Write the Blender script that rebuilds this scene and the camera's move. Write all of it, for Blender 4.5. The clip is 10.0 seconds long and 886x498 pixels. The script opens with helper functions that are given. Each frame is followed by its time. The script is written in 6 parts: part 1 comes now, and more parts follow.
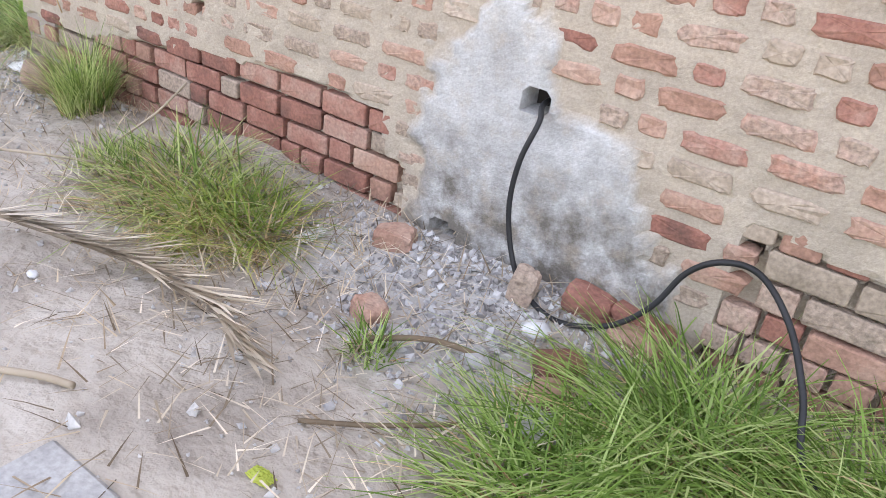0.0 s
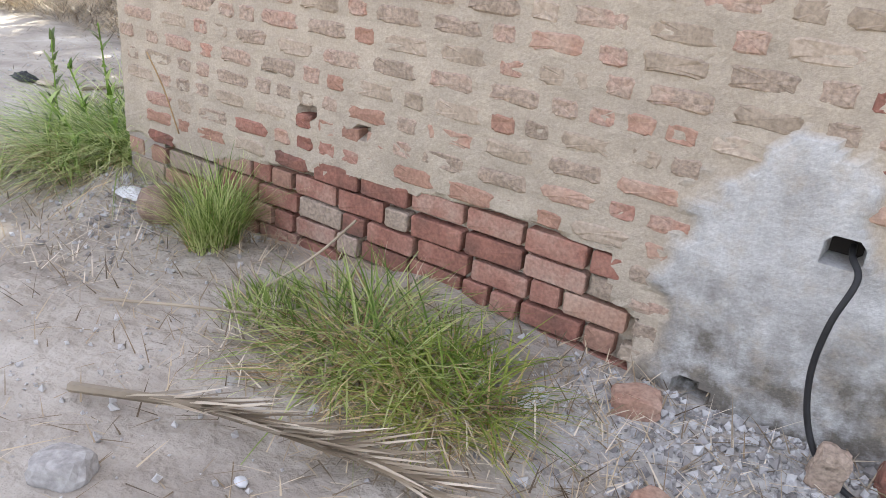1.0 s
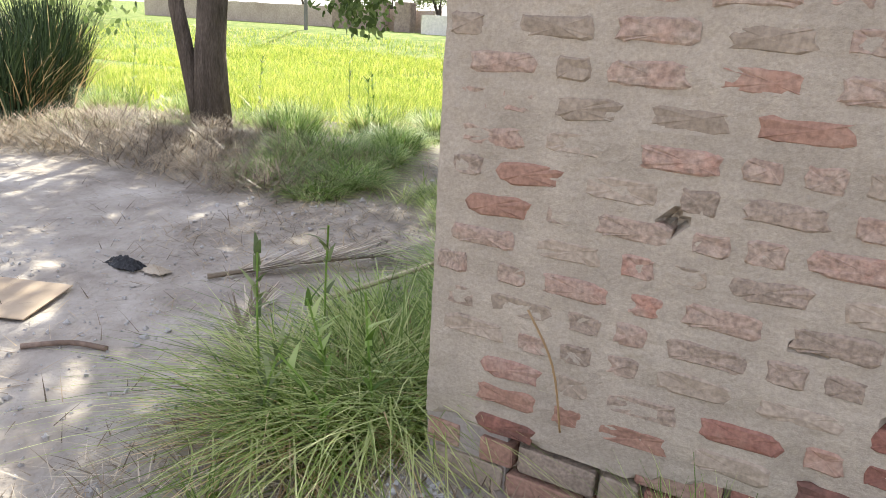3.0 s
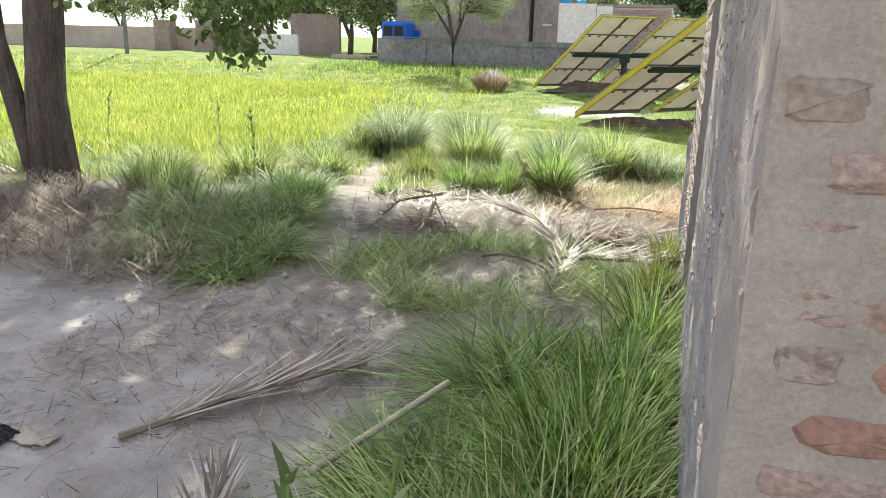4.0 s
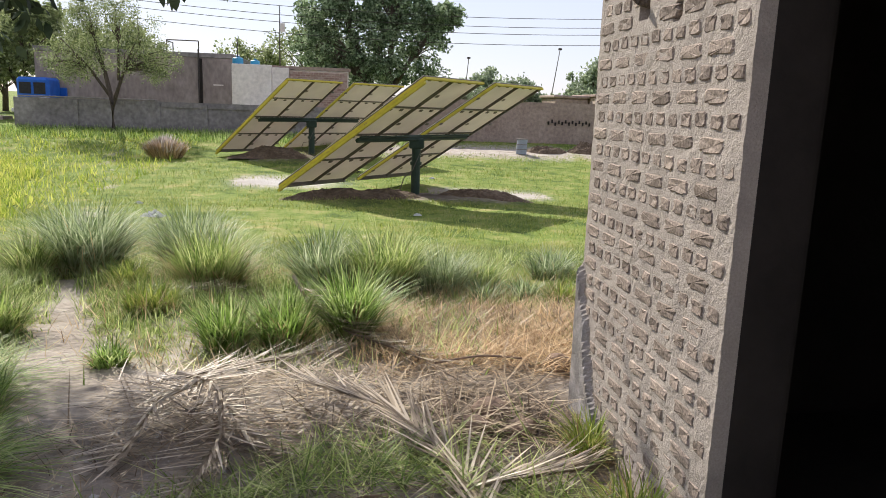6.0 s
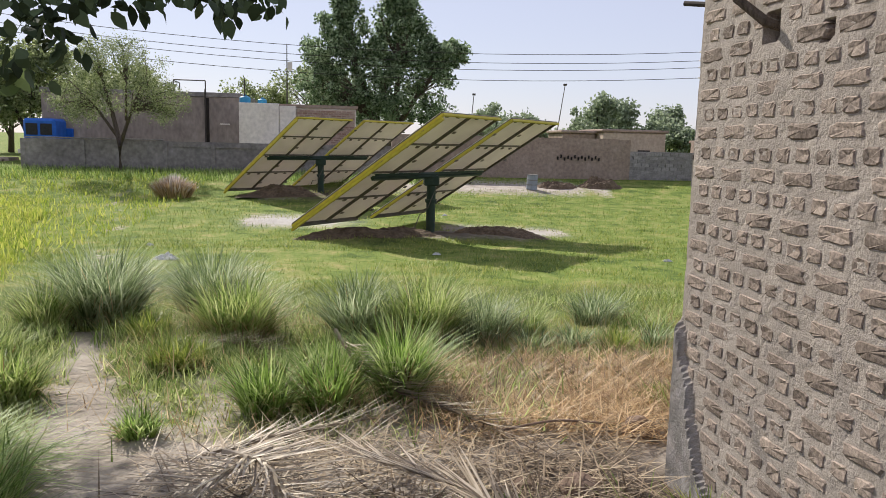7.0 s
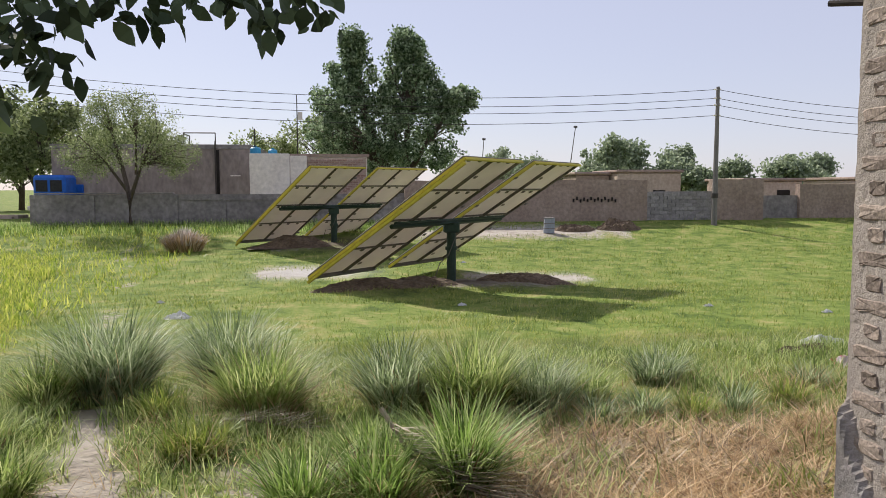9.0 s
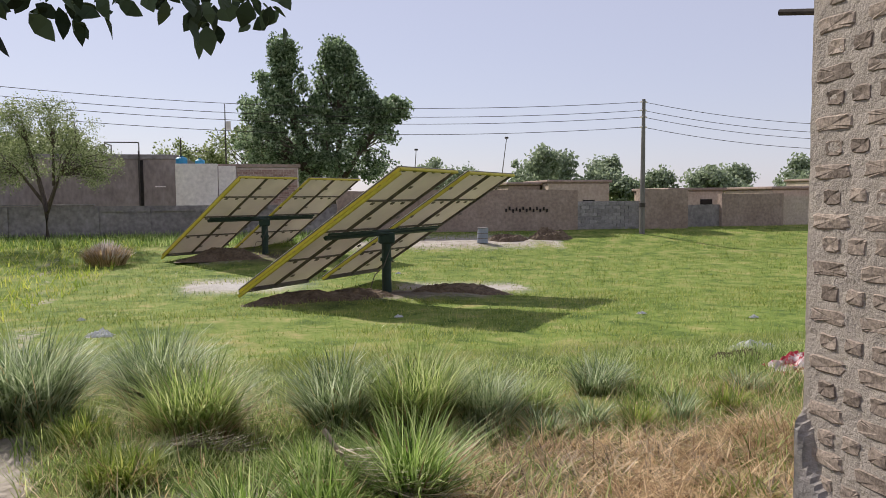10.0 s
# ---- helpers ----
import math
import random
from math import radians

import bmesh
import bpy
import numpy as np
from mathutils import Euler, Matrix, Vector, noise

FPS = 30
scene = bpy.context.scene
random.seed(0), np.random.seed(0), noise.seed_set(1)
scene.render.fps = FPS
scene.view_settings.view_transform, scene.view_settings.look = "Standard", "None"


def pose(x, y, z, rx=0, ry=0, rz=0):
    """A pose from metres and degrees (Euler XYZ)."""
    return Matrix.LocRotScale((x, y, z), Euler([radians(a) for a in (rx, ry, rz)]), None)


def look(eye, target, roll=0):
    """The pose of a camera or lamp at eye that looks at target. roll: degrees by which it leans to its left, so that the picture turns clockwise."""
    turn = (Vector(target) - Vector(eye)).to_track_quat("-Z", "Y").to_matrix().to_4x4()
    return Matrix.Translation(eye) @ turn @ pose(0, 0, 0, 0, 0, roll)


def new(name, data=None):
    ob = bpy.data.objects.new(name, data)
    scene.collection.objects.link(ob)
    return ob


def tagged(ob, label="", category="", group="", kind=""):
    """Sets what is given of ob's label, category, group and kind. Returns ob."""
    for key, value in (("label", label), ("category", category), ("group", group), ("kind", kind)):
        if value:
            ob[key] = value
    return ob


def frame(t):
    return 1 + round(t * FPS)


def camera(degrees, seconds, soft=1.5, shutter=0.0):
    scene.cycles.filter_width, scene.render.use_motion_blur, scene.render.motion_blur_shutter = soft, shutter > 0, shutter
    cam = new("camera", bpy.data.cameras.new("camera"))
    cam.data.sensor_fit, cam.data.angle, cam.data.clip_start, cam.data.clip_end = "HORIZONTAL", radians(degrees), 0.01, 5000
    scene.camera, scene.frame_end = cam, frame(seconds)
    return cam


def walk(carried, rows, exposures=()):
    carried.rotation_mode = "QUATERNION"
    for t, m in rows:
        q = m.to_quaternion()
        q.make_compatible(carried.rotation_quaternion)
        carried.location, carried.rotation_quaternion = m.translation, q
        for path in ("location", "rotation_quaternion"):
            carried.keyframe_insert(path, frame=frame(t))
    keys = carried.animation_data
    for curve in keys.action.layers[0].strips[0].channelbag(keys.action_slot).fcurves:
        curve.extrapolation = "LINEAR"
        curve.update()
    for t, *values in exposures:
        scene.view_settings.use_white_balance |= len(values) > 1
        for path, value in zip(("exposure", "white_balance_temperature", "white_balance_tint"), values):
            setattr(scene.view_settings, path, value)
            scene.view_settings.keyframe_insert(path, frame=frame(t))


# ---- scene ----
cam = camera(61.7, 10.0, soft=0.8)
PATH = [
    (0, (4.005, -1.95, 1.292), (3.047, -0.473, 0.343), 7.4),
    (0.5, (3.565, -2.034, 1.358), (2.585, -0.528, 0.481), 6.7),
    (1, (3.089, -2.031, 1.328), (2.114, -0.48, 0.526), 5.7),
    (1.5, (2.628, -1.996, 1.353), (1.667, -0.43, 0.564), 3.7),
    (2, (2.043, -1.856, 1.338), (1.046, -0.275, 0.627), 3.1),
    (2.5, (1.575, -1.793, 1.361), (0.556, -0.207, 0.694), 2.6),
    (2.7, (1.353, -1.783, 1.399), (0.351, -0.163, 0.789), 2.9),
    (3.8, (0.04, -1.143, 1.387), (-0.627, 0.648, 0.796), 2.0),
    (4, (-0.108, -1.02, 1.447), (-0.679, 0.818, 0.902), 1.4),
    (4.1, (-0.175, -0.911, 1.46), (-0.704, 0.945, 0.933), 1.7),
    (4.5, (-0.499, -0.501, 1.516), (-0.853, 1.407, 1.032), 2.4),
    (5, (-0.875, 0.05, 1.551), (-0.982, 1.997, 1.104), 1.9),
    (5.5, (-1.12, 0.526, 1.605), (-0.946, 2.471, 1.175), 1.6),
    (6, (-1.318, 0.89, 1.654), (-1.041, 2.834, 1.277), 2.1),
    (7.5, (-1.78, 1.648, 1.645), (-1.508, 3.612, 1.383), 1.0),
    (8, (-1.905, 1.906, 1.635), (-1.617, 3.869, 1.383), -0.1),
    (8.5, (-1.854, 2.109, 1.632), (-1.603, 4.082, 1.419), -0.5),
    (9, (-1.829, 2.197, 1.639), (-1.58, 4.175, 1.476), -0.2),
    (9.5, (-1.878, 2.368, 1.618), (-1.578, 4.342, 1.496), -0.2),
    (10, (-1.878, 2.35, 1.639), (-1.449, 4.298, 1.503), -0.4),
]
walk(cam, [(t, look(eye, target, roll)) for t, eye, target, roll in PATH],
     [(0.0, 2.28, 6600, 5), (0.5, 1.76, 6550, 4), (1.0, 1.88, 6600, 4), (2.0, 1.62, 6600, 5), (2.7, 1.42, 6600, 6), (3.8, 1.2, 6300, 4), (4.5, 0.92, 6300, 5), (5.5, 0.60, 6500, 10), (6.2, 0.45, 6500, 11), (7.5, 0.17, 6500, 11), (8.5, 0.20, 6500, 11), (9.2, 0.15, 6500, 12), (10.0, 0.08, 6500, 13)])

# ---------------------------------------------------------------- light
SUN_TO = Vector((-0.33, 0.70, 0.63)).normalized()
world = bpy.data.worlds.new("sky")
scene.world = world
world.use_nodes = True
wn, wl = world.node_tree.nodes, world.node_tree.links
sky = wn.new("ShaderNodeTexSky")
sky.sky_type = "NISHITA"
sky.sun_disc = False
sky.sun_elevation = math.asin(SUN_TO.z)
sky.sun_rotation = math.atan2(SUN_TO.x, SUN_TO.y)
sky.air_density, sky.dust_density, sky.ozone_density = 1.0, 0.4, 1.5
haze = wn.new("ShaderNodeMix")
haze.data_type = "RGBA"
haze.inputs[0].default_value = 0.74
haze.inputs[7].default_value = (4.15, 4.1, 5.05, 1)
wl.new(sky.outputs[0], haze.inputs[6])
wl.new(haze.outputs[2], wn["Background"].inputs[0])
wn["Background"].inputs[1].default_value = 0.13
sun = new("sun", bpy.data.lights.new("sun", "SUN"))
sun.data.energy, sun.data.angle, sun.data.color = 5.0, radians(0.53), (1.0, 0.94, 0.84)
sun.matrix_world = look(SUN_TO * 50, (0, 0, 0))

# ---------------------------------------------------------------- materials
def material(name, stops, scale=3.0, detail=6.0, rough=0.9, bump=0.3, bump_scale=40.0, bump_dist=0.01,
             fine=None, metal=0.0, per_object=0.0, per_island=0.0, stretch=(1, 1, 1), alpha_back=0.0, distort=0.0, spec=0.3):
    """Noise-driven colour between stops [(position, (r, g, b))], a finer speckle, per-piece variation and a bump."""
    m = bpy.data.materials.new(name)
    m.use_nodes = True
    nt = m.node_tree
    nd, ln = nt.nodes, nt.links
    bsdf = nd["Principled BSDF"]
    bsdf.inputs["Roughness"].default_value = rough
    bsdf.inputs["Metallic"].default_value = metal
    bsdf.inputs["Specular IOR Level"].default_value = spec
    co = nd.new("ShaderNodeTexCoord")
    mp = nd.new("ShaderNodeMapping")
    mp.inputs["Scale"].default_value = stretch
    ln.new(co.outputs["Object"], mp.inputs[0])
    vec = mp.outputs[0]
    if per_object:
        oi = nd.new("ShaderNodeObjectInfo")
        ad = nd.new("ShaderNodeVectorMath")
        ad.operation = "ADD"
        sc = nd.new("ShaderNodeVectorMath")
        sc.operation = "SCALE"
        cx = nd.new("ShaderNodeCombineXYZ")
        for k in range(3):
            ln.new(oi.outputs["Random"], cx.inputs[k])
        ln.new(cx.outputs[0], sc.inputs[0])
        sc.inputs["Scale"].default_value = 37.0
        ln.new(vec, ad.inputs[0])
        ln.new(sc.outputs[0], ad.inputs[1])
        vec = ad.outputs[0]
    n1 = nd.new("ShaderNodeTexNoise")
    n1.inputs["Scale"].default_value = scale
    n1.inputs["Detail"].default_value = detail
    n1.inputs["Roughness"].default_value = 0.62
    n1.inputs["Distortion"].default_value = distort
    ln.new(vec, n1.inputs["Vector"])
    fac = n1.outputs[0]
    rnd = None
    if per_object or per_island:
        if per_object:
            rnd = oi.outputs["Random"]
        else:
            rnd = nd.new("ShaderNodeNewGeometry").outputs["Random Per Island"]
        amount = per_object or per_island
        mr = nd.new("ShaderNodeMath")
        mr.operation = "MULTIPLY_ADD"
        ln.new(rnd, mr.inputs[0])
        mr.inputs[1].default_value = amount
        mr.inputs[2].default_value = -amount / 2
        su = nd.new("ShaderNodeMath")
        su.operation = "ADD"
        ln.new(fac, su.inputs[0])
        ln.new(mr.outputs[0], su.inputs[1])
        fac = su.outputs[0]
    ramp = nd.new("ShaderNodeValToRGB")
    el = ramp.color_ramp.elements
    for k, (p, c) in enumerate(stops):
        e = el[k] if k < 2 else el.new(p)
        e.position, e.color = p, (*c, 1)
    ln.new(fac, ramp.inputs[0])
    colour = ramp.outputs[0]
    if fine:
        fs, fa = fine
        n3 = nd.new("ShaderNodeTexNoise")
        n3.inputs["Scale"].default_value = fs
        n3.inputs["Detail"].default_value = 4
        ln.new(vec, n3.inputs["Vector"])
        mm = nd.new("ShaderNodeMapRange")
        mm.inputs[1].default_value, mm.inputs[2].default_value = 0.3, 0.7
        mm.inputs[3].default_value, mm.inputs[4].default_value = 1 - fa, 1 + fa
        ln.new(n3.outputs[0], mm.inputs[0])
        mx = nd.new("ShaderNodeVectorMath")
        mx.operation = "SCALE"
        ln.new(colour, mx.inputs[0])
        ln.new(mm.outputs[0], mx.inputs["Scale"])
        colour = mx.outputs[0]
    ln.new(colour, bsdf.inputs["Base Color"])
    if bump:
        n2 = nd.new("ShaderNodeTexNoise")
        n2.inputs["Scale"].default_value = bump_scale
        n2.inputs["Detail"].default_value = 5
        ln.new(vec, n2.inputs["Vector"])
        bp = nd.new("ShaderNodeBump")
        bp.inputs["Strength"].default_value = bump
        bp.inputs["Distance"].default_value = bump_dist
        ln.new(n2.outputs[0], bp.inputs["Height"])
        ln.new(bp.outputs[0], bsdf.inputs["Normal"])
    if alpha_back:
        tr = nd.new("ShaderNodeBsdfTranslucent")
        ln.new(colour, tr.inputs[0])
        mixs = nd.new("ShaderNodeMixShader")
        mixs.inputs[0].default_value = alpha_back
        out = nd["Material Output"]
        ln.new(bsdf.outputs[0], mixs.inputs[1])
        ln.new(tr.outputs[0], mixs.inputs[2])
        ln.new(mixs.outputs[0], out.inputs[0])
    return m


M_BRICK = material("red_brick", [(0.2, (0.14, 0.075, 0.058)), (0.42, (0.25, 0.115, 0.085)), (0.60, (0.31, 0.165, 0.125)), (0.85, (0.37, 0.255, 0.20))],
                   scale=9, per_object=0.5, fine=(90, 0.22), bump=0.6, bump_scale=70, bump_dist=0.006)
M_BRICK_DUSTY = material("dusty_brick", [(0.2, (0.27, 0.215, 0.165)), (0.5, (0.355, 0.275, 0.215)), (0.75, (0.365, 0.25, 0.195)), (0.9, (0.37, 0.21, 0.155))],
                         scale=11, per_object=0.55, fine=(80, 0.3), bump=0.9, bump_scale=45, bump_dist=0.012)
M_BRICK_GREY = material("weathered_grey_brick", [(0.25, (0.17, 0.135, 0.11)), (0.5, (0.26, 0.21, 0.175)), (0.8, (0.35, 0.285, 0.235))],
                        scale=10, per_object=0.4, fine=(80, 0.35), bump=0.7, bump_scale=60, bump_dist=0.005)
# Near-black: the dark of room, reveal, slots and doorways is put in the colour.
M_NEAR_BLACK = material("near_black", [(0.3, (0.018, 0.015, 0.013)), (0.7, (0.035, 0.029, 0.025))], scale=3, bump=0.3)
M_CEMENT = material("grey_cement", [(0.3, (0.28, 0.27, 0.26)), (0.7, (0.42, 0.41, 0.39))], scale=3, fine=(60, 0.15), bump=0.4)
M_STEEL_GREEN = material("dark_green_paint", [(0.3, (0.02, 0.04, 0.03)), (0.7, (0.035, 0.06, 0.045))], scale=8, rough=0.5, bump=0.1)
M_YELLOW = material("yellow_paint", [(0.3, (0.42, 0.34, 0.03)), (0.7, (0.58, 0.48, 0.05))], scale=5, rough=0.5, bump=0.1)
# Backsheet and cell made translucent so light through them brightens the underside.
M_BACKSHEET = material("panel_backsheet", [(0.3, (0.78, 0.74, 0.72)), (0.7, (0.88, 0.84, 0.81))], scale=1.5, rough=0.6, bump=0.05, alpha_back=0.5)
M_CELL = material("translucent_pale_cell", [(0.3, (0.56, 0.54, 0.50)), (0.7, (0.62, 0.60, 0.55))], scale=3, rough=0.1, bump=0, alpha_back=0.85)
M_ALU = material("dark_frame", [(0.3, (0.10, 0.09, 0.075)), (0.7, (0.16, 0.14, 0.12))], scale=6, rough=0.6, bump=0.1)


# ---------------------------------------------------------------- helpers
def obj(name, verts, faces, mat, parent=None, label="", smooth=False):
    me = bpy.data.meshes.new(name)
    me.from_pydata(verts, [], faces)
    if mat:
        for one in mat if isinstance(mat, (list, tuple)) else [mat]:
            me.materials.append(one)
    if smooth:
        me.shade_smooth()
    ob = new(name, me)
    if parent:
        ob.parent = parent
    if label:
        ob["label"] = label
    return ob


def part(name, bm, mat, parent=None, label="", smooth=False):
    me = bpy.data.meshes.new(name)
    bm.to_mesh(me)
    bm.free()
    if mat:
        me.materials.append(mat)
    if smooth:
        me.shade_smooth()
    ob = new(name, me)
    if parent:
        ob.parent = parent
    if label:
        ob["label"] = label
    return ob


def box_bm(bm, x0, x1, y0, y1, z0, z1, bevel=0.0, m=None):
    made = bmesh.ops.create_cube(bm, size=1)["verts"]
    for v in made:
        v.co = Vector(((x0 + x1) / 2 + v.co.x * (x1 - x0), (y0 + y1) / 2 + v.co.y * (y1 - y0), (z0 + z1) / 2 + v.co.z * (z1 - z0)))
    if bevel:
        edges = list({e for v in made for e in v.link_edges})
        r = bmesh.ops.bevel(bm, geom=edges, offset=bevel, segments=1, affect="EDGES")
        made = list({v for f in r["faces"] for v in f.verts} | {v for v in made if v.is_valid})
    if m is not None:
        bmesh.ops.transform(bm, matrix=m, verts=made)
    return bm


def box(name, x0, x1, y0, y1, z0, z1, mat, parent=None, label="", bevel=0.0):
    return part(name, box_bm(bmesh.new(), x0, x1, y0, y1, z0, z1, bevel), mat, parent, label)


def rod_bm(bm, a, b, r, r2=None, seg=8):
    a, b = Vector(a), Vector(b)
    d = b - a
    m = Matrix.Translation((a + b) / 2) @ d.to_track_quat("Z", "Y").to_matrix().to_4x4()
    bmesh.ops.create_cone(bm, cap_ends=True, segments=seg, radius1=r, radius2=r if r2 is None else r2, depth=d.length, matrix=m)
    return bm


def rod(name, a, b, r, mat, parent=None, label="", r2=None, seg=8):
    return part(name, rod_bm(bmesh.new(), a, b, r, r2, seg), mat, parent, label, smooth=False)


def tube_bm(bm, pts, radii, seg=8):
    """A tube along points, with a radius at each."""
    rings = []
    pts = [Vector(p) for p in pts]
    for i, p in enumerate(pts):
        d = (pts[min(i + 1, len(pts) - 1)] - pts[max(i - 1, 0)]).normalized()
        q = d.to_track_quat("Z", "Y").to_matrix()
        r = radii[i] if isinstance(radii, (list, tuple)) else radii
        rings.append([bm.verts.new(p + q @ Vector((r * math.cos(a), r * math.sin(a), 0))) for a in (2 * math.pi * k / seg for k in range(seg))])
    for A, B in zip(rings, rings[1:]):
        for k in range(seg):
            bm.faces.new((A[k], A[(k + 1) % seg], B[(k + 1) % seg], B[k]))
    bm.faces.new(rings[0][::-1])
    bm.faces.new(rings[-1])
    return bm


def empty(name, at, label, category, group="", kind=""):
    e = new(name)
    e.location = at
    e.empty_display_size = 0.2
    return tagged(e, label, category, group, kind)


# ---------------------------------------------------------------- ground
KNOTS_Y = (-2000, 5, 14, 20.5, 29, 35, 60, 3000)
KNOTS_Z = (0, 0, -0.5, -0.76, -0.55, 0.15, 0.3, 0.3)


def hash_noise(x, y, seed):
    """Smooth value noise on arrays."""
    xi, yi = np.floor(x).astype(np.int64), np.floor(y).astype(np.int64)
    fx, fy = x - xi, y - yi
    fx, fy = fx * fx * (3 - 2 * fx), fy * fy * (3 - 2 * fy)

    def h(a, b):
        n = (a * 374761393 + b * 668265263 + seed * 974711) & 0x7FFFFFFF
        n = ((n ^ (n >> 13)) * 1274126177) & 0x7FFFFFFF
        return ((n ^ (n >> 16)) & 0xFFFF) / 65535.0
    return (h(xi, yi) * (1 - fx) + h(xi + 1, yi) * fx) * (1 - fy) + (h(xi, yi + 1) * (1 - fx) + h(xi + 1, yi + 1) * fx) * fy


def bump_at(x, y, cx, cy, rx, ry, h):
    return h * np.exp(-(((x - cx) / rx) ** 2 + ((y - cy) / ry) ** 2))


def ground_z(x, y):
    x, y = np.asarray(x, float), np.asarray(y, float)
    z = np.interp(y, KNOTS_Y, KNOTS_Z)
    near = np.exp(-((np.maximum(np.hypot(x + 1, y - 3) - 12, 0) / 12) ** 2))
    z = z + near * (0.05 * (hash_noise(x * 1.1, y * 1.1, 3) - 0.5) + 0.03 * (hash_noise(x * 4, y * 4, 5) - 0.5) + 0.015 * (hash_noise(x * 11, y * 11, 7) - 0.5))
    z = z + 0.12 * (hash_noise(x * 0.25, y * 0.25, 9) - 0.5) * np.clip((y - 6) / 6, 0, 1) * (1 - np.clip((y - 28) / 5, 0, 1))
    # rubble bank along the wall's foot, spoil heaps round the posts, mound by the trees
    z = z + 0.10 * np.exp(-(np.maximum(-y, 0) / 0.28) ** 2) * ((x > -0.1) & (y < 0.4)) * (0.6 + 0.8 * hash_noise(x * 2.2, y * 3, 11))
    z = z + bump_at(x, y, -0.9, 19.2, 1.1, 0.7, 0.20) + bump_at(x, y, 2.2, 20.2, 0.9, 0.7, 0.22) + bump_at(x, y, 0.6, 19.8, 1.2, 0.8, 0.10)
    z = z + bump_at(x, y, -3.7, 29.0, 1.0, 0.6, 0.30) + bump_at(x, y, -2.4, 29.7, 1.0, 0.7, 0.12)
    z = z + bump_at(x, y, -5.45, 3.95, 1.7, 0.8, 0.12)
    return z


def gz(x, y):
    return float(ground_z(x, y))


def axis(lo, hi, step, far, growth=1.25):
    inner = list(np.arange(lo, hi + step / 2, step))
    out, s = [], step
    v = hi
    while v < far:
        s *= growth
        v += s
        out.append(v)
    low, s, v = [], step, lo
    while v > -far:
        s *= growth
        v -= s
        low.append(v)
    return np.array(low[::-1] + inner + out)


def seg_dist(x, y, pts):
    d = np.full(np.shape(x), 1e9)
    for (ax, ay), (bx, by) in zip(pts, pts[1:]):
        dx, dy = bx - ax, by - ay
        t = np.clip(((x - ax) * dx + (y - ay) * dy) / (dx * dx + dy * dy), 0, 1)
        d = np.minimum(d, np.hypot(x - ax - t * dx, y - ay - t * dy))
    return d


TRACK = [(-1.6, 0.8), (-1.9, 2.4), (-2.18, 3.64), (-3.03, 5.38), (-3.2, 6.1), (-3.72, 7.66), (-4.9, 11), (-6.95, 19.6), (-9.7, 29.7), (-11.5, 33)]


def grassy(x, y):
    """How far the ground is grown over: 0 bare mud, 1 sward."""
    x, y = np.asarray(x, float), np.asarray(y, float)
    n = hash_noise(x * 0.9, y * 0.9, 21) - 0.5
    n2 = hash_noise(x * 3.1, y * 3.1, 22) - 0.5
    g = np.clip((y - 5.5 + 2.2 * n + 0.8 * n2) / 1.2, 0, 1)
    g = np.maximum(g, np.clip((-x - 5.2 + 1.5 * n) / 1.0, 0, 1) * np.clip((y - 2.5) / 1.0, 0, 1))
    track = np.clip((seg_dist(x, y, TRACK) - 0.03 - 0.30 * n - 0.15 * n2) / 0.30, 0, 1)
    track = np.where(y > 8.5, np.maximum(track, 0.6 + 0.9 * n), track)
    g = g * np.clip(track, 0, 1)
    for cx, cy, rx, ry in ((-1.0, 19.2, 1.3, 0.6), (2.2, 20.1, 1.0, 0.6), (-2.8, 22.6, 1.7, 0.7), (0.6, 19.7, 1.3, 0.8), (-3.7, 29.0, 1.1, 0.6), (4.5, 32.2, 5.0, 0.6), (2.8, 21.3, 1.6, 0.5)):
        e = ((x - cx) / rx) ** 2 + ((y - cy) / ry) ** 2
        g = g * np.clip((e - 0.7 + 0.8 * n2) / 0.6, 0, 1)
    return g


def cropland(x, y):
    """1 in the yellow-green crop beside the track."""
    x, y = np.asarray(x, float), np.asarray(y, float)
    edge = np.interp(y, (5, 12.5, 27.6, 30), (-4.6, -6.3, -11.1, -11.9))
    n = hash_noise(x * 0.8, y * 0.8, 31) - 0.5
    return np.clip((edge - x + 0.7 * n) / 0.5, 0, 1) * np.clip((y - 6.5 - 0.0 * x + n) / 1.0, 0, 1) * np.clip((29.5 - y + n) / 0.8, 0, 1)


def soft_patch(x, y, x0, x1, y0, y1, e):
    return np.clip(np.minimum(np.minimum(x - x0, x1 - x), np.minimum(y - y0, y1 - y)) / e + 0.8 * (hash_noise(x * 1.5, y * 1.5, 23) - 0.5), 0, 1)


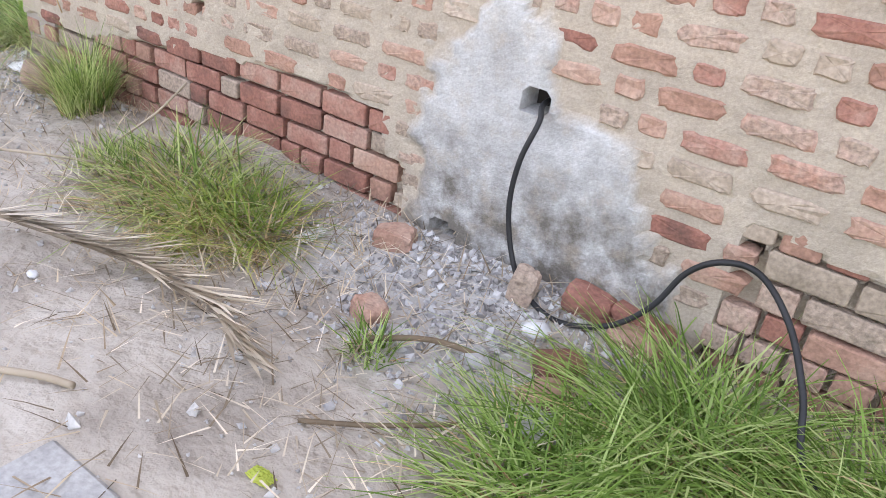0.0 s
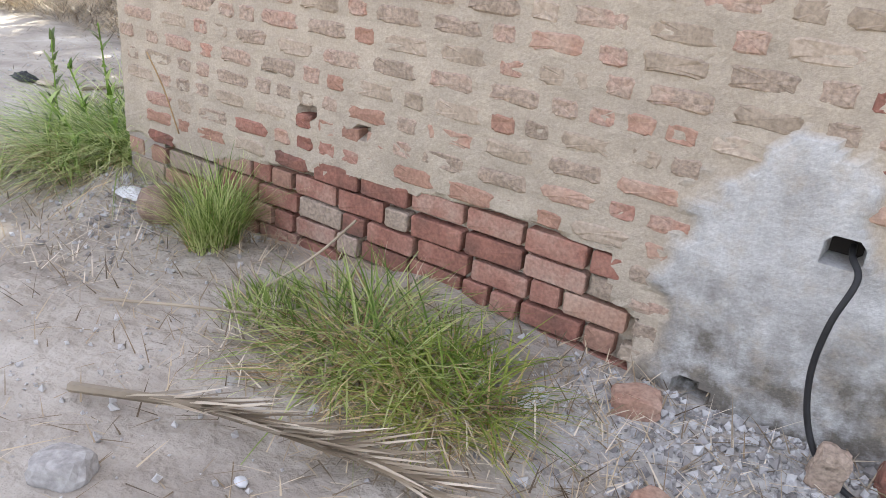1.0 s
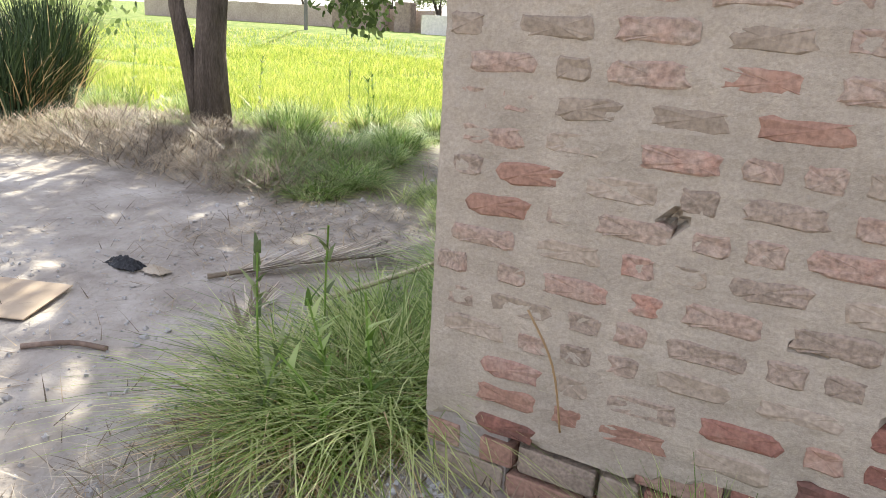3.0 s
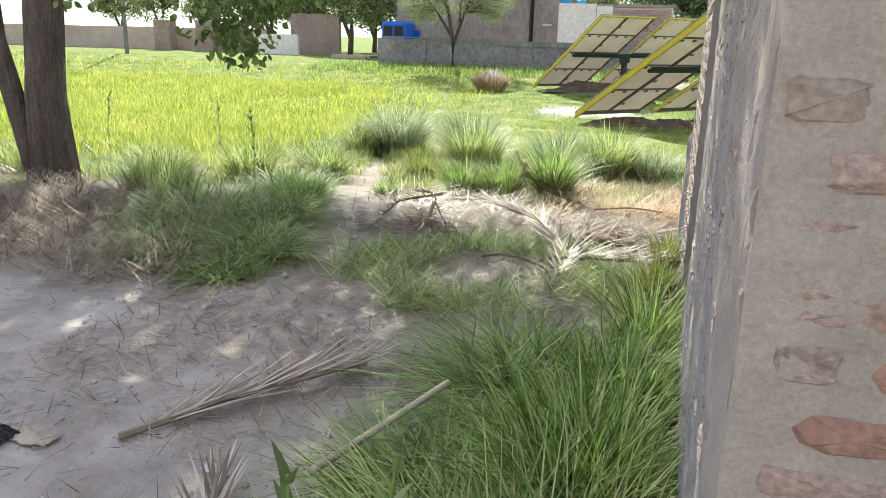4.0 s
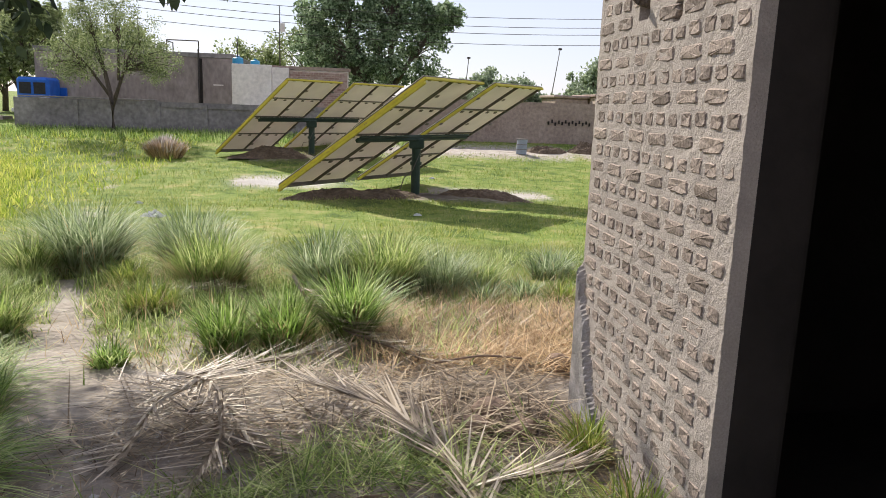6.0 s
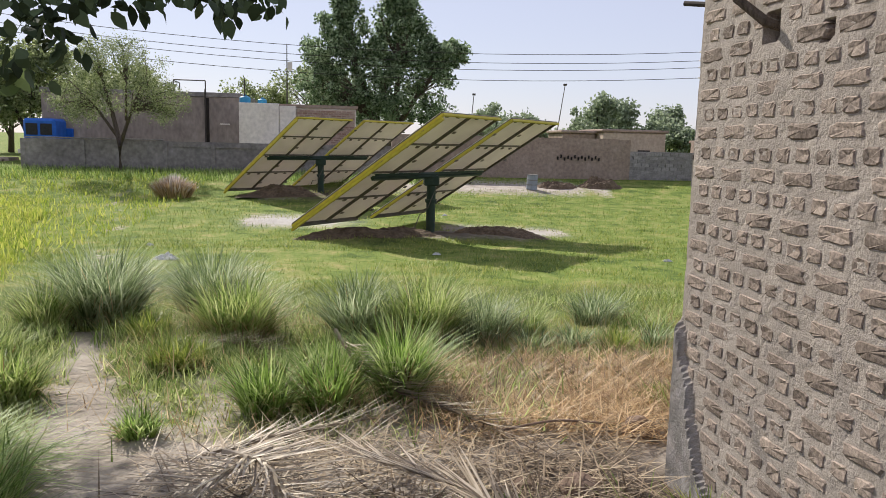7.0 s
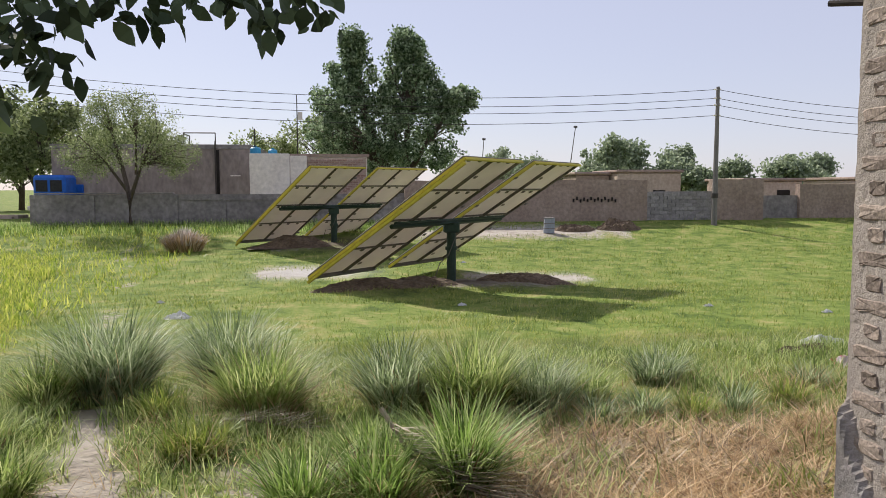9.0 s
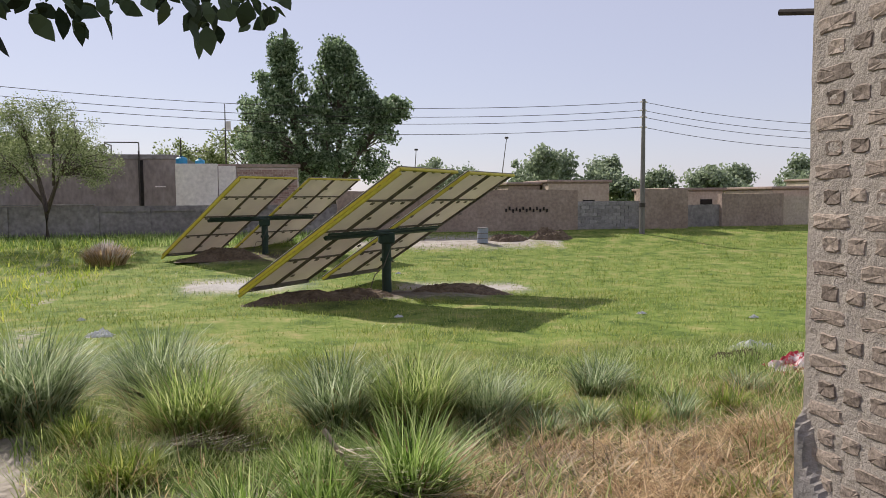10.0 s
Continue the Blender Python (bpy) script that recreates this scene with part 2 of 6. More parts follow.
def ground_material():
    m = bpy.data.materials.new("mud_and_sward")
    m.use_nodes = True
    nd, ln = m.node_tree.nodes, m.node_tree.links
    bsdf = nd["Principled BSDF"]
    bsdf.inputs["Roughness"].default_value = 0.95
    bsdf.inputs["Specular IOR Level"].default_value = 0.15
    co = nd.new("ShaderNodeTexCoord")

    def ramp(scale, detail, stops, rough=0.6):
        n = nd.new("ShaderNodeTexNoise")
        n.inputs["Scale"].default_value, n.inputs["Detail"].default_value, n.inputs["Roughness"].default_value = scale, detail, rough
        ln.new(co.outputs["Object"], n.inputs["Vector"])
        r = nd.new("ShaderNodeValToRGB")
        for k, (p, c) in enumerate(stops):
            e = r.color_ramp.elements[k] if k < 2 else r.color_ramp.elements.new(p)
            e.position, e.color = p, (*c, 1)
        ln.new(n.outputs[0], r.inputs[0])
        return r.outputs[0], n.outputs[0]

    mud, _ = ramp(2.2, 9, [(0.28, (0.25, 0.215, 0.18)), (0.5, (0.40, 0.355, 0.30)), (0.72, (0.52, 0.475, 0.415))])
    sward, _ = ramp(1.3, 10, [(0.34, (0.045, 0.085, 0.015)), (0.5, (0.16, 0.22, 0.042)), (0.66, (0.32, 0.29, 0.115))], 0.75)
    at = nd.new("ShaderNodeVertexColor")
    at.layer_name = "cover"
    sep = nd.new("ShaderNodeSeparateColor")
    ln.new(at.outputs[0], sep.inputs[0])
    edge = nd.new("ShaderNodeTexNoise")
    edge.inputs["Scale"].default_value, edge.inputs["Detail"].default_value = 7, 6
    ln.new(co.outputs["Object"], edge.inputs["Vector"])
    ma = nd.new("ShaderNodeMath")
    ma.operation = "MULTIPLY_ADD"
    ln.new(edge.outputs[0], ma.inputs[0])
    ma.inputs[1].default_value = 1.2
    ma.inputs[2].default_value = -0.6
    ad = nd.new("ShaderNodeMath")
    ad.operation = "ADD"
    ad.use_clamp = True
    ln.new(sep.outputs[0], ad.inputs[0])
    ln.new(ma.outputs[0], ad.inputs[1])
    st = nd.new("ShaderNodeMapRange")
    st.inputs[1].default_value, st.inputs[2].default_value = 0.3, 0.7
    ln.new(ad.outputs[0], st.inputs[0])
    mix = nd.new("ShaderNodeMix")
    mix.data_type = "RGBA"
    ln.new(st.outputs[0], mix.inputs[0])
    ln.new(mud, mix.inputs[6])
    ln.new(sward, mix.inputs[7])
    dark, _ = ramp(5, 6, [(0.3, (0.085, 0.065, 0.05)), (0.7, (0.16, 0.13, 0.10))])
    mix2 = nd.new("ShaderNodeMix")
    mix2.data_type = "RGBA"
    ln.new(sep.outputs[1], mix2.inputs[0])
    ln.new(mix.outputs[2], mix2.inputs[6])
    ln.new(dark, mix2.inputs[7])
    pale, _ = ramp(9, 8, [(0.3, (0.36, 0.34, 0.31)), (0.7, (0.55, 0.54, 0.52))])
    mix3 = nd.new("ShaderNodeMix")
    mix3.data_type = "RGBA"
    ln.new(sep.outputs[2], mix3.inputs[0])
    ln.new(mix2.outputs[2], mix3.inputs[6])
    ln.new(pale, mix3.inputs[7])
    ln.new(mix3.outputs[2], bsdf.inputs["Base Color"])
    b1 = nd.new("ShaderNodeTexNoise")
    b1.inputs["Scale"].default_value, b1.inputs["Detail"].default_value = 14, 8
    ln.new(co.outputs["Object"], b1.inputs["Vector"])
    bp = nd.new("ShaderNodeBump")
    bp.inputs["Strength"].default_value, bp.inputs["Distance"].default_value = 1.0, 0.04
    ln.new(b1.outputs[0], bp.inputs["Height"])
    ln.new(bp.outputs[0], bsdf.inputs["Normal"])
    return m


M_GROUND = ground_material()


def build_ground():
    xs = axis(-6.5, 5.2, 0.07, 2500, 1.16)
    ys = axis(-4.0, 9.0, 0.07, 2500, 1.13)
    X, Y = np.meshgrid(xs, ys)
    Z = ground_z(X, Y)
    nx, ny = len(xs), len(ys)
    co = np.stack([X, Y, Z], -1).reshape(-1, 3)
    i = np.arange((ny - 1) * (nx - 1))
    a = (i // (nx - 1)) * nx + i % (nx - 1)
    quads = np.stack([a, a + 1, a + nx + 1, a + nx], 1)
    me = bpy.data.meshes.new("ground")
    me.vertices.add(len(co))
    me.vertices.foreach_set("co", co.ravel())
    me.loops.add(quads.size)
    me.loops.foreach_set("vertex_index", quads.ravel())
    me.polygons.add(len(quads))
    me.polygons.foreach_set("loop_start", np.arange(0, quads.size, 4))
    me.update()
    me.validate()
    cover = np.zeros((len(co), 4))
    cover[:, 0] = grassy(co[:, 0], co[:, 1])
    x, y = co[:, 0], co[:, 1]
    dk = np.zeros(len(co))
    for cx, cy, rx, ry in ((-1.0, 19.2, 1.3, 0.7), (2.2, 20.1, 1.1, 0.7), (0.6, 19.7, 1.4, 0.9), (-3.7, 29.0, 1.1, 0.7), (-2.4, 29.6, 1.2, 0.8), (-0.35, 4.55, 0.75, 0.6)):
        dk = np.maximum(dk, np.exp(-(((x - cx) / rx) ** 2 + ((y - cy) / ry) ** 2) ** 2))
    dk = np.maximum(dk, 0.25 * np.clip((y - 1.8) / 1.5, 0, 1) * (y < 12))
    wall_foot = np.exp(-((np.minimum(y, 0.0) / 0.5) ** 2)) * (x > -0.6) * (y < 0.3) * np.clip(hash_noise(x * 2.5, y * 2.5, 17) * 1.6 - 0.3, 0, 1)
    mulch = soft_patch(x, y, -3.0, 0.0, 2.4, 5.3, 0.7) * np.clip(0.25 + 0.9 * hash_noise(x * 1.8, y * 1.8, 19), 0, 1)
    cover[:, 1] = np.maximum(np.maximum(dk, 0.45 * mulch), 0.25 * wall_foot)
    pale = np.exp(-(((x - 3.0) / 0.75) ** 2 + ((y + 0.25) / 0.38) ** 2) ** 2) * np.clip(hash_noise(x * 7, y * 7, 18) * 2.2 - 0.5, 0, 1)
    pale = np.maximum(pale, np.exp(-(((x + 2.8) / 1.7) ** 2 + ((y - 22.6) / 0.7) ** 2) ** 2))
    pale = np.maximum(pale, 0.6 * np.exp(-(((x - 2.8) / 1.6) ** 2 + ((y - 21.3) / 0.5) ** 2) ** 2))
    cover[:, 2] = pale
    cover[:, 3] = 1
    layer = me.color_attributes.new("cover", "FLOAT_COLOR", "POINT")
    layer.data.foreach_set("color", cover.ravel())
    me.materials.append(M_GROUND)
    me.shade_smooth()
    return tagged(new("ground", me), "bare trodden mud yard passing into a green grass field", "ground", kind="structure")


build_ground()

# ---------------------------------------------------------------- brick building
TOP = 3.1
DOOR0, DOOR1, END = 2.13, 3.20, 4.70


def mortar_material(name, base, patch, stain):
    """Mortar skin; the vertex layer 'skin' holds cement (R) and damp staining (G)."""
    m = bpy.data.materials.new(name)
    m.use_nodes = True
    nd, ln = m.node_tree.nodes, m.node_tree.links
    bsdf = nd["Principled BSDF"]
    bsdf.inputs["Roughness"].default_value, bsdf.inputs["Specular IOR Level"].default_value = 0.93, 0.2
    co = nd.new("ShaderNodeTexCoord")

    def noise(scale, detail, lo, hi):
        n = nd.new("ShaderNodeTexNoise")
        n.inputs["Scale"].default_value, n.inputs["Detail"].default_value, n.inputs["Roughness"].default_value = scale, detail, 0.65
        ln.new(co.outputs["Object"], n.inputs["Vector"])
        r = nd.new("ShaderNodeMapRange")
        r.inputs[1].default_value, r.inputs[2].default_value, r.inputs[3].default_value, r.inputs[4].default_value = 0.3, 0.7, lo, hi
        ln.new(n.outputs[0], r.inputs[0])
        return r.outputs[0]

    def mix(fac, a, b):
        x = nd.new("ShaderNodeMix")
        x.data_type = "RGBA"
        ln.new(fac, x.inputs[0])
        for k, c in ((6, a), (7, b)):
            if isinstance(c, tuple):
                x.inputs[k].default_value = (*c, 1)
            else:
                ln.new(c, x.inputs[k])
        return x.outputs[2]

    def math_node(op, a, b, clamp=True):
        x = nd.new("ShaderNodeMath")
        x.operation, x.use_clamp = op, clamp
        for k, v in ((0, a), (1, b)):
            if isinstance(v, float):
                x.inputs[k].default_value = v
            else:
                ln.new(v, x.inputs[k])
        return x.outputs[0]

    at = nd.new("ShaderNodeVertexColor")
    at.layer_name = "skin"
    sep = nd.new("ShaderNodeSeparateColor")
    ln.new(at.outputs[0], sep.inputs[0])
    body = mix(noise(4, 8, 0.0, 1.0), tuple(c * 0.82 for c in base), tuple(min(1, c * 1.16) for c in base))
    cem = mix(noise(6, 9, 0.0, 1.0), patch[0], patch[1])
    blot = math_node("MULTIPLY", noise(8, 8, -0.35, 2.0), sep.outputs[1])
    cem = mix(blot, cem, stain)
    col = mix(math_node("ADD", sep.outputs[0], math_node("MULTIPLY", math_node("SUBTRACT", noise(14, 6, 0, 1), 0.5, False), sep.outputs[0], False)), body, cem)
    sp = nd.new("ShaderNodeVectorMath")
    sp.operation = "SCALE"
    ln.new(col, sp.inputs[0])
    ln.new(noise(110, 3, 0.86, 1.12), sp.inputs["Scale"])
    ln.new(sp.outputs[0], bsdf.inputs["Base Color"])
    bp = nd.new("ShaderNodeBump")
    bp.inputs["Strength"].default_value, bp.inputs["Distance"].default_value = 0.6, 0.006
    ln.new(noise(60, 6, 0, 1), bp.inputs["Height"])
    ln.new(bp.outputs[0], bsdf.inputs["Normal"])
    return m


M_MORTAR_A = mortar_material("buff_mortar", (0.41, 0.352, 0.28), ((0.33, 0.32, 0.305), (0.62, 0.62, 0.61)), (0.15, 0.135, 0.115))
M_MORTAR_B = mortar_material("grey_mortar", (0.375, 0.33, 0.29), ((0.31, 0.275, 0.265), (0.39, 0.38, 0.37)), (0.18, 0.17, 0.16))


def skin_wall(name, u0, u1, z0, z1, depth, thick, mat, parent_m, label, fine_top, masks, du=0.02):
    """One wall: a hand-laid mortar front of small uneven facets, with sides and back. depth(u, z) is how far in from the face the mortar lies."""
    us = np.arange(u0, u1 + du / 2, du)
    us[-1] = u1
    zs = np.concatenate([np.arange(z0, fine_top, du), np.arange(fine_top, z1, 0.1), [z1]])
    U, Z = np.meshgrid(us, zs)
    D = depth(U, Z)
    nu, nz = len(us), len(zs)
    front = np.stack([U, D, Z], -1).reshape(-1, 3)
    i = np.arange((nz - 1) * (nu - 1))
    a = (i // (nu - 1)) * nu + i % (nu - 1)
    faces = np.stack([a, a + 1, a + nu + 1, a + nu], 1).tolist()
    rim = [k for k in range(nu)] + [r * nu + nu - 1 for r in range(1, nz)] + [(nz - 1) * nu + k for k in range(nu - 2, -1, -1)] + [r * nu for r in range(nz - 2, 0, -1)]
    n0 = len(front)
    back = front[rim].copy()
    back[:, 1] = thick
    m = len(rim)
    faces += [[rim[k], n0 + k, n0 + (k + 1) % m, rim[(k + 1) % m]] for k in range(m)]
    faces.append([n0 + k for k in range(m)][::-1])
    ob = obj(name, np.concatenate([front, back]).tolist(), faces, mat)
    skin = np.zeros((n0 + m, 4))
    skin[:n0, 0], skin[:n0, 1] = (q.ravel() for q in masks(U, Z))
    skin[:, 3] = 1
    layer = ob.data.color_attributes.new("skin", "FLOAT_COLOR", "POINT")
    layer.data.foreach_set("color", skin.ravel())
    ob.matrix_world = parent_m
    return tagged(ob, label, "wall", kind="structure")


def brick_mesh(length, height, seed, rag):
    """A worn brick, face towards -y: chipped outline, rounded arris, body running back into the wall."""
    rng = random.Random(seed)
    a, b = length / 2, height / 2
    c = 0.09 * height
    outline = [(-a + c, -b), (0, -b), (a - c, -b), (a, -b + c), (a, b - c), (a - c, b), (0.1 * a, b), (-a + c, b), (-a, b - c), (-a, -b + c)]
    outline = [(x * (1 - rng.uniform(0, rag)), z * (1 - rng.uniform(0, rag * 1.4))) for x, z in outline]
    n = len(outline)
    shrink = 1 - 0.009 / height
    verts = [(x * (1 - 0.009 / length), rng.uniform(0, 0.004), z * shrink) for x, z in outline]
    verts += [(x, 0.006, z) for x, z in outline] + [(x, 0.10, z) for x, z in outline]
    verts.append((rng.uniform(-0.2, 0.2) * a, rng.uniform(-0.003, 0.002), 0))
    faces = [(3 * n, (k + 1) % n, k) for k in range(n)]
    for r in range(2):
        faces += [(r * n + k, r * n + (k + 1) % n, (r + 1) * n + (k + 1) % n, (r + 1) * n + k) for k in range(n)]
    faces = [f[::-1] for f in faces]
    return verts, faces


def smeared_mesh(length, height, seed):
    """The visible part of a brick among smeared mortar: a ragged low lump with a cracked rim."""
    rng = random.Random(seed)
    n = 18
    outline = []
    for k in range(n):
        a = 2 * math.pi * k / n
        c, q = math.cos(a), math.sin(a)
        e = 0.32
        x = math.copysign(abs(c) ** e, c) * length / 2 * rng.uniform(0.80, 1.0)
        z = math.copysign(abs(q) ** e, q) * height / 2 * rng.uniform(0.74, 1.0)
        outline.append((x, z))
    verts = [(x * 0.88, rng.uniform(-0.002, 0.003), z * 0.80) for x, z in outline]
    verts += [(x, 0.007, z) for x, z in outline] + [(x, 0.06, z) for x, z in outline]
    verts.append((rng.uniform(-0.3, 0.3) * length / 2, rng.uniform(-0.004, 0.006), rng.uniform(-0.2, 0.2) * height / 2))
    faces = [(k, (k + 1) % n, 3 * n) for k in range(n)]
    for r in range(2):
        faces += [((r + 1) * n + k, (r + 1) * n + (k + 1) % n, r * n + (k + 1) % n, r * n + k) for k in range(n)]
    return verts, faces


SMEAR_LONG = [smeared_mesh(0.205, 0.066, 300 + k) for k in range(12)]
SMEAR_SHORT = [smeared_mesh(0.098, 0.066, 400 + k) for k in range(12)]
STRETCHERS = [brick_mesh(0.222, 0.074, 100 + k, 0.05) for k in range(7)]
HEADERS = [brick_mesh(0.107, 0.074, 200 + k, 0.07) for k in range(7)]


def brickwork(wall, u0, u1, z0, z1, course, phase, pick_mat, proud, single, skip, seed, header_rows=False, joint=0.014, smeared=None):
    """Courses of bricks under one wall. single(u, z): whether that brick is a piece of its own; the rest go into one mesh."""
    rng = random.Random(seed)
    shared = {}
    rest = {}
    row = 0
    z = phase - course * math.ceil((phase - z0) / course)
    while z < z1:
        u = u0 - rng.uniform(0, 0.1) * (not header_rows)
        if header_rows and row % 2:
            u = u0 - 0.055
        while u < u1:
            long = (row % 2 == 0) if header_rows else rng.random() < 0.55
            size = 0.229 if long else 0.114
            cu = u + size / 2
            if u0 + 0.03 < cu < u1 - 0.03 and not skip(cu, z + course / 2):
                rough = smeared is not None and smeared(cu, z)
                kind = rng.randrange(12 if rough else 7)
                shapes = (SMEAR_LONG if long else SMEAR_SHORT) if rough else (STRETCHERS if long else HEADERS)
                mat = pick_mat(cu, z, rng)
                at = Matrix.Translation((cu, proud(cu, z, rng), z + course / 2 + rng.uniform(-0.004, 0.004))) @ Matrix.Rotation(rng.gauss(0, 0.012), 4, "Y")
                sx = min(1.0, 2 * min(cu - u0, u1 - cu) / size)
                grow = 0.0 if rough or header_rows else 0.11
                at = at @ Matrix.Diagonal((sx * (size - joint) / (size - 0.007) * rng.uniform(0.95, 1.0) * (1 + 0.3 * grow), 1, rng.uniform(0.92, 1.03) + grow, 1))
                if single(cu, z):
                    key = (rough, long, kind, mat.name)
                    if key not in shared:
                        me = bpy.data.meshes.new("brick")
                        me.from_pydata(shapes[kind][0], [], shapes[kind][1])
                        me.materials.append(mat)
                        shared[key] = me
                    ob = new("brick", shared[key])
                    ob.parent = wall
                    ob.matrix_basis = at
                else:
                    vs, fs = rest.setdefault(mat.name, ([], []))
                    v0 = len(vs)
                    mv, mf = shapes[kind]
                    vs.extend((at @ Vector(p))[:] for p in mv)
                    fs.extend([k + v0 for k in f] for f in mf)
            u += size + 0.004
        z += course
        row += 1
    for mat_name, (vs, fs) in rest.items():
        tagged(obj("brick_courses", vs, fs, bpy.data.materials[mat_name], wall), kind="stuff")


def bare_top(u):
    """Height up to which the joints of the long wall have washed out."""
    return np.interp(u, (0.0, 0.6, 0.72, 1.45, 1.78, 2.14, 2.40, 2.43, 2.52, 2.56, 3.62, 3.70, 4.2, 7.0), (0.30, 0.30, 0.35, 0.42, 0.46, 0.475, 0.45, 0.30, 0.28, -1, -1, 0.50, 0.47, 0.45))


def cement(u, z):
    """1 on the grey cement patch round the cable hole."""
    n = hash_noise(u * 7, z * 7, 41) - 0.5
    m = hash_noise(u * 24, z * 24, 48) - 0.5
    left = 2.56 + 0.08 * z
    top = np.interp(u, (2.5, 2.62, 2.95, 3.05, 3.10, 3.35, 3.5, 3.62), (0.80, 0.93, 0.90, 0.80, 0.66, 0.60, 0.32, 0.1))
    return np.clip((u - left + 0.12 * n + 0.08 * m) / 0.05, 0, 1) * np.clip((top - z + 0.22 * n + 0.10 * m) / 0.05, 0, 1)


def wash(u, z):
    return np.clip((bare_top(u) + 0.03 * (hash_noise(u * 12, z * 12, 44) - 0.5) - z) / 0.012, 0, 1)


def depth_a(u, z):
    d = -0.0010 + 0.007 * (hash_noise(u * 16, z * 16, 42) - 0.5) + 0.006 * (hash_noise(u * 34, z * 34, 43) - 0.5) + 0.006 * (hash_noise(u * 5, z * 5, 45) - 0.5)
    w = wash(u, z)
    d = d * (1 - w) + w * (0.046 + 0.012 * (hash_noise(u * 30, z * 30, 46) - 0.5))
    c = cement(u, z)
    d = d * (1 - c) + c * (-0.020 + 0.008 * (hash_noise(u * 10, z * 10, 47) - 0.5))
    d = np.where((np.abs(u - 3.012) < 0.045) & (np.abs(z - 0.662) < 0.038), 0.17, d)
    d = np.where(((u - 2.735) / 0.055) ** 2 + ((z - 0.125 + 0.3 * (u - 2.735)) / 0.025) ** 2 < 1, 0.05, d)
    d = np.where((np.abs(u - 3.71) < 0.02) & (np.abs(z - 0.45) < 0.03), 0.12, d)
    for hu, hz in ((1.15, 0.63), (1.42, 0.605), (0.955, 0.765), (0.62, 0.98)):
        d = np.where(((u - hu) / 0.036) ** 2 + ((z - hz) / 0.024) ** 2 < 1, 0.05, d)
    return d


def skin_a(u, z):
    c = cement(u, z)
    damp = np.clip(1.2 - z * 1.9, 0.15, 1)
    return c, damp


wall_long = skin_wall("wall_long", 0.0, 7.5, -0.3, TOP, depth_a, 0.23, M_MORTAR_A, Matrix(), "old brick wall smeared with buff mortar and grey cement", 1.62, skin_a)

M_BRICK_WARM = material("orange_brick", [(0.2, (0.24, 0.135, 0.098)), (0.5, (0.335, 0.20, 0.145)), (0.8, (0.40, 0.285, 0.22))], scale=9, per_object=0.45, fine=(80, 0.22), bump=0.6, bump_scale=60, bump_dist=0.006)
M_BRICK_OLIVE = material("olive_dusty_brick", [(0.2, (0.25, 0.20, 0.15)), (0.5, (0.34, 0.275, 0.21)), (0.8, (0.41, 0.335, 0.265))], scale=8, per_object=0.4, fine=(80, 0.22), bump=0.6, bump_scale=60, bump_dist=0.006)


def pick_a(u, z, rng):
    if z < bare_top(u) and 0.68 < u < 3.0:
        return rng.choice((M_BRICK, M_BRICK, M_BRICK, M_BRICK, M_BRICK, M_BRICK, M_BRICK, M_BRICK_DUSTY, M_BRICK_WARM))
    if u < 2.5 and z < bare_top(u) + 0.22 and rng.random() < 0.6:
        return rng.choice((M_BRICK, M_BRICK_WARM, M_BRICK_WARM))
    if u > 3.0:
        return rng.choice((M_BRICK_WARM, M_BRICK_WARM, M_BRICK, M_BRICK_DUSTY, M_BRICK_OLIVE))
    return rng.choice((M_BRICK_DUSTY, M_BRICK_DUSTY, M_BRICK_DUSTY, M_BRICK_DUSTY, M_BRICK_OLIVE, M_BRICK_OLIVE, M_BRICK_OLIVE, M_BRICK_DUSTY, M_BRICK_DUSTY, M_BRICK_OLIVE, M_BRICK_DUSTY, M_BRICK_DUSTY, M_BRICK_WARM))


def skip_a(u, z):
    if abs(u - 3.012) < 0.10 and abs(z - 0.662) < 0.06:
        return True
    return bool(cement(u, z) > 0.5 and z > 0.12)


brickwork(wall_long, 0.0, 7.5, -0.1, TOP - 0.05, 0.0885, 0.372, pick_a,
          lambda u, z, r: r.uniform(-0.008, 0.006) if z < bare_top(u) else r.uniform(-0.0080, -0.0030) - 0.003 * (u > 3.1),
          lambda u, z: u < 4.3 and z < 1.12, skip_a, 5, joint=0.010, smeared=lambda u, z: z + 0.02 > bare_top(u))

# wall with the doorway: local u runs towards -y of the place
FACE_B = Matrix.Rotation(radians(-90), 4, "Z")


def depth_near(u, z):
    d = -0.002 + 0.008 * (hash_noise(u * 14, z * 14, 51) - 0.5) + 0.006 * (hash_noise(u * 38, z * 24, 52) - 0.5) + 0.004 * (hash_noise(u * 4, z * 4, 53) - 0.5)
    pit = np.clip((hash_noise(u * 30, z * 13, 59) - 0.80) * 8, 0, 1)
    return d + 0.016 * pit


def no_patch(u, z):
    return 0.75 * np.clip((hash_noise(u * 3, z * 3, 54) - 0.35) * 3, 0, 1), 0.35 + 0 * u


def batter(u, z):
    """Cement wedge at the foot of the far corner."""
    n = hash_noise(u * 9, z * 9, 61) - 0.5
    return np.clip((0.83 - (u + END) * 1.95 - z + 0.10 * n) / 0.05, 0, 1)


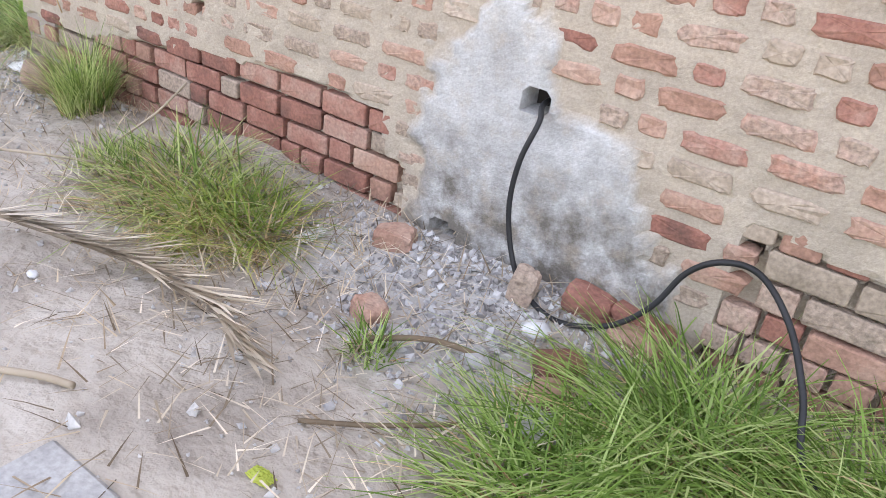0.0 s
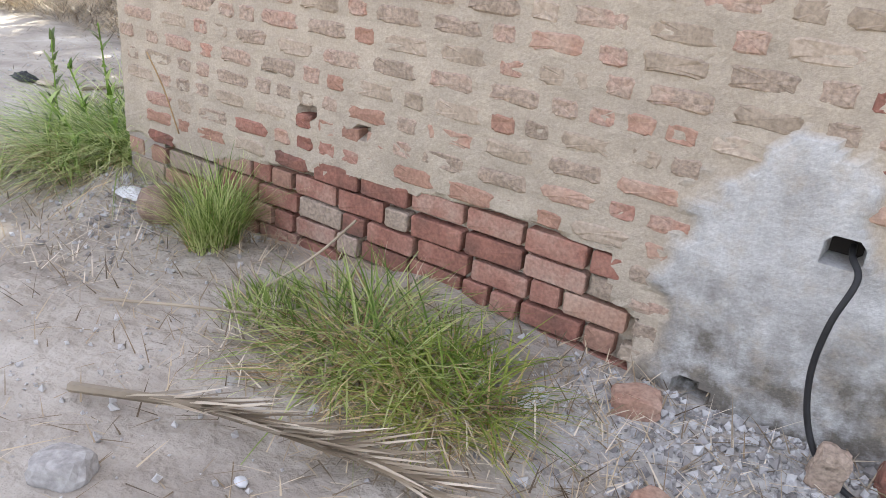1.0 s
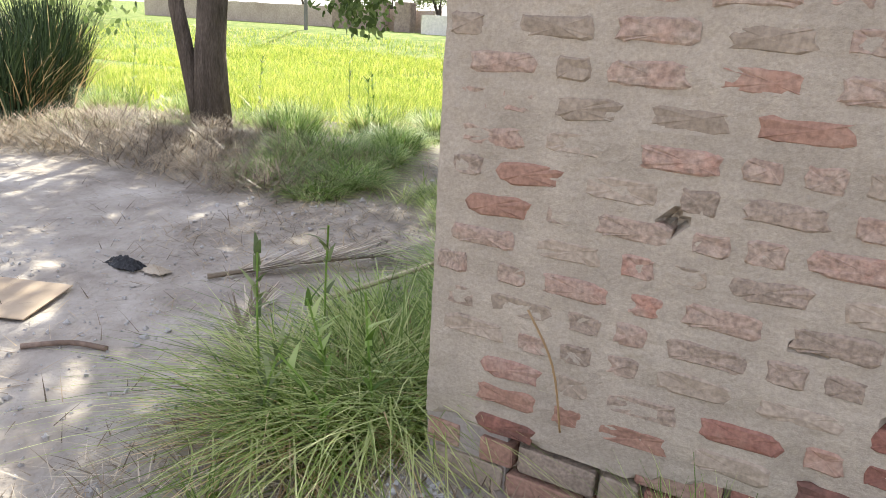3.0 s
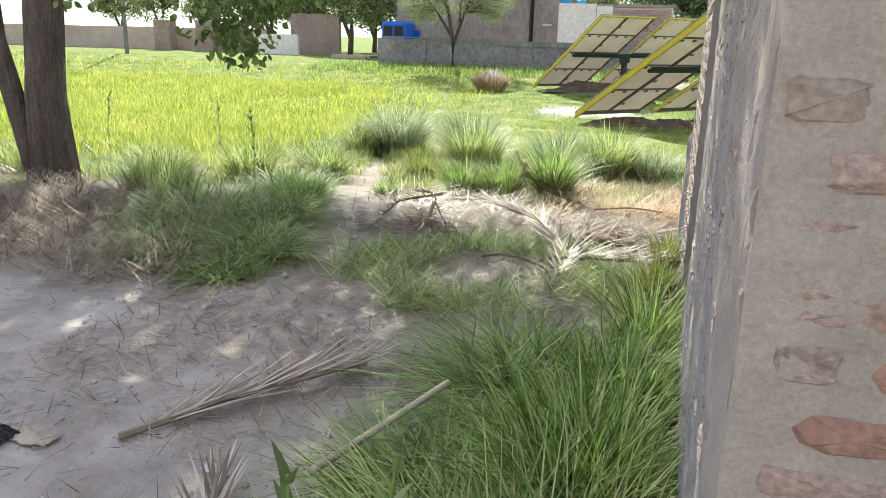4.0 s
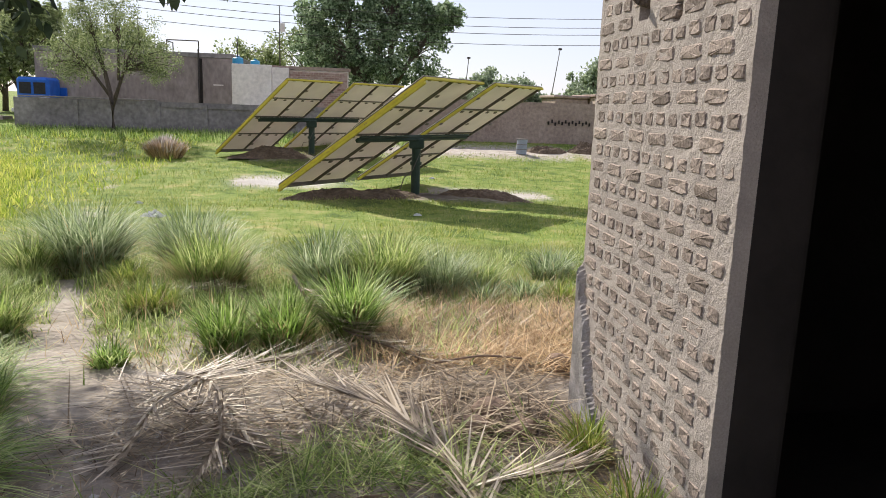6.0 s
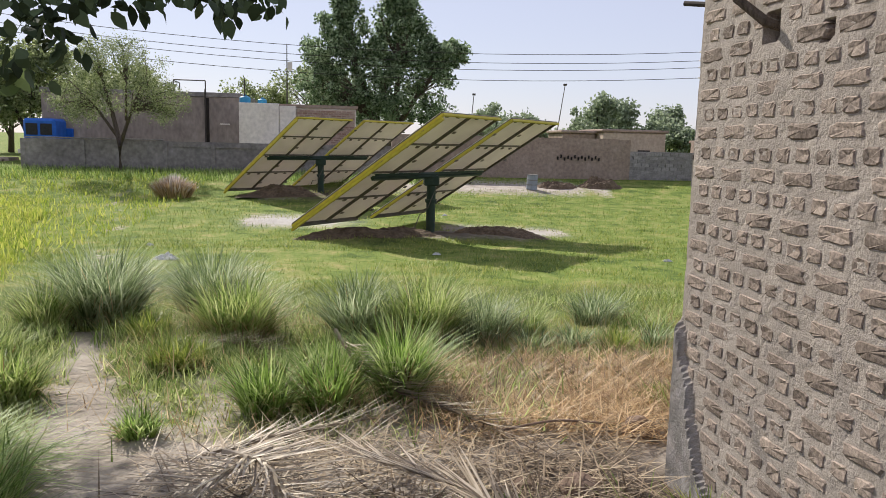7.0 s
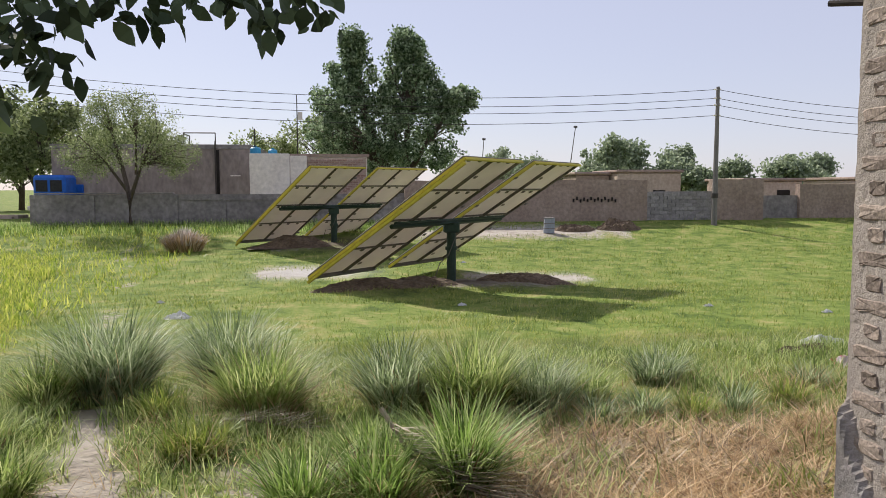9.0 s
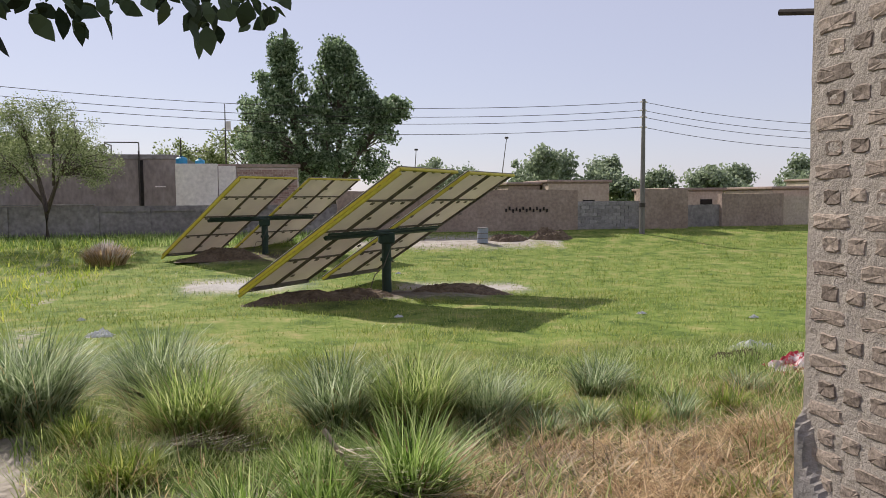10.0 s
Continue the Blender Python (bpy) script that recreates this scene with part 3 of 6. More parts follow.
def depth_pier(u, z):
    d = 0.001 + 0.004 * (hash_noise(u * 16, z * 16, 55) - 0.5) + 0.004 * (hash_noise(u * 36, z * 36, 56) - 0.5) + 0.002 * (hash_noise(u * 5, z * 5, 57) - 0.5)
    b = batter(u, z)
    d = d * (1 - b) - b * (0.030 + 0.012 * (hash_noise(u * 8, z * 8, 58) - 0.5))
    d = np.where((np.abs(u + 4.14) < 0.055) & (np.abs(z - 2.125) < 0.05), 0.16, d)
    return np.where((np.abs(u + 3.80) < 0.03) & (np.abs(z - 2.07) < 0.03), 0.10, d)


M_GREY_FACE = material("plastered_brick", [(0.3, (0.25, 0.215, 0.195)), (0.7, (0.37, 0.32, 0.285))], scale=9, per_island=0.3, fine=(70, 0.2), bump=0.7, bump_scale=50, bump_dist=0.01)
wall_near = skin_wall("wall_near_door", -DOOR0, 0.0, -0.3, TOP, depth_near, 0.26, M_MORTAR_B, FACE_B, "grey-plastered brick wall beside a near-black panel standing for a shaded doorway", 2.4, no_patch)
wall_near.location.y = 0.012
brickwork(wall_near, -DOOR0 + 0.01, -0.24, 0.0, TOP - 0.05, 0.085, 0.372, lambda u, z, r: M_BRICK_GREY if r.random() < 0.3 else M_GREY_FACE, lambda u, z, r: r.uniform(-0.004, 0.001),
          lambda u, z: False, lambda u, z: False, 8, True, 0.012, smeared=lambda u, z: True)
wall_pier = skin_wall("wall_pier", -END, -DOOR1, -0.3, TOP, depth_pier, 0.26, M_MORTAR_B, FACE_B, "weathered English-bond brick pier with a cement foot", 2.5, lambda u, z: (batter(u, z), 0.8 * batter(u, z)))
brickwork(wall_pier, -END, -DOOR1, 0.0, TOP - 0.05, 0.085, 1.0, lambda u, z, r: M_BRICK_GREY,
          lambda u, z, r: r.uniform(-0.0050, -0.0022), lambda u, z: z < 2.35,
          lambda u, z: bool(batter(u, z) > 0.4) or (abs(u + 4.14) < 0.08 and abs(z - 2.125) < 0.07) or (abs(u + 3.8) < 0.05 and abs(z - 2.07) < 0.05), 9, True, 0.010, smeared=lambda u, z: True)
# Near-black block and strip put where hole and reveal lie in shade.
box("cable_hole", 2.962, 3.062, 0.07, 0.165, 0.615, 0.71, M_NEAR_BLACK, wall_long, "near-black block standing for shade in the hole")
tagged(box("reveal_lining", 0.065, 0.262, DOOR1 - 0.004, DOOR1 + 0.006, -0.2, 2.318, M_NEAR_BLACK), "near-black strip darkening the inner door reveal", "reveal", kind="structure")
lintel = tagged(box("lintel", 0.004, 0.256, DOOR0 + 0.002, DOOR1 - 0.002, 2.32, TOP, M_MORTAR_B), "rendered lintel over the doorway", "lintel", kind="structure")
# the dark room behind; its darkness is also put into near-black faces
tagged(box("wall_room_far", 0.262, 7.5, END - 0.24, END - 0.01, -0.3, TOP, M_NEAR_BLACK), "inner face of the far wall, coloured near-black for shade", "wall", kind="structure")
tagged(box("wall_room_back", 7.262, 7.5, 0.232, END - 0.245, -0.3, TOP, M_NEAR_BLACK), "back wall of the dark room, coloured near-black for shade", "wall", kind="structure")
tagged(box("wall_lining_long", 0.264, 7.26, 0.232, 0.252, -0.3, TOP, M_NEAR_BLACK), "near-black lining that darkens the long wall inside", "wall", kind="structure")
tagged(box("wall_lining_near", 0.262, 0.280, 0.254, DOOR0 - 0.004, -0.3, TOP, M_NEAR_BLACK), "near-black lining that darkens the wall beside the doorway", "wall", kind="structure")
tagged(box("wall_lining_pier", 0.262, 0.280, DOOR1 + 0.004, END - 0.245, -0.3, TOP, M_NEAR_BLACK), "near-black lining that darkens the pier inside", "wall", kind="structure")
tagged(box("ceiling", -0.02, 7.55, -0.05, END + 0.02, TOP + 0.002, TOP + 0.18, M_NEAR_BLACK), "flat roof slab coloured near-black", "ceiling", kind="structure")
tagged(box("floor", 0.03, 7.26, 0.255, END - 0.245, -0.2, 0.06, M_NEAR_BLACK), "earth floor of the room coloured near-black", "floor", kind="structure")


def solar_array(name, foot, centre_z, turned, label):
    """A tilted frame with two wings of two by four modules on one post; its underside faces the path."""
    root = empty(name, (foot[0], foot[1], gz(*foot)), label, "solar panel", group="solar panels in the field")
    tilt = 0.555
    W = Vector((-math.sin(turned), -math.cos(turned), 0))
    U = Vector((math.cos(turned) * math.cos(tilt), -math.sin(turned) * math.cos(tilt), math.sin(tilt)))
    N = W.cross(U).normalized()
    m = Matrix.Translation((0, 0, centre_z - gz(*foot))) @ Matrix((W, U, N)).transposed().to_4x4()
    half_w, half_u = 2.76, 2.49
    cols = [(-2.76, -1.50), (-1.48, -0.22), (0.39, 1.565), (1.585, 2.76)]
    step = 2 * half_u / 4
    for r in range(4):
        for c0, c1 in cols:
            u0 = -half_u + r * step
            bm = box_bm(bmesh.new(), c0 + 0.01, c1 - 0.01, u0 + 0.012, u0 + step - 0.012, 0.035, 0.042, m=m)
            module = part("module", bm, M_BACKSHEET, root)
            part("glass", box_bm(bmesh.new(), c0 + 0.012, c1 - 0.012, u0 + 0.014, u0 + step - 0.014, 0.0425, 0.048, m=m), M_CELL, module, "pale translucent glass side that brightens the underside")
            for k in (-0.22, 0.2):
                part("junction_box", box_bm(bmesh.new(), (c0 + c1) / 2 + k - 0.05, (c0 + c1) / 2 + k + 0.05, u0 + step - 0.16, u0 + step - 0.09, 0.012, 0.034, m=m), M_ALU, module, "black junction box")
            bm = bmesh.new()
            for a0, a1, b0, b1 in ((c0, c1, u0, u0 + 0.018), (c0, c1, u0 + step - 0.018, u0 + step), (c0, c0 + 0.012, u0, u0 + step), (c1 - 0.012, c1, u0, u0 + step)):
                box_bm(bm, a0, a1, b0, b1, 0.0, 0.034, m=m)
            part("module_frame", bm, M_ALU, module)
    for c, paint in ((-2.74, M_ALU), (-1.49, M_ALU), (-0.22, M_YELLOW), (0.40, M_ALU), (1.575, M_ALU), (2.74, M_YELLOW)):
        wide = 0.04 if paint is M_YELLOW else 0.014
        part("purlin", box_bm(bmesh.new(), c - wide, c + wide, -half_u, half_u, -0.06 if paint is M_YELLOW else -0.03, -0.002, m=m), paint, root, "yellow painted steel rail" if paint is M_YELLOW else "dark steel rail")
        for u in (-1.9, -0.65, 0.65, 1.9):
            part("clamp", box_bm(bmesh.new(), c - 0.045, c + 0.045, u - 0.04, u + 0.04, -0.08, -0.061, m=m), M_ALU, root, "dark module clamp")
    part("yellow_stay", box_bm(bmesh.new(), 2.80, 2.86, -half_u, half_u, -0.16, -0.10, m=m), M_YELLOW, root, "second yellow edge rail")
    for c0, c1 in ((-2.76, -0.2), (0.37, 2.76)):
        for u in (-half_u, half_u):
            part("edge_rail", box_bm(bmesh.new(), c0, c1, u - 0.022, u + 0.022, -0.06, -0.004, m=m), M_YELLOW if u > 0 else M_ALU, root, "thin painted edge rail")
    part("cross_beam", box_bm(bmesh.new(), -2.3, 2.45, -0.04, 0.04, -0.17, -0.09, m=m), M_STEEL_GREEN, root, "dark green steel beam")
    part("cross_beam", box_bm(bmesh.new(), -2.3, 2.45, 0.10, 0.13, -0.14, -0.09, m=m), M_STEEL_GREEN, root, "dark green steel beam")
    h = centre_z - gz(*foot)
    part("hub", box_bm(bmesh.new(), -0.19, 0.19, -0.14, 0.14, h - 0.36, h - 0.10, bevel=0.03), M_STEEL_GREEN, root, "steel pivot head")
    part("post", rod_bm(bmesh.new(), (0, 0, -0.4), (0, 0, h - 0.3), 0.115, seg=16), M_STEEL_GREEN, root, "dark green round steel post")
    part("collar", rod_bm(bmesh.new(), (0, 0, h - 0.78), (0, 0, h - 0.70), 0.15, seg=16), M_STEEL_GREEN, root, "steel collar on the post")
    bm = tube_bm(bmesh.new(), [(0.12, -0.05, h - 0.4), (-0.1, -0.2, h - 0.9), (-0.3, -0.15, 0.45), (-0.45, -0.1, 0.0)], 0.012, 5)
    part("lead", bm, M_ALU, root, "thin hanging black lead")
    return root


solar_array("solar_array", (0.62, 20.02), 0.93, 0.719, "tilted solar array with yellow frame over a spoil heap")
solar_array("solar_array", (-2.40, 29.76), 1.06, 0.845, "tilted solar array with yellow frame standing farther off")


# ---------------------------------------------------------------- growing things
def quick_mesh(name, co, tris, mat, parent=None):
    me = bpy.data.meshes.new(name)
    me.vertices.add(len(co))
    me.vertices.foreach_set("co", np.asarray(co, np.float32).ravel())
    me.loops.add(tris.size)
    me.loops.foreach_set("vertex_index", tris.astype(np.int32).ravel())
    me.polygons.add(len(tris))
    me.polygons.foreach_set("loop_start", np.arange(0, tris.size, tris.shape[1], dtype=np.int32))
    me.materials.append(mat)
    me.update()
    ob = new(name, me)
    if parent:
        ob.parent = parent
    return ob


def blades(name, P, H, W, AZ, lean, bend, mat, segs=3, parent=None):
    """Tapering curved blades from arrays: root, length, width, heading, lean (0 upright, 1 flat), droop."""
    n = len(P)
    d = np.stack([np.cos(AZ), np.sin(AZ), 0 * AZ], 1)
    s = np.stack([-np.sin(AZ), np.cos(AZ), 0 * AZ], 1)
    up = np.sqrt(np.clip(1 - lean ** 2, 0.01, 1))
    rows, rings = [], segs
    for k in range(segs + 1):
        t = k / segs
        c = P + d * (H * (lean * t + bend * t * t))[:, None]
        c[:, 2] += H * (up * t - 0.55 * bend * t * t)
        if k < segs:
            w = (W * 0.5 * (1 - t) ** 0.6)[:, None]
            rows += [c - s * w, c + s * w]
        else:
            rows.append(c)
    per = 2 * segs + 1
    co = np.stack(rows, 1).reshape(-1, 3)
    base = (np.arange(n) * per)[:, None]
    tri = []
    for k in range(segs - 1):
        a = 2 * k
        tri += [[a, a + 1, a + 3], [a, a + 3, a + 2]]
    tri.append([2 * segs - 2, 2 * segs - 1, 2 * segs])
    tris = (base[:, :, None] + np.array(tri)[None]).reshape(-1, 3)
    return quick_mesh(name, co, tris, mat, parent)


def leaf_material(name, dark, mid, light, see=0.26, rough=0.45):
    return material(name, [(0.2, dark), (0.5, mid), (0.8, light)], scale=1.2, per_island=0.75, bump=0, alpha_back=see, rough=rough, spec=0.22)


M_LAWN = leaf_material("short_grass", (0.13, 0.19, 0.03), (0.29, 0.37, 0.07), (0.50, 0.50, 0.16), 0.35)
M_TALL = leaf_material("tall_grass", (0.12, 0.19, 0.04), (0.36, 0.46, 0.13), (0.66, 0.70, 0.33), 0.45)
M_GREY_GRASS = leaf_material("grey_green_grass", (0.10, 0.15, 0.06), (0.33, 0.41, 0.20), (0.66, 0.71, 0.49), 0.45)
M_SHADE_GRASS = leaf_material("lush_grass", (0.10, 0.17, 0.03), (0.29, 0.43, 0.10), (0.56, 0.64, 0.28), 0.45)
M_CROP = leaf_material("yellow_green_crop", (0.22, 0.32, 0.04), (0.45, 0.52, 0.085), (0.72, 0.70, 0.19), 0.42)
M_STRAW = leaf_material("straw", (0.24, 0.15, 0.075), (0.56, 0.39, 0.21), (0.86, 0.68, 0.43), 0.35)
M_DRY = leaf_material("dry_brown_grass", (0.10, 0.072, 0.045), (0.28, 0.21, 0.135), (0.52, 0.42, 0.29), 0.12)
M_FROND = leaf_material("dry_palm_leaf", (0.18, 0.14, 0.095), (0.43, 0.355, 0.26), (0.71, 0.625, 0.495), 0.1)
# Leaf colour darkened so twigs against the sky read as backlit silhouettes.
M_LEAF_DARKENED = leaf_material("darkened_leaf", (0.02, 0.032, 0.014), (0.045, 0.07, 0.03), (0.09, 0.13, 0.06), 0.06, 0.7)
M_LEAF = leaf_material("leaf", (0.08, 0.12, 0.035), (0.15, 0.21, 0.065), (0.26, 0.33, 0.12), 0.45)
M_LEAF_PALE = leaf_material("feathery_leaf", (0.12, 0.16, 0.06), (0.25, 0.30, 0.13), (0.42, 0.47, 0.24), 0.45)
# Paled greens carry the distance haze in the leaf colour.
M_LEAF_HAZED = leaf_material("far_leaf_with_haze", (0.18, 0.23, 0.14), (0.27, 0.33, 0.21), (0.38, 0.44, 0.30), 0.5)
M_LEAF_BIG = leaf_material("broad_tree_leaf", (0.06, 0.10, 0.045), (0.17, 0.245, 0.12), (0.40, 0.50, 0.31), 0.4)
M_BARK = material("bark", [(0.3, (0.07, 0.055, 0.042)), (0.7, (0.15, 0.12, 0.095))], scale=6, stretch=(3, 3, 0.6), fine=(30, 0.3), bump=0.9, bump_scale=16, bump_dist=0.03)

rs = np.random.RandomState(4)


def scatter(n, x0, x1, y0, y1):
    return rs.uniform(x0, x1, n), rs.uniform(y0, y1, n)


def on_ground(x, y, lift=0.0):
    return np.stack([x, y, ground_z(x, y) + lift], 1)


def tuft_blades(name, x, y, h, w, mat, lean=(0.1, 0.5), bend=(0.2, 0.7), segs=3, parent=None):
    n = len(x)
    return blades(name, on_ground(x, y, -0.01), h * rs.uniform(0.55, 1.15, n), w * rs.uniform(0.6, 1.2, n), rs.uniform(0, 6.283, n), rs.uniform(*lean, n), rs.uniform(*bend, n), mat, segs, parent)


def lawn():
    root = empty("lawn", (0, 0, 0), "short sunlit green grass of the field", "grass", kind="stuff")
    for n, box4, h, w, segs in ((80000, (-8, 7, 5.6, 12), 0.11, 0.007, 2), (90000, (-12, 15, 12, 21), 0.11, 0.012, 1), (60000, (-17, 27, 21, 35.2), 0.13, 0.02, 1)):
        x, y = scatter(n, *box4)
        keep = (rs.rand(n) < grassy(x, y) * np.clip(0.1 + 1.5 * hash_noise(x * 0.7, y * 0.7, 71) - 0.3 * hash_noise(x * 3, y * 3, 70), 0, 1)) & (cropland(x, y) < 0.5)
        x, y = x[keep], y[keep]
        tuft_blades("sward", x, y, h * (0.6 + 0.9 * hash_noise(x * 1.3, y * 1.3, 72)), w, M_LAWN, (0.1, 0.75), (0.0, 0.5), segs, root)
    x, y = scatter(9000, -18, 2, 32.5, 35.1)
    tuft_blades("sward", x, y, 0.32, 0.03, M_SHADE_GRASS, (0.0, 0.4), (0.1, 0.4), 1, root)


def crop():
    root = empty("crop", (0, 0, 0), "sunlit yellow-green crop growing beside the track", "crop", kind="stuff")
    for n, box4, h, w in ((60000, (-15, -4, 6, 15), 0.30, 0.016), (70000, (-28, -6, 15, 30), 0.34, 0.03)):
        x, y = scatter(n, *box4)
        keep = rs.rand(n) < cropland(x, y) * (0.3 + hash_noise(x * 1.5, y * 1.5, 73))
        tuft_blades("crop_leaves", x[keep], y[keep], h * (0.55 + 0.8 * hash_noise(x[keep] * 0.6, y[keep] * 0.6, 74)), w, M_CROP, (0.0, 0.5), (0.1, 0.6), 2, root)


def far_fields():
    """Light green growth in the distance at the sides."""
    root = empty("field_growth", (0, 0, 0), "bright green growth of the outlying field", "grass", kind="stuff")
    x, y = scatter(26000, -45, -7, 5.0, 34)
    keep = (cropland(x, y) < 0.3) | (x < -27)
    tuft_blades("field_leaves", x[keep], y[keep], 0.35, 0.04, M_CROP, (0.0, 0.5), (0.1, 0.6), 1, root)


def grass_clump(x, y, r, h, n, mat, label, lean=(0.05, 0.45), bend=(0.25, 0.9), w=0.010, dry=0.12):
    """One tussock: blades fountaining from a tight base."""
    a, q = rs.uniform(0, 6.283, n), np.sqrt(rs.rand(n)) * r * 0.62
    px, py = x + q * np.cos(a), y + q * np.sin(a)
    head = a + rs.normal(0, 1.4, n)
    ln = rs.uniform(*lean, n) * (0.5 + 0.7 * q / (r * 0.62))
    root = empty("grass_clump", (x, y, gz(x, y)), label, "grass", "grass clumps")
    P = on_ground(px, py, -0.02) - np.array(root.location)
    hh = h * rs.uniform(0.45, 1.1, n) * (1 - 0.25 * q / (r * 0.62))
    k = int(n * (1 - dry))
    blades("foliage", P[:k], hh[:k], w * rs.uniform(0.6, 1.3, k), head[:k], ln[:k], rs.uniform(*bend, k), mat, 4, root)
    m = n - k
    dead = blades("dry_foliage", P[k:], hh[k:] * 0.8, w * rs.uniform(0.6, 1.2, m), head[k:], np.clip(ln[k:] + rs.uniform(0.1, 0.5, m), 0, 0.95), rs.uniform(*bend, m), M_STRAW, 3, root)
    dead["label"] = "dry straw-coloured blades"
    return root


def litter(name, n, region, mat, label, length=(0.08, 0.35), w=0.005, lift=0.02, category="straw", tilt=0.12, piles=None):
    """Loose stalks lying about. region(x, y) gives the chance of one lying there."""
    x0, x1, y0, y1, dens = region
    x, y = scatter(n, x0, x1, y0, y1)
    keep = rs.rand(n) < dens(x, y)
    x, y = x[keep], y[keep]
    n = len(x)
    P = on_ground(x, y, 0.004) + np.array([0, 0, 1]) * (rs.rand(n) * lift)[:, None]
    if piles is not None:
        P[:, 2] += piles(x, y) * rs.rand(n)
    L = rs.uniform(*length, n)
    ob = blades(name, P, L, w * rs.uniform(0.5, 1.4, n), rs.uniform(0, 6.283, n), np.clip(1 - np.abs(rs.normal(0, tilt, n)) * 0.35, 0.6, 0.999), rs.uniform(0.0, 0.12, n), mat, 2)
    return tagged(ob, label, category, kind="stuff")


def soft_box(x, y, x0, x1, y0, y1, e=0.35):
    n = 0.9 * (hash_noise(x * 1.7, y * 1.7, 81) - 0.5)
    f = np.minimum(np.minimum(x - x0, x1 - x), np.minimum(y - y0, y1 - y)) / e + n
    return np.clip(f, 0, 1)


def edge_grass():
    root = empty("edge_grass", (0, 0, 0), "mid-length green grass along the field's edge", "grass", kind="stuff")
    x, y = scatter(60000, -6.5, 5.0, 5.0, 10.5)
    keep = (rs.rand(len(x)) < grassy(x, y) * np.clip((hash_noise(x * 1.4, y * 1.4, 91) - 0.28) * 2.4, 0, 1)) & (soft_box(x, y, -1.25, 2.5, 5.0, 7.35) < 0.4)
    x, y = x[keep], y[keep]
    tuft_blades("grass_blade", x, y, 0.26 * (0.35 + hash_noise(x * 2, y * 2, 92)), 0.010, M_TALL, (0.1, 0.7), (0.1, 0.6), 2, root)


lawn()
crop()
far_fields()
edge_grass()

ridge = lambda x, y: 0.12 * np.clip(hash_noise(x * 2.3, y * 2.3, 88) - 0.3, 0, 1) * np.exp(-((y - 4.75 - 0.15 * np.sin(x * 3)) / 0.5) ** 2) * ((x > -2.6) & (x < 0.05))
litter("hay_bed", 30000, (-1.5, 2.6, 4.9, 7.6, lambda x, y: soft_box(x, y, -1.25, 2.5, 5.1, 7.35) * (0.3 + hash_noise(x * 2, y * 2, 82))), M_STRAW, "golden dry hay spread in the sun", (0.08, 0.32), 0.008, 0.07, tilt=0.22)
litter("dry_ridge", 5200, (-2.8, 0.0, 3.9, 5.7, lambda x, y: soft_box(x, y, -2.7, 0.0, 4.1, 5.5) * (0.25 + hash_noise(x * 2.6, y * 2.6, 89))), M_DRY, "heaped brown dry grass and stalks", (0.12, 0.45), 0.009, 0.035, piles=ridge)
litter("cut_grass", 15000, (-2.4, 0.0, 2.0, 4.6, lambda x, y: soft_box(x, y, -2.2, 0.0, 2.2, 4.5) * np.clip(2.6 * hash_noise(x * 2.2, y * 2.2, 83) - 0.75, 0, 1)), M_TALL, "freshly cut green grass lying on mud", (0.10, 0.36), 0.007, 0.04, "grass", tilt=0.3)
litter("stalk_litter", 13000, (-2.8, 0.0, 0.9, 4.6, lambda x, y: (0.75 + 0 * x) * np.clip((y - 0.7) / 1.2, 0, 1)), M_DRY, "scattered brown stalks on the trodden mud", (0.04, 0.20), 0.005, 0.015)
litter("cut_hay", 30000, (-7.5, -2.4, 1.6, 4.8, lambda x, y: soft_box(x, y, -7.5, -2.6, 2.1, 4.3, 0.5)), M_DRY, "flattened brown cut grass below the trees", (0.08, 0.35), 0.007, 0.10, tilt=0.3)
litter("yard_stalks", 3800, (-6, 3.0, -3.0, 2.6, lambda x, y: (0.15 + 0.8 * (hash_noise(x * 1.4, y * 1.4, 84) > 0.55)) * ((y < 0) | (x < -0.05))), M_DRY, "thin dry stalks on the mud yard", (0.04, 0.20), 0.005, 0.012)
litter("path_straw", 9000, (-1.0, 4.6, -1.7, -0.05, lambda x, y: np.exp(-((y + 0.5) / 0.7) ** 2) * np.clip(3.0 * hash_noise(x * 1.9, y * 1.9, 87) - 1.1, 0, 1)), M_FROND, "pale trodden straw in drifts beside the wall", (0.03, 0.17), 0.005, 0.02, tilt=0.3)
litter("wall_foot_straw", 9000, (-0.9, 4.6, -1.2, -0.02, lambda x, y: np.exp(-((y + 0.30) / 0.55) ** 2) * (0.2 + 0.9 * hash_noise(x * 2, y * 2, 85)) * (1 - 0.85 * np.exp(-((x - 3.0) / 0.45) ** 2))), M_DRY, "dry grass stalks along the foot of the wall", (0.03, 0.15), 0.0045, 0.03, tilt=0.6)
litter("brown_hay", 7000, (-1.3, 2.6, 4.9, 7.5, lambda x, y: soft_box(x, y, -1.2, 2.5, 5.1, 7.3) * np.clip(2.6 * hash_noise(x * 2.4, y * 2.4, 93) - 1.0, 0, 1)), M_DRY, "darker brown stalks matted in the hay", (0.06, 0.26), 0.009, 0.09, tilt=0.3)
litter("green_hay", 5000, (-1.3, 2.6, 4.9, 7.5, lambda x, y: soft_box(x, y, -1.2, 2.5, 5.1, 7.3) * np.clip(3.2 * hash_noise(x * 1.7, y * 1.7, 94) - 1.9, 0, 1)), M_TALL, "fresh green blades sprouting through the hay", (0.08, 0.22), 0.009, 0.10, "grass", tilt=1.6)
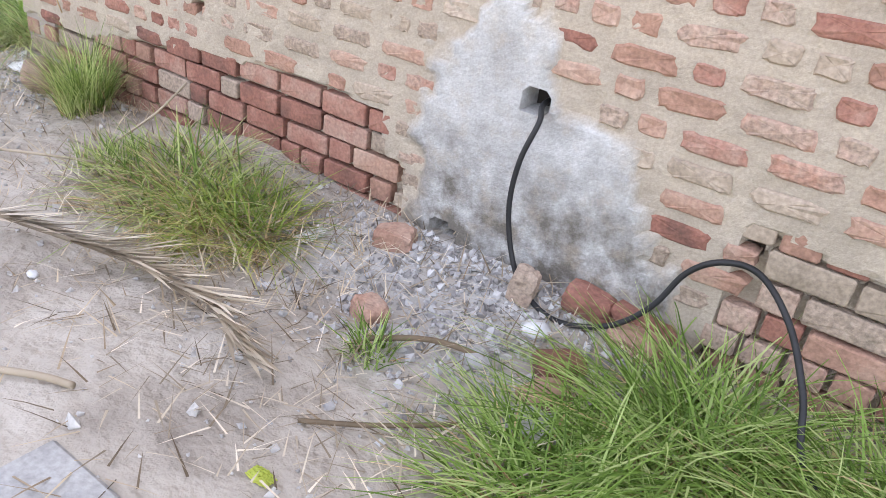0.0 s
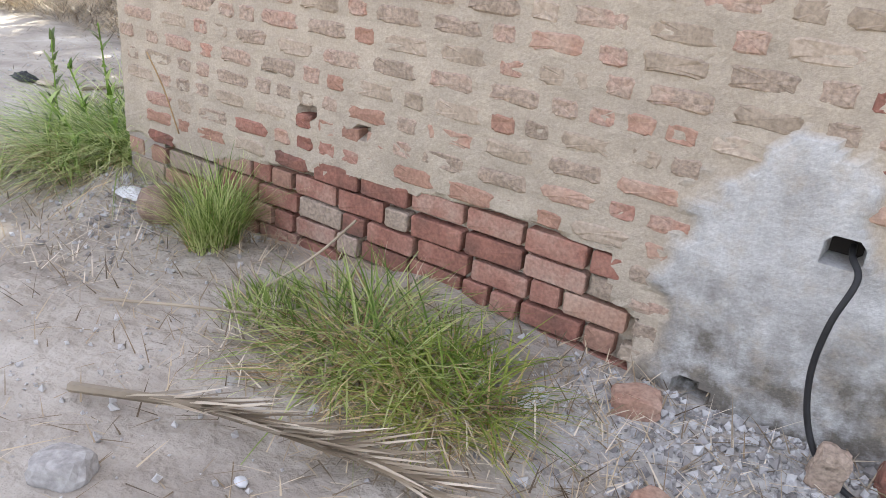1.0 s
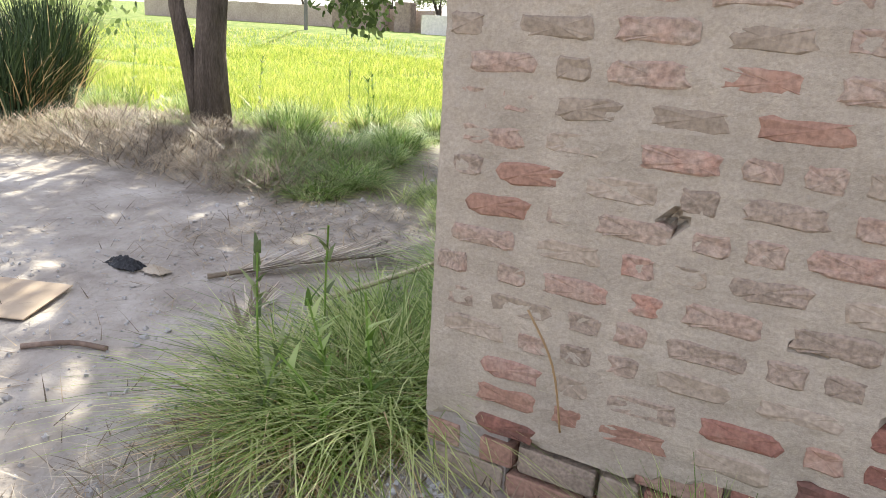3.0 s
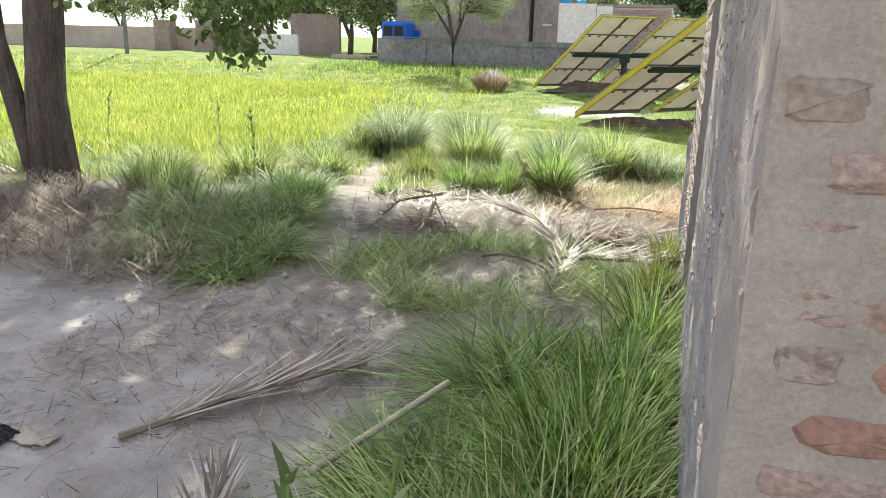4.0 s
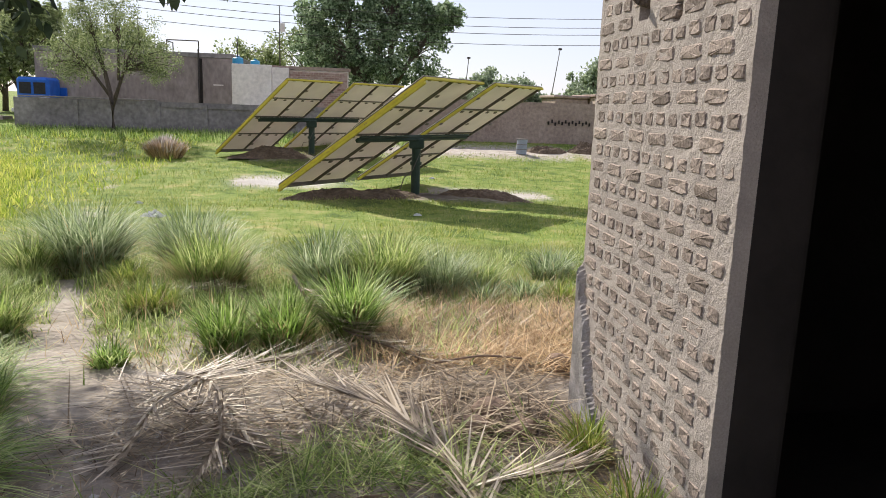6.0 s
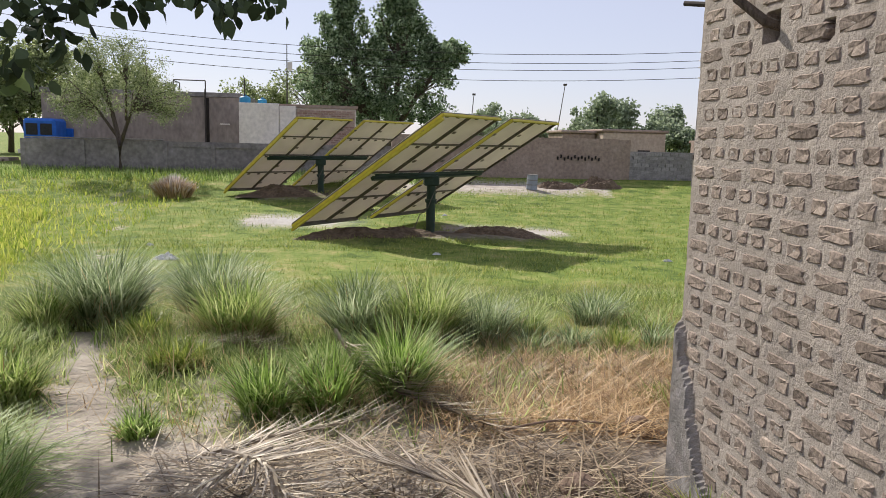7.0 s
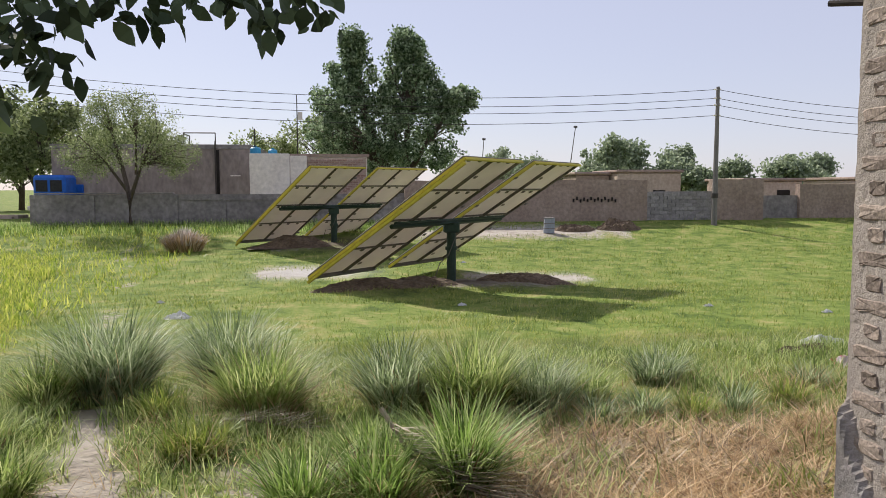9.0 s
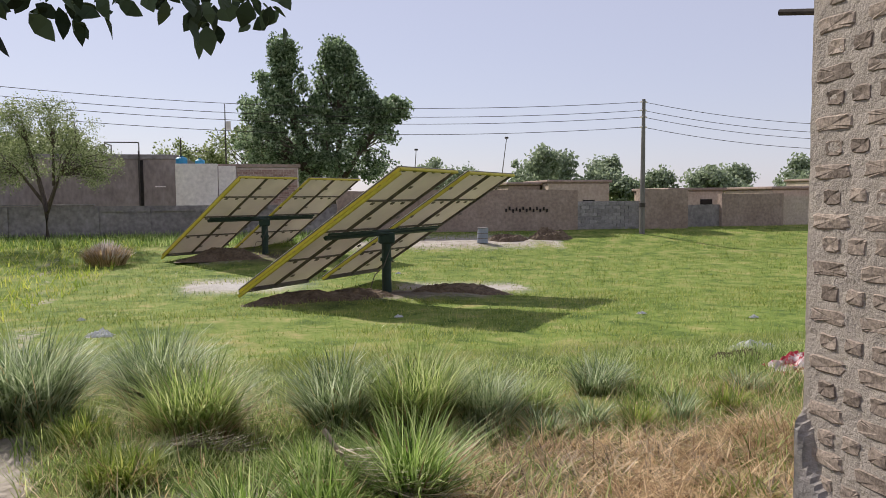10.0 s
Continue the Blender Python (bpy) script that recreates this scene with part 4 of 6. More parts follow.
litter("field_edge_straw", 8000, (-3.4, 4.0, 5.4, 8.8, lambda x, y: 0.25 + 0.6 * (hash_noise(x * 1.6, y * 1.6, 86) > 0.5)), M_STRAW, "pale dead stalks among the field's edge grass", (0.08, 0.30), 0.006, 0.06, tilt=1.2)

for cx, cy, r, h, n, mat, label in (
        (-3.95, 8.95, 0.62, 1.12, 2400, M_GREY_GRASS, "large grey-green tussock by the track"),
        (-4.35, 8.6, 0.34, 0.75, 900, M_TALL, "green tussock beside the large grey one"),
        (-3.0, 9.5, 0.58, 1.0, 1900, M_GREY_GRASS, "arching grey-green tussock in the field"),
        (-2.54, 8.1, 0.56, 0.86, 2000, M_TALL, "dense green tussock with dry blades below"),
        (-1.46, 8.15, 0.44, 0.86, 1400, M_GREY_GRASS, "upright grey-green tussock in the sun"),
        (-0.87, 8.0, 0.58, 0.90, 1900, M_TALL, "tall spreading green tussock"),
        (-0.31, 7.95, 0.42, 0.66, 1100, M_GREY_GRASS, "silvery tussock at the hay's edge"),
        (0.10, 8.1, 0.36, 0.50, 700, M_TALL, "low green tussock at the hay's edge"),
        (1.01, 8.75, 0.40, 0.54, 800, M_GREY_GRASS, "short silvery tussock in the sun"),
        (-1.22, 6.18, 0.28, 0.82, 1100, M_SHADE_GRASS, "upright bright green tuft beside hay"),
        (-1.70, 6.02, 0.32, 0.66, 800, M_SHADE_GRASS, "dark green tuft beside dry fronds"),
        (-2.08, 5.95, 0.28, 0.56, 600, M_SHADE_GRASS, "dark green tuft at the track's edge"),
        (-1.75, 7.0, 0.34, 0.40, 500, M_TALL, "green tuft in the field's edge"),
        (-3.3, 8.1, 0.38, 0.40, 600, M_LAWN, "low green tuft beside the bare track"),
        (-2.85, 7.1, 0.42, 0.36, 700, M_LAWN, "low green tuft beside the bare track"),
        (-2.75, 5.6, 0.22, 0.26, 300, M_SHADE_GRASS, "low green tuft at the track's edge"),
        (-3.75, 6.35, 0.36, 0.50, 800, M_TALL, "green tussock beyond the bare track"),
        (-4.3, 7.2, 0.50, 0.50, 1000, M_TALL, "green tussock beyond the bare track"),
        (0.03, 7.55, 0.26, 0.36, 350, M_GREY_GRASS, "pale dry-tipped tuft bordering the hay"),
        (0.45, 7.65, 0.24, 0.36, 350, M_GREY_GRASS, "pale dry-tipped tuft bordering the hay"),
        (0.81, 7.50, 0.26, 0.38, 350, M_LAWN, "yellow-green dry tuft bordering the hay"),
        (1.18, 7.58, 0.26, 0.38, 350, M_GREY_GRASS, "pale dry-tipped tuft bordering the hay"),
        (1.75, 7.8, 0.26, 0.36, 350, M_LAWN, "yellow-green dry tuft bordering the hay"),
        (2.38, 8.45, 0.28, 0.38, 350, M_GREY_GRASS, "pale dry-tipped tuft in the sun"),
        (0.55, 5.85, 0.34, 0.26, 450, M_LAWN, "low yellow-green tuft in the hay"),
        (1.0, 6.2, 0.30, 0.24, 350, M_LAWN, "low yellow-green tuft in the hay"),
        (-2.78, 3.25, 0.46, 0.42, 1400, M_SHADE_GRASS, "lush drooping tussock beside the trodden track"),
        (-2.72, 2.75, 0.32, 0.30, 600, M_SHADE_GRASS, "lush drooping tussock beside the trodden track"),
        (-3.10, 4.05, 0.46, 0.44, 1300, M_SHADE_GRASS, "lush drooping tussock beside the trodden track"),
        (-3.45, 4.95, 0.45, 0.52, 1200, M_SHADE_GRASS, "lush drooping tussock beside the trodden track"),
        (-3.55, 3.85, 0.75, 0.55, 1800, M_SHADE_GRASS, "broad lush drooping tussock in tree shade"),
        (-3.35, 3.05, 0.50, 0.42, 1000, M_SHADE_GRASS, "lush drooping tussock at the yard's edge"),
        (-4.4, 4.4, 0.65, 0.50, 1200, M_SHADE_GRASS, "lush tussock near the tree's foot"),
        (-3.2, 4.6, 0.45, 0.45, 800, M_SHADE_GRASS, "lush tussock beside the track"),
        (-5.2, 5.4, 0.55, 0.60, 900, M_TALL, "tall weedy tussock by the crop"),
        (-4.5, 6.0, 0.55, 0.60, 900, M_TALL, "tall weedy tussock by the crop"),
        (-6.6, 5.0, 0.6, 0.55, 800, M_TALL, "tall weedy tussock by the crop"),
        (-7.6, 4.6, 0.7, 0.6, 800, M_TALL, "tall weedy tussock by the crop"),
        (-0.60, 1.75, 0.46, 0.60, 1300, M_SHADE_GRASS, "drooping long green tussock on the yard"),
        (-0.14, 2.35, 0.20, 0.66, 500, M_SHADE_GRASS, "tall green tuft against the plastered wall"),
        (-0.28, 1.05, 0.42, 0.62, 1500, M_SHADE_GRASS, "lush green tussock against the plastered wall"),
        (-0.75, 0.95, 0.45, 0.42, 1100, M_SHADE_GRASS, "drooping green tussock on the yard"),
        (-0.22, 1.75, 0.32, 0.55, 900, M_SHADE_GRASS, "green tussock against the plastered wall"),
        (-0.30, 0.32, 0.42, 0.82, 1300, M_TALL, "tall drooping tussock at the wall's corner"),
        (-0.52, 0.10, 0.44, 0.66, 1200, M_TALL, "drooping half-dry tussock at the wall's corner"),
        (-0.50, -0.40, 0.10, 0.32, 60, M_TALL, "thin green tuft on the bare yard"),
        (-0.14, 3.45, 0.22, 0.40, 450, M_LAWN, "yellow-green tuft by the doorway"),
        (-0.10, 4.15, 0.16, 0.32, 300, M_LAWN, "yellow-green tuft at the pier's foot"),
        (-0.08, 2.75, 0.14, 0.36, 45, M_SHADE_GRASS, "thin green tuft in the doorway"),
        (0.82, -0.19, 0.17, 0.55, 800, M_TALL, "arching green tuft against bare bricks"),
        (1.80, -0.38, 0.40, 0.40, 1100, M_TALL, "sprawling yellowing tussock at the wall's foot"),
        (2.15, -0.42, 0.34, 0.34, 900, M_LAWN, "sprawling yellowing tussock at the wall's foot"),
        (1.35, -0.40, 0.28, 0.18, 350, M_TALL, "low green tuft at the wall's foot"),
        (3.82, -0.42, 0.38, 0.50, 900, M_SHADE_GRASS, "lush drooping green tussock at the brick wall"),
        (3.60, -0.72, 0.30, 0.38, 700, M_SHADE_GRASS, "drooping green tussock near rubble"),
        (4.35, -0.45, 0.40, 0.50, 1000, M_SHADE_GRASS, "lush drooping green tussock at the brick wall"),
        (2.95, -0.62, 0.12, 0.18, 130, M_SHADE_GRASS, "small green tuft among the rubble")):
    if "sprawling" in label:
        lean, bend = (0.35, 0.97), (0.25, 0.9)
    elif "arching green" in label:
        lean, bend = (0.0, 0.28), (0.2, 0.75)
    elif "drooping" in label:
        lean, bend = (0.1, 0.75), (0.5, 1.15)
    else:
        lean, bend = (0.03, 0.48), (0.12, 0.70)
        r, n = r * 0.75, int(n * 0.85)
    grass_clump(cx, cy, r, h, n, mat, label, lean, bend, w=0.005 if "arching green" in label else 0.008 if cy < 1 else 0.014 if cy > 5.5 else 0.011, dry=0.5 if "sprawling" in label else 0.3 if "yellow" in label or "dry" in label else 0.12)


def palm_frond(name, pts, length, n, label, width=0.016, spread=0.5, lift=0.05):
    """A dry palm leaf: bowed midrib and narrow leaflets swept towards the tip."""
    pts = [Vector((x, y, gz(x, y) + z)) for x, y, z in pts]
    root = empty(name, pts[0], label, "palm leaf", "fallen palm leaves")
    rib = [p - pts[0] for p in pts]
    part("midrib", tube_bm(bmesh.new(), rib, [0.016 - 0.012 * k / (len(rib) - 1) for k in range(len(rib))], 6), M_FROND, root, "woody midrib")
    co = np.array([p[:] for p in rib])
    t = np.linspace(0.12, 1, n)
    seg = np.linspace(0, 1, len(co))
    P = np.stack([np.interp(t, seg, co[:, k]) for k in range(3)], 1)
    dx, dy = np.gradient(P[:, 0]), np.gradient(P[:, 1])
    head = np.arctan2(dy, dx)
    for side in (-1, 1):
        az = head + side * (spread * (1 - 0.6 * t)) + rs.normal(0, 0.10, n)
        ob = blades("frond_foliage", P + rs.normal(0, 0.006, (n, 3)), length * (0.55 + 0.45 * np.sin(np.pi * np.clip(t, 0, 0.9))) * rs.uniform(0.8, 1.1, n), np.full(n, width), az, rs.uniform(0.93, 0.998, n), rs.uniform(0.0, lift, n), M_FROND, 3, root)
    return root


palm_frond("palm_frond", [(1.30, -1.10, 0.03), (1.7, -0.98, 0.08), (2.1, -0.85, 0.07), (2.5, -0.82, 0.05), (2.75, -0.90, 0.03)], 0.28, 70, "dry fallen palm leaf lying on the mud", spread=0.14)
palm_frond("palm_frond", [(-1.95, 0.95, 0.02), (-1.65, 1.35, 0.05), (-1.35, 1.75, 0.05)], 0.4, 34, "dry palm leaf lying on the mud yard", spread=0.35)
palm_frond("palm_frond", [(-0.75, 3.18, 0.02), (-0.74, 3.9, 0.06), (-1.02, 4.45, 0.12), (-1.5, 4.75, 0.16)], 0.40, 54, "grey-green palm leaf over cut grass", spread=0.55, width=0.016)
palm_frond("palm_frond", [(-0.85, 3.75, 0.05), (-0.55, 3.82, 0.06), (-0.2, 3.95, 0.05)], 0.35, 26, "fan of dry palm leaflets on the mud", spread=0.3)
palm_frond("palm_frond", [(-1.66, 6.45, 0.42), (-1.50, 6.2, 0.20), (-1.24, 5.94, 0.12), (-0.77, 5.34, 0.08)], 0.45, 60, "long straw-coloured palm leaf across hay", spread=0.28)
palm_frond("palm_frond", [(-2.4, 5.05, 0.04), (-2.0, 5.35, 0.08), (-1.5, 5.55, 0.08), (-1.2, 5.75, 0.05)], 0.34, 24, "dry brown palm leaf on the heap", spread=0.25, width=0.010)
palm_frond("palm_frond", [(-2.9, 7.7, 0.05), (-2.6, 7.55, 0.10), (-2.2, 7.5, 0.06)], 0.35, 24, "short pale palm leaf below a tussock", spread=0.3)
palm_frond("palm_frond", [(-1.9, 4.5, 0.20), (-1.85, 4.2, 0.12), (-1.95, 3.85, 0.04)], 0.35, 34, "grey dry palm leaf drooping off the heap", spread=0.8)
palm_frond("palm_frond", [(-2.15, 4.75, 0.22), (-1.95, 4.55, 0.24), (-1.72, 4.25, 0.05)], 0.42, 40, "grey-brown dry palm leaf bundle on the heap", spread=0.9)
palm_frond("palm_frond", [(-1.95, 4.85, 0.20), (-2.2, 4.5, 0.18), (-2.3, 4.1, 0.03)], 0.38, 36, "brown dry palm leaf bundle on the heap", spread=0.8)
palm_frond("palm_frond", [(-1.1, 0.3, 0.02), (-1.3, 0.55, 0.04), (-1.45, 0.85, 0.03)], 0.28, 22, "small shredded palm leaf on mud", spread=0.5)


# trees
def leaf_cloud(name, centres, radii, n, size, mat, parent, hang=0.0):
    """Leaves gathered round many twig ends."""
    which = rs.randint(0, len(centres), n)
    C, R = np.asarray(centres)[which], np.asarray(radii)[which]
    v = rs.normal(0, 1, (n, 3))
    v /= np.linalg.norm(v, axis=1)[:, None]
    P = C + v * (R * rs.rand(n) ** 0.45)[:, None]
    a = rs.normal(0, 1, (n, 3))
    a[:, 2] -= hang
    a /= np.linalg.norm(a, axis=1)[:, None]
    b = np.cross(a, rs.normal(0, 1, (n, 3)))
    b /= np.linalg.norm(b, axis=1)[:, None]
    s = (size * rs.uniform(0.6, 1.25, n))[:, None]
    co = np.stack([P - a * s * 0.5, P + b * s * 0.32, P + a * s * 0.6, P - b * s * 0.32], 1).reshape(-1, 3)
    quads = (np.arange(n) * 4)[:, None] + np.arange(4)[None]
    return quick_mesh(name, co, quads, mat, parent)


def broad_leaves(name, centres, spread, each, size, mat, parent):
    """Pointed oval leaves, folded along the midrib, hanging in sprays."""
    r = random.Random(77)
    vs, fs = [], []
    for c in centres:
        for _ in range(each):
            p = Vector(c) + Vector((r.gauss(0, 1), r.gauss(0, 1), r.gauss(0, 0.7))) * spread * 0.7
            a = Vector((r.gauss(0, 0.7), r.gauss(0, 0.7), r.gauss(-0.9, 0.5))).normalized()
            b = a.cross(Vector((r.gauss(0, 1), r.gauss(0, 1), r.gauss(0, 1)))).normalized()
            k = a.cross(b) * 0.1
            z = size * r.uniform(0.6, 1.2)
            v0 = len(vs)
            for t, w in ((0, 0), (0.2, 0.22), (0.5, 0.31), (0.78, 0.17), (1.0, 0), (0.78, -0.17), (0.5, -0.31), (0.2, -0.22)):
                vs.append((p + (a * t + b * w + k * abs(w) * 3) * z)[:])
            fs += [[v0, v0 + 1, v0 + 7], [v0 + 1, v0 + 2, v0 + 6, v0 + 7], [v0 + 2, v0 + 3, v0 + 5, v0 + 6], [v0 + 3, v0 + 4, v0 + 5]]
    return obj(name, vs, fs, mat, parent)


def tree(name, base, stems, blobs, twigs, twig_r, leaves, size, mat, label, bark=None, group="", hang=0.0, seed=1):
    """stems: [(points, radii)]; blobs: ellipsoids (centre, radii) that hold the twig ends; limbs run from the stems to a share of them."""
    rng = random.Random(seed)
    x, y = base
    root = empty(name, (x, y, gz(x, y) - 0.05), label, "tree", group)
    bm = bmesh.new()
    tips = []
    for pts, radii in stems:
        tube_bm(bm, pts, list(radii), 10)
        tips.append([Vector(p) for p in pts])
    centres = []
    for k in range(twigs):
        c, r = blobs[k % len(blobs)]
        while True:
            v = Vector((rng.uniform(-1, 1), rng.uniform(-1, 1), rng.uniform(-1, 1)))
            if 0.25 < v.length < 1:
                break
        centres.append(Vector(c) + Vector((v.x * r[0], v.y * r[1], v.z * r[2])))
    part("trunk", bm, bark or M_BARK, root, "rough brown bark", smooth=True)
    bm = bmesh.new()
    for k, c in enumerate(centres):
        if k % 3 == 0:
            stem = min(tips, key=lambda s: min((p - c).length for p in s))
            p = min(stem[1:], key=lambda q: (q - c).length + (2.0 if q.z > c.z else 0))
            mid = (p + c) / 2 + Vector((rng.uniform(-0.2, 0.2), rng.uniform(-0.2, 0.2), rng.uniform(0, 0.3))) * (c - p).length * 0.5
            thick = min(0.05, 0.012 * (c - p).length)
            tube_bm(bm, [p, mid, c], [thick * 1.6, thick, thick * 0.4], 5)
    part("branching", bm, bark or M_BARK, root, "thin forking limbs")
    leaf_cloud("crown", [c[:] for c in centres], [twig_r * rng.uniform(0.5, 1.3) for _ in centres], leaves, size, mat, root, hang)
    return root


# shade tree by the yard: two stems; high spreading crown, unseen, placed to shade yard
SHADE_AT = Vector((-5.50, 4.32, 0.05))
SHADE = tree("shade_tree", SHADE_AT[:2], [([(0, 0, -0.2), (0.0, 0, 0.8), (0.06, 0.05, 1.8), (0.2, 0.5, 3.0), (0.4, 1.6, 4.6), (0.5, 3.0, 6.0)], (0.24, 0.175, 0.165, 0.15, 0.12, 0.07)),
                                   ([(-0.10, -0.03, -0.2), (-0.22, -0.07, 0.5), (-0.36, -0.12, 1.3), (-0.40, -0.1, 2.4), (-0.7, 0.7, 4.2), (-1.2, 1.8, 5.6)], (0.11, 0.095, 0.085, 0.075, 0.06, 0.04))],
     [((0.3, 3.2, 5.6), (3.0, 3.6, 1.1)), ((0.2, 2.0, 6.4), (2.6, 3.0, 0.9)), ((1.2, 4.6, 5.9), (1.1, 2.3, 0.7)), ((-1.4, 5.0, 5.9), (1.8, 2.4, 0.8)), ((2.6, 1.6, 5.9), (1.1, 1.3, 0.6)), ((-1.0, 0.8, 4.2), (2.4, 1.6, 1.0)), ((-0.6, 6.2, 6.3), (1.7, 1.3, 0.6))], 265, 0.55, 17000, 0.13, M_LEAF, "shade tree with two bare stems at the yard's edge", seed=3)
bm = bmesh.new()
tube_bm(bm, [(0.1, 0.1, 2.4), (0.7, 0.4, 2.6), (1.3, 0.8, 2.2), (2.0, 0.9, 1.9)], [0.05, 0.035, 0.02, 0.008], 6)
tube_bm(bm, [(0.1, 0.2, 2.5), (1.7, 0.3, 2.75), (2.7, -0.05, 2.3), (3.6, -0.2, 2.1)], [0.04, 0.028, 0.015, 0.006], 6)
tube_bm(bm, [(0.7, 0.4, 2.6), (1.2, 0.7, 2.0), (1.4, 0.8, 1.4)], [0.02, 0.012, 0.004], 5)
tube_bm(bm, [(1.3, 0.8, 2.2), (1.6, 0.6, 1.9), (1.5, 0.5, 1.4)], [0.015, 0.01, 0.004], 5)
part("low_branch", bm, M_BARK, SHADE, "drooping low branch")
LOW = [(-3.74, 4.5, 1.86), (-3.85, 4.9, 1.86), (-3.94, 5.31, 1.91), (-3.52, 4.86, 1.86), (-3.59, 5.28, 1.93), (-3.19, 4.8, 1.93), (-3.92, 4.87, 1.71), (-4.01, 5.28, 1.71), (-3.59, 4.83, 1.69), (-3.66, 5.24, 1.82), (-3.74, 4.51, 1.53), (-3.85, 4.91, 1.5), (-3.93, 5.33, 1.58), (-3.81, 4.7, 1.36), (-3.91, 5.11, 1.31), (-3.77, 4.48, 1.4), (-3.44, 5.13, 1.86), (-4.31, 5.08, 1.86), (-3.99, 4.58, 1.63), (-4.3, 4.7, 2.05), (-3.6, 5.0, 2.1), (-4.6, 4.9, 2.1)]
broad_leaves("low_foliage", [Vector(p) - SHADE_AT for p in LOW], 0.17, 55, 0.085, M_LEAF, SHADE)
broad_leaves("side_foliage", [(-0.9, -0.6, 1.5), (-1.1, -0.5, 1.9), (-0.7, -0.7, 1.9), (-1.3, -0.3, 1.2), (-0.5, -0.5, 2.2), (-0.9, -0.2, 2.3), (0.7, -0.4, 2.0), (0.9, -0.3, 1.7), (-1.6, -0.6, 1.7), (-1.5, -0.2, 2.2)], 0.22, 40, 0.085, M_LEAF, SHADE)
HANGING = [(-2.69, 4.16, 2.13), (-2.71, 4.37, 2.13), (-2.72, 4.56, 2.21), (-2.57, 4.31, 2.12), (-2.54, 4.52, 2.19), (-2.41, 4.24, 2.16), (-2.38, 4.46, 2.17), (-2.38, 4.66, 2.18), (-2.19, 4.39, 2.17), (-2.17, 4.58, 2.24), (-2.07, 4.31, 2.13), (-2.06, 4.51, 2.13), (-2.02, 4.69, 2.27), (-1.96, 4.41, 2.17), (-1.93, 4.61, 2.18), (-2.7, 4.16, 2.06), (-2.73, 4.37, 2.07), (-2.75, 4.58, 2.04), (-2.62, 4.32, 1.95), (-2.76, 4.47, 2.04), (-2.71, 4.17, 1.95), (-2.78, 4.37, 1.9), (-2.32, 4.66, 2.26), (-2.52, 4.33, 2.1), (-2.73, 4.47, 2.1)]
# The near-black leaf colour holds the backlit shade of these twigs.
broad_leaves("twig_foliage", [Vector(p) - SHADE_AT for p in HANGING], 0.06, 12, 0.072, M_LEAF_DARKENED, SHADE)

tree("big_tree", (1.0, 46.0), [([(0, 0, -0.2), (-0.3, 0, 1.5), (-0.9, 0.1, 3.0), (-1.9, 0.2, 6.0), (-2.4, 0.2, 9.8)], (0.42, 0.36, 0.3, 0.2, 0.05)), ([(0.1, 0, 0.8), (0.5, 0, 2.6), (0.7, 0, 6.0), (0.5, 0, 9.9)], (0.3, 0.26, 0.18, 0.05)), ([(0.4, 0, 2.0), (1.8, 0, 4.2), (3.4, 0, 6.3)], (0.2, 0.14, 0.04))],
     [((-2.5, 0, 9.6), (0.75, 0.7, 1.1)), ((-2.6, 0, 7.9), (1.3, 1.1, 1.3)), ((-3.2, 0, 6.4), (1.8, 1.5, 1.2)), ((-3.0, 0, 4.6), (2.2, 1.7, 1.3)), ((-1.6, 0, 3.3), (2.4, 1.8, 1.1)),
      ((0.6, 0, 9.6), (0.9, 0.8, 1.0)), ((0.8, 0, 8.4), (1.6, 1.3, 1.2)), ((1.5, 0, 7.0), (2.2, 1.6, 1.3)), ((3.3, 0, 6.6), (1.5, 1.2, 0.8)), ((1.6, 0, 5.2), (2.9, 1.9, 1.5)), ((1.2, 0, 3.4), (2.6, 1.9, 1.2)), ((-0.6, 0, 6.0), (1.4, 1.2, 1.5))], 620, 0.50, 52000, 0.19, M_LEAF_BIG, "large dense dark green tree behind the walls", seed=5)
tree("thin_tree", (-10.9, 34.5), [([(0, 0, -0.2), (0.02, 0, 1.3), (-0.25, 0, 2.6), (-0.6, 0, 3.9), (-0.8, 0, 5.0)], (0.13, 0.11, 0.08, 0.05, 0.02)), ([(0, 0, 1.1), (0.5, 0.1, 2.6), (1.2, 0, 4.2)], (0.09, 0.06, 0.02)), ([(0.02, 0, 1.4), (-0.9, 0.1, 2.7), (-1.9, 0, 3.8)], (0.07, 0.05, 0.02)), ([(0.3, 0, 2.2), (0.3, 0.2, 3.8), (0.2, 0.2, 5.2)], (0.06, 0.04, 0.015))],
     [((0, 0, 3.9), (2.5, 1.4, 1.6)), ((-1.5, 0, 3.0), (1.3, 1.0, 0.9)), ((1.6, 0, 3.1), (1.2, 1.0, 0.9)), ((-0.3, 0, 4.9), (1.5, 1.0, 0.7))], 280, 0.42, 20000, 0.075, M_LEAF_PALE, "slender airy tree in front of the grey wall", seed=6)
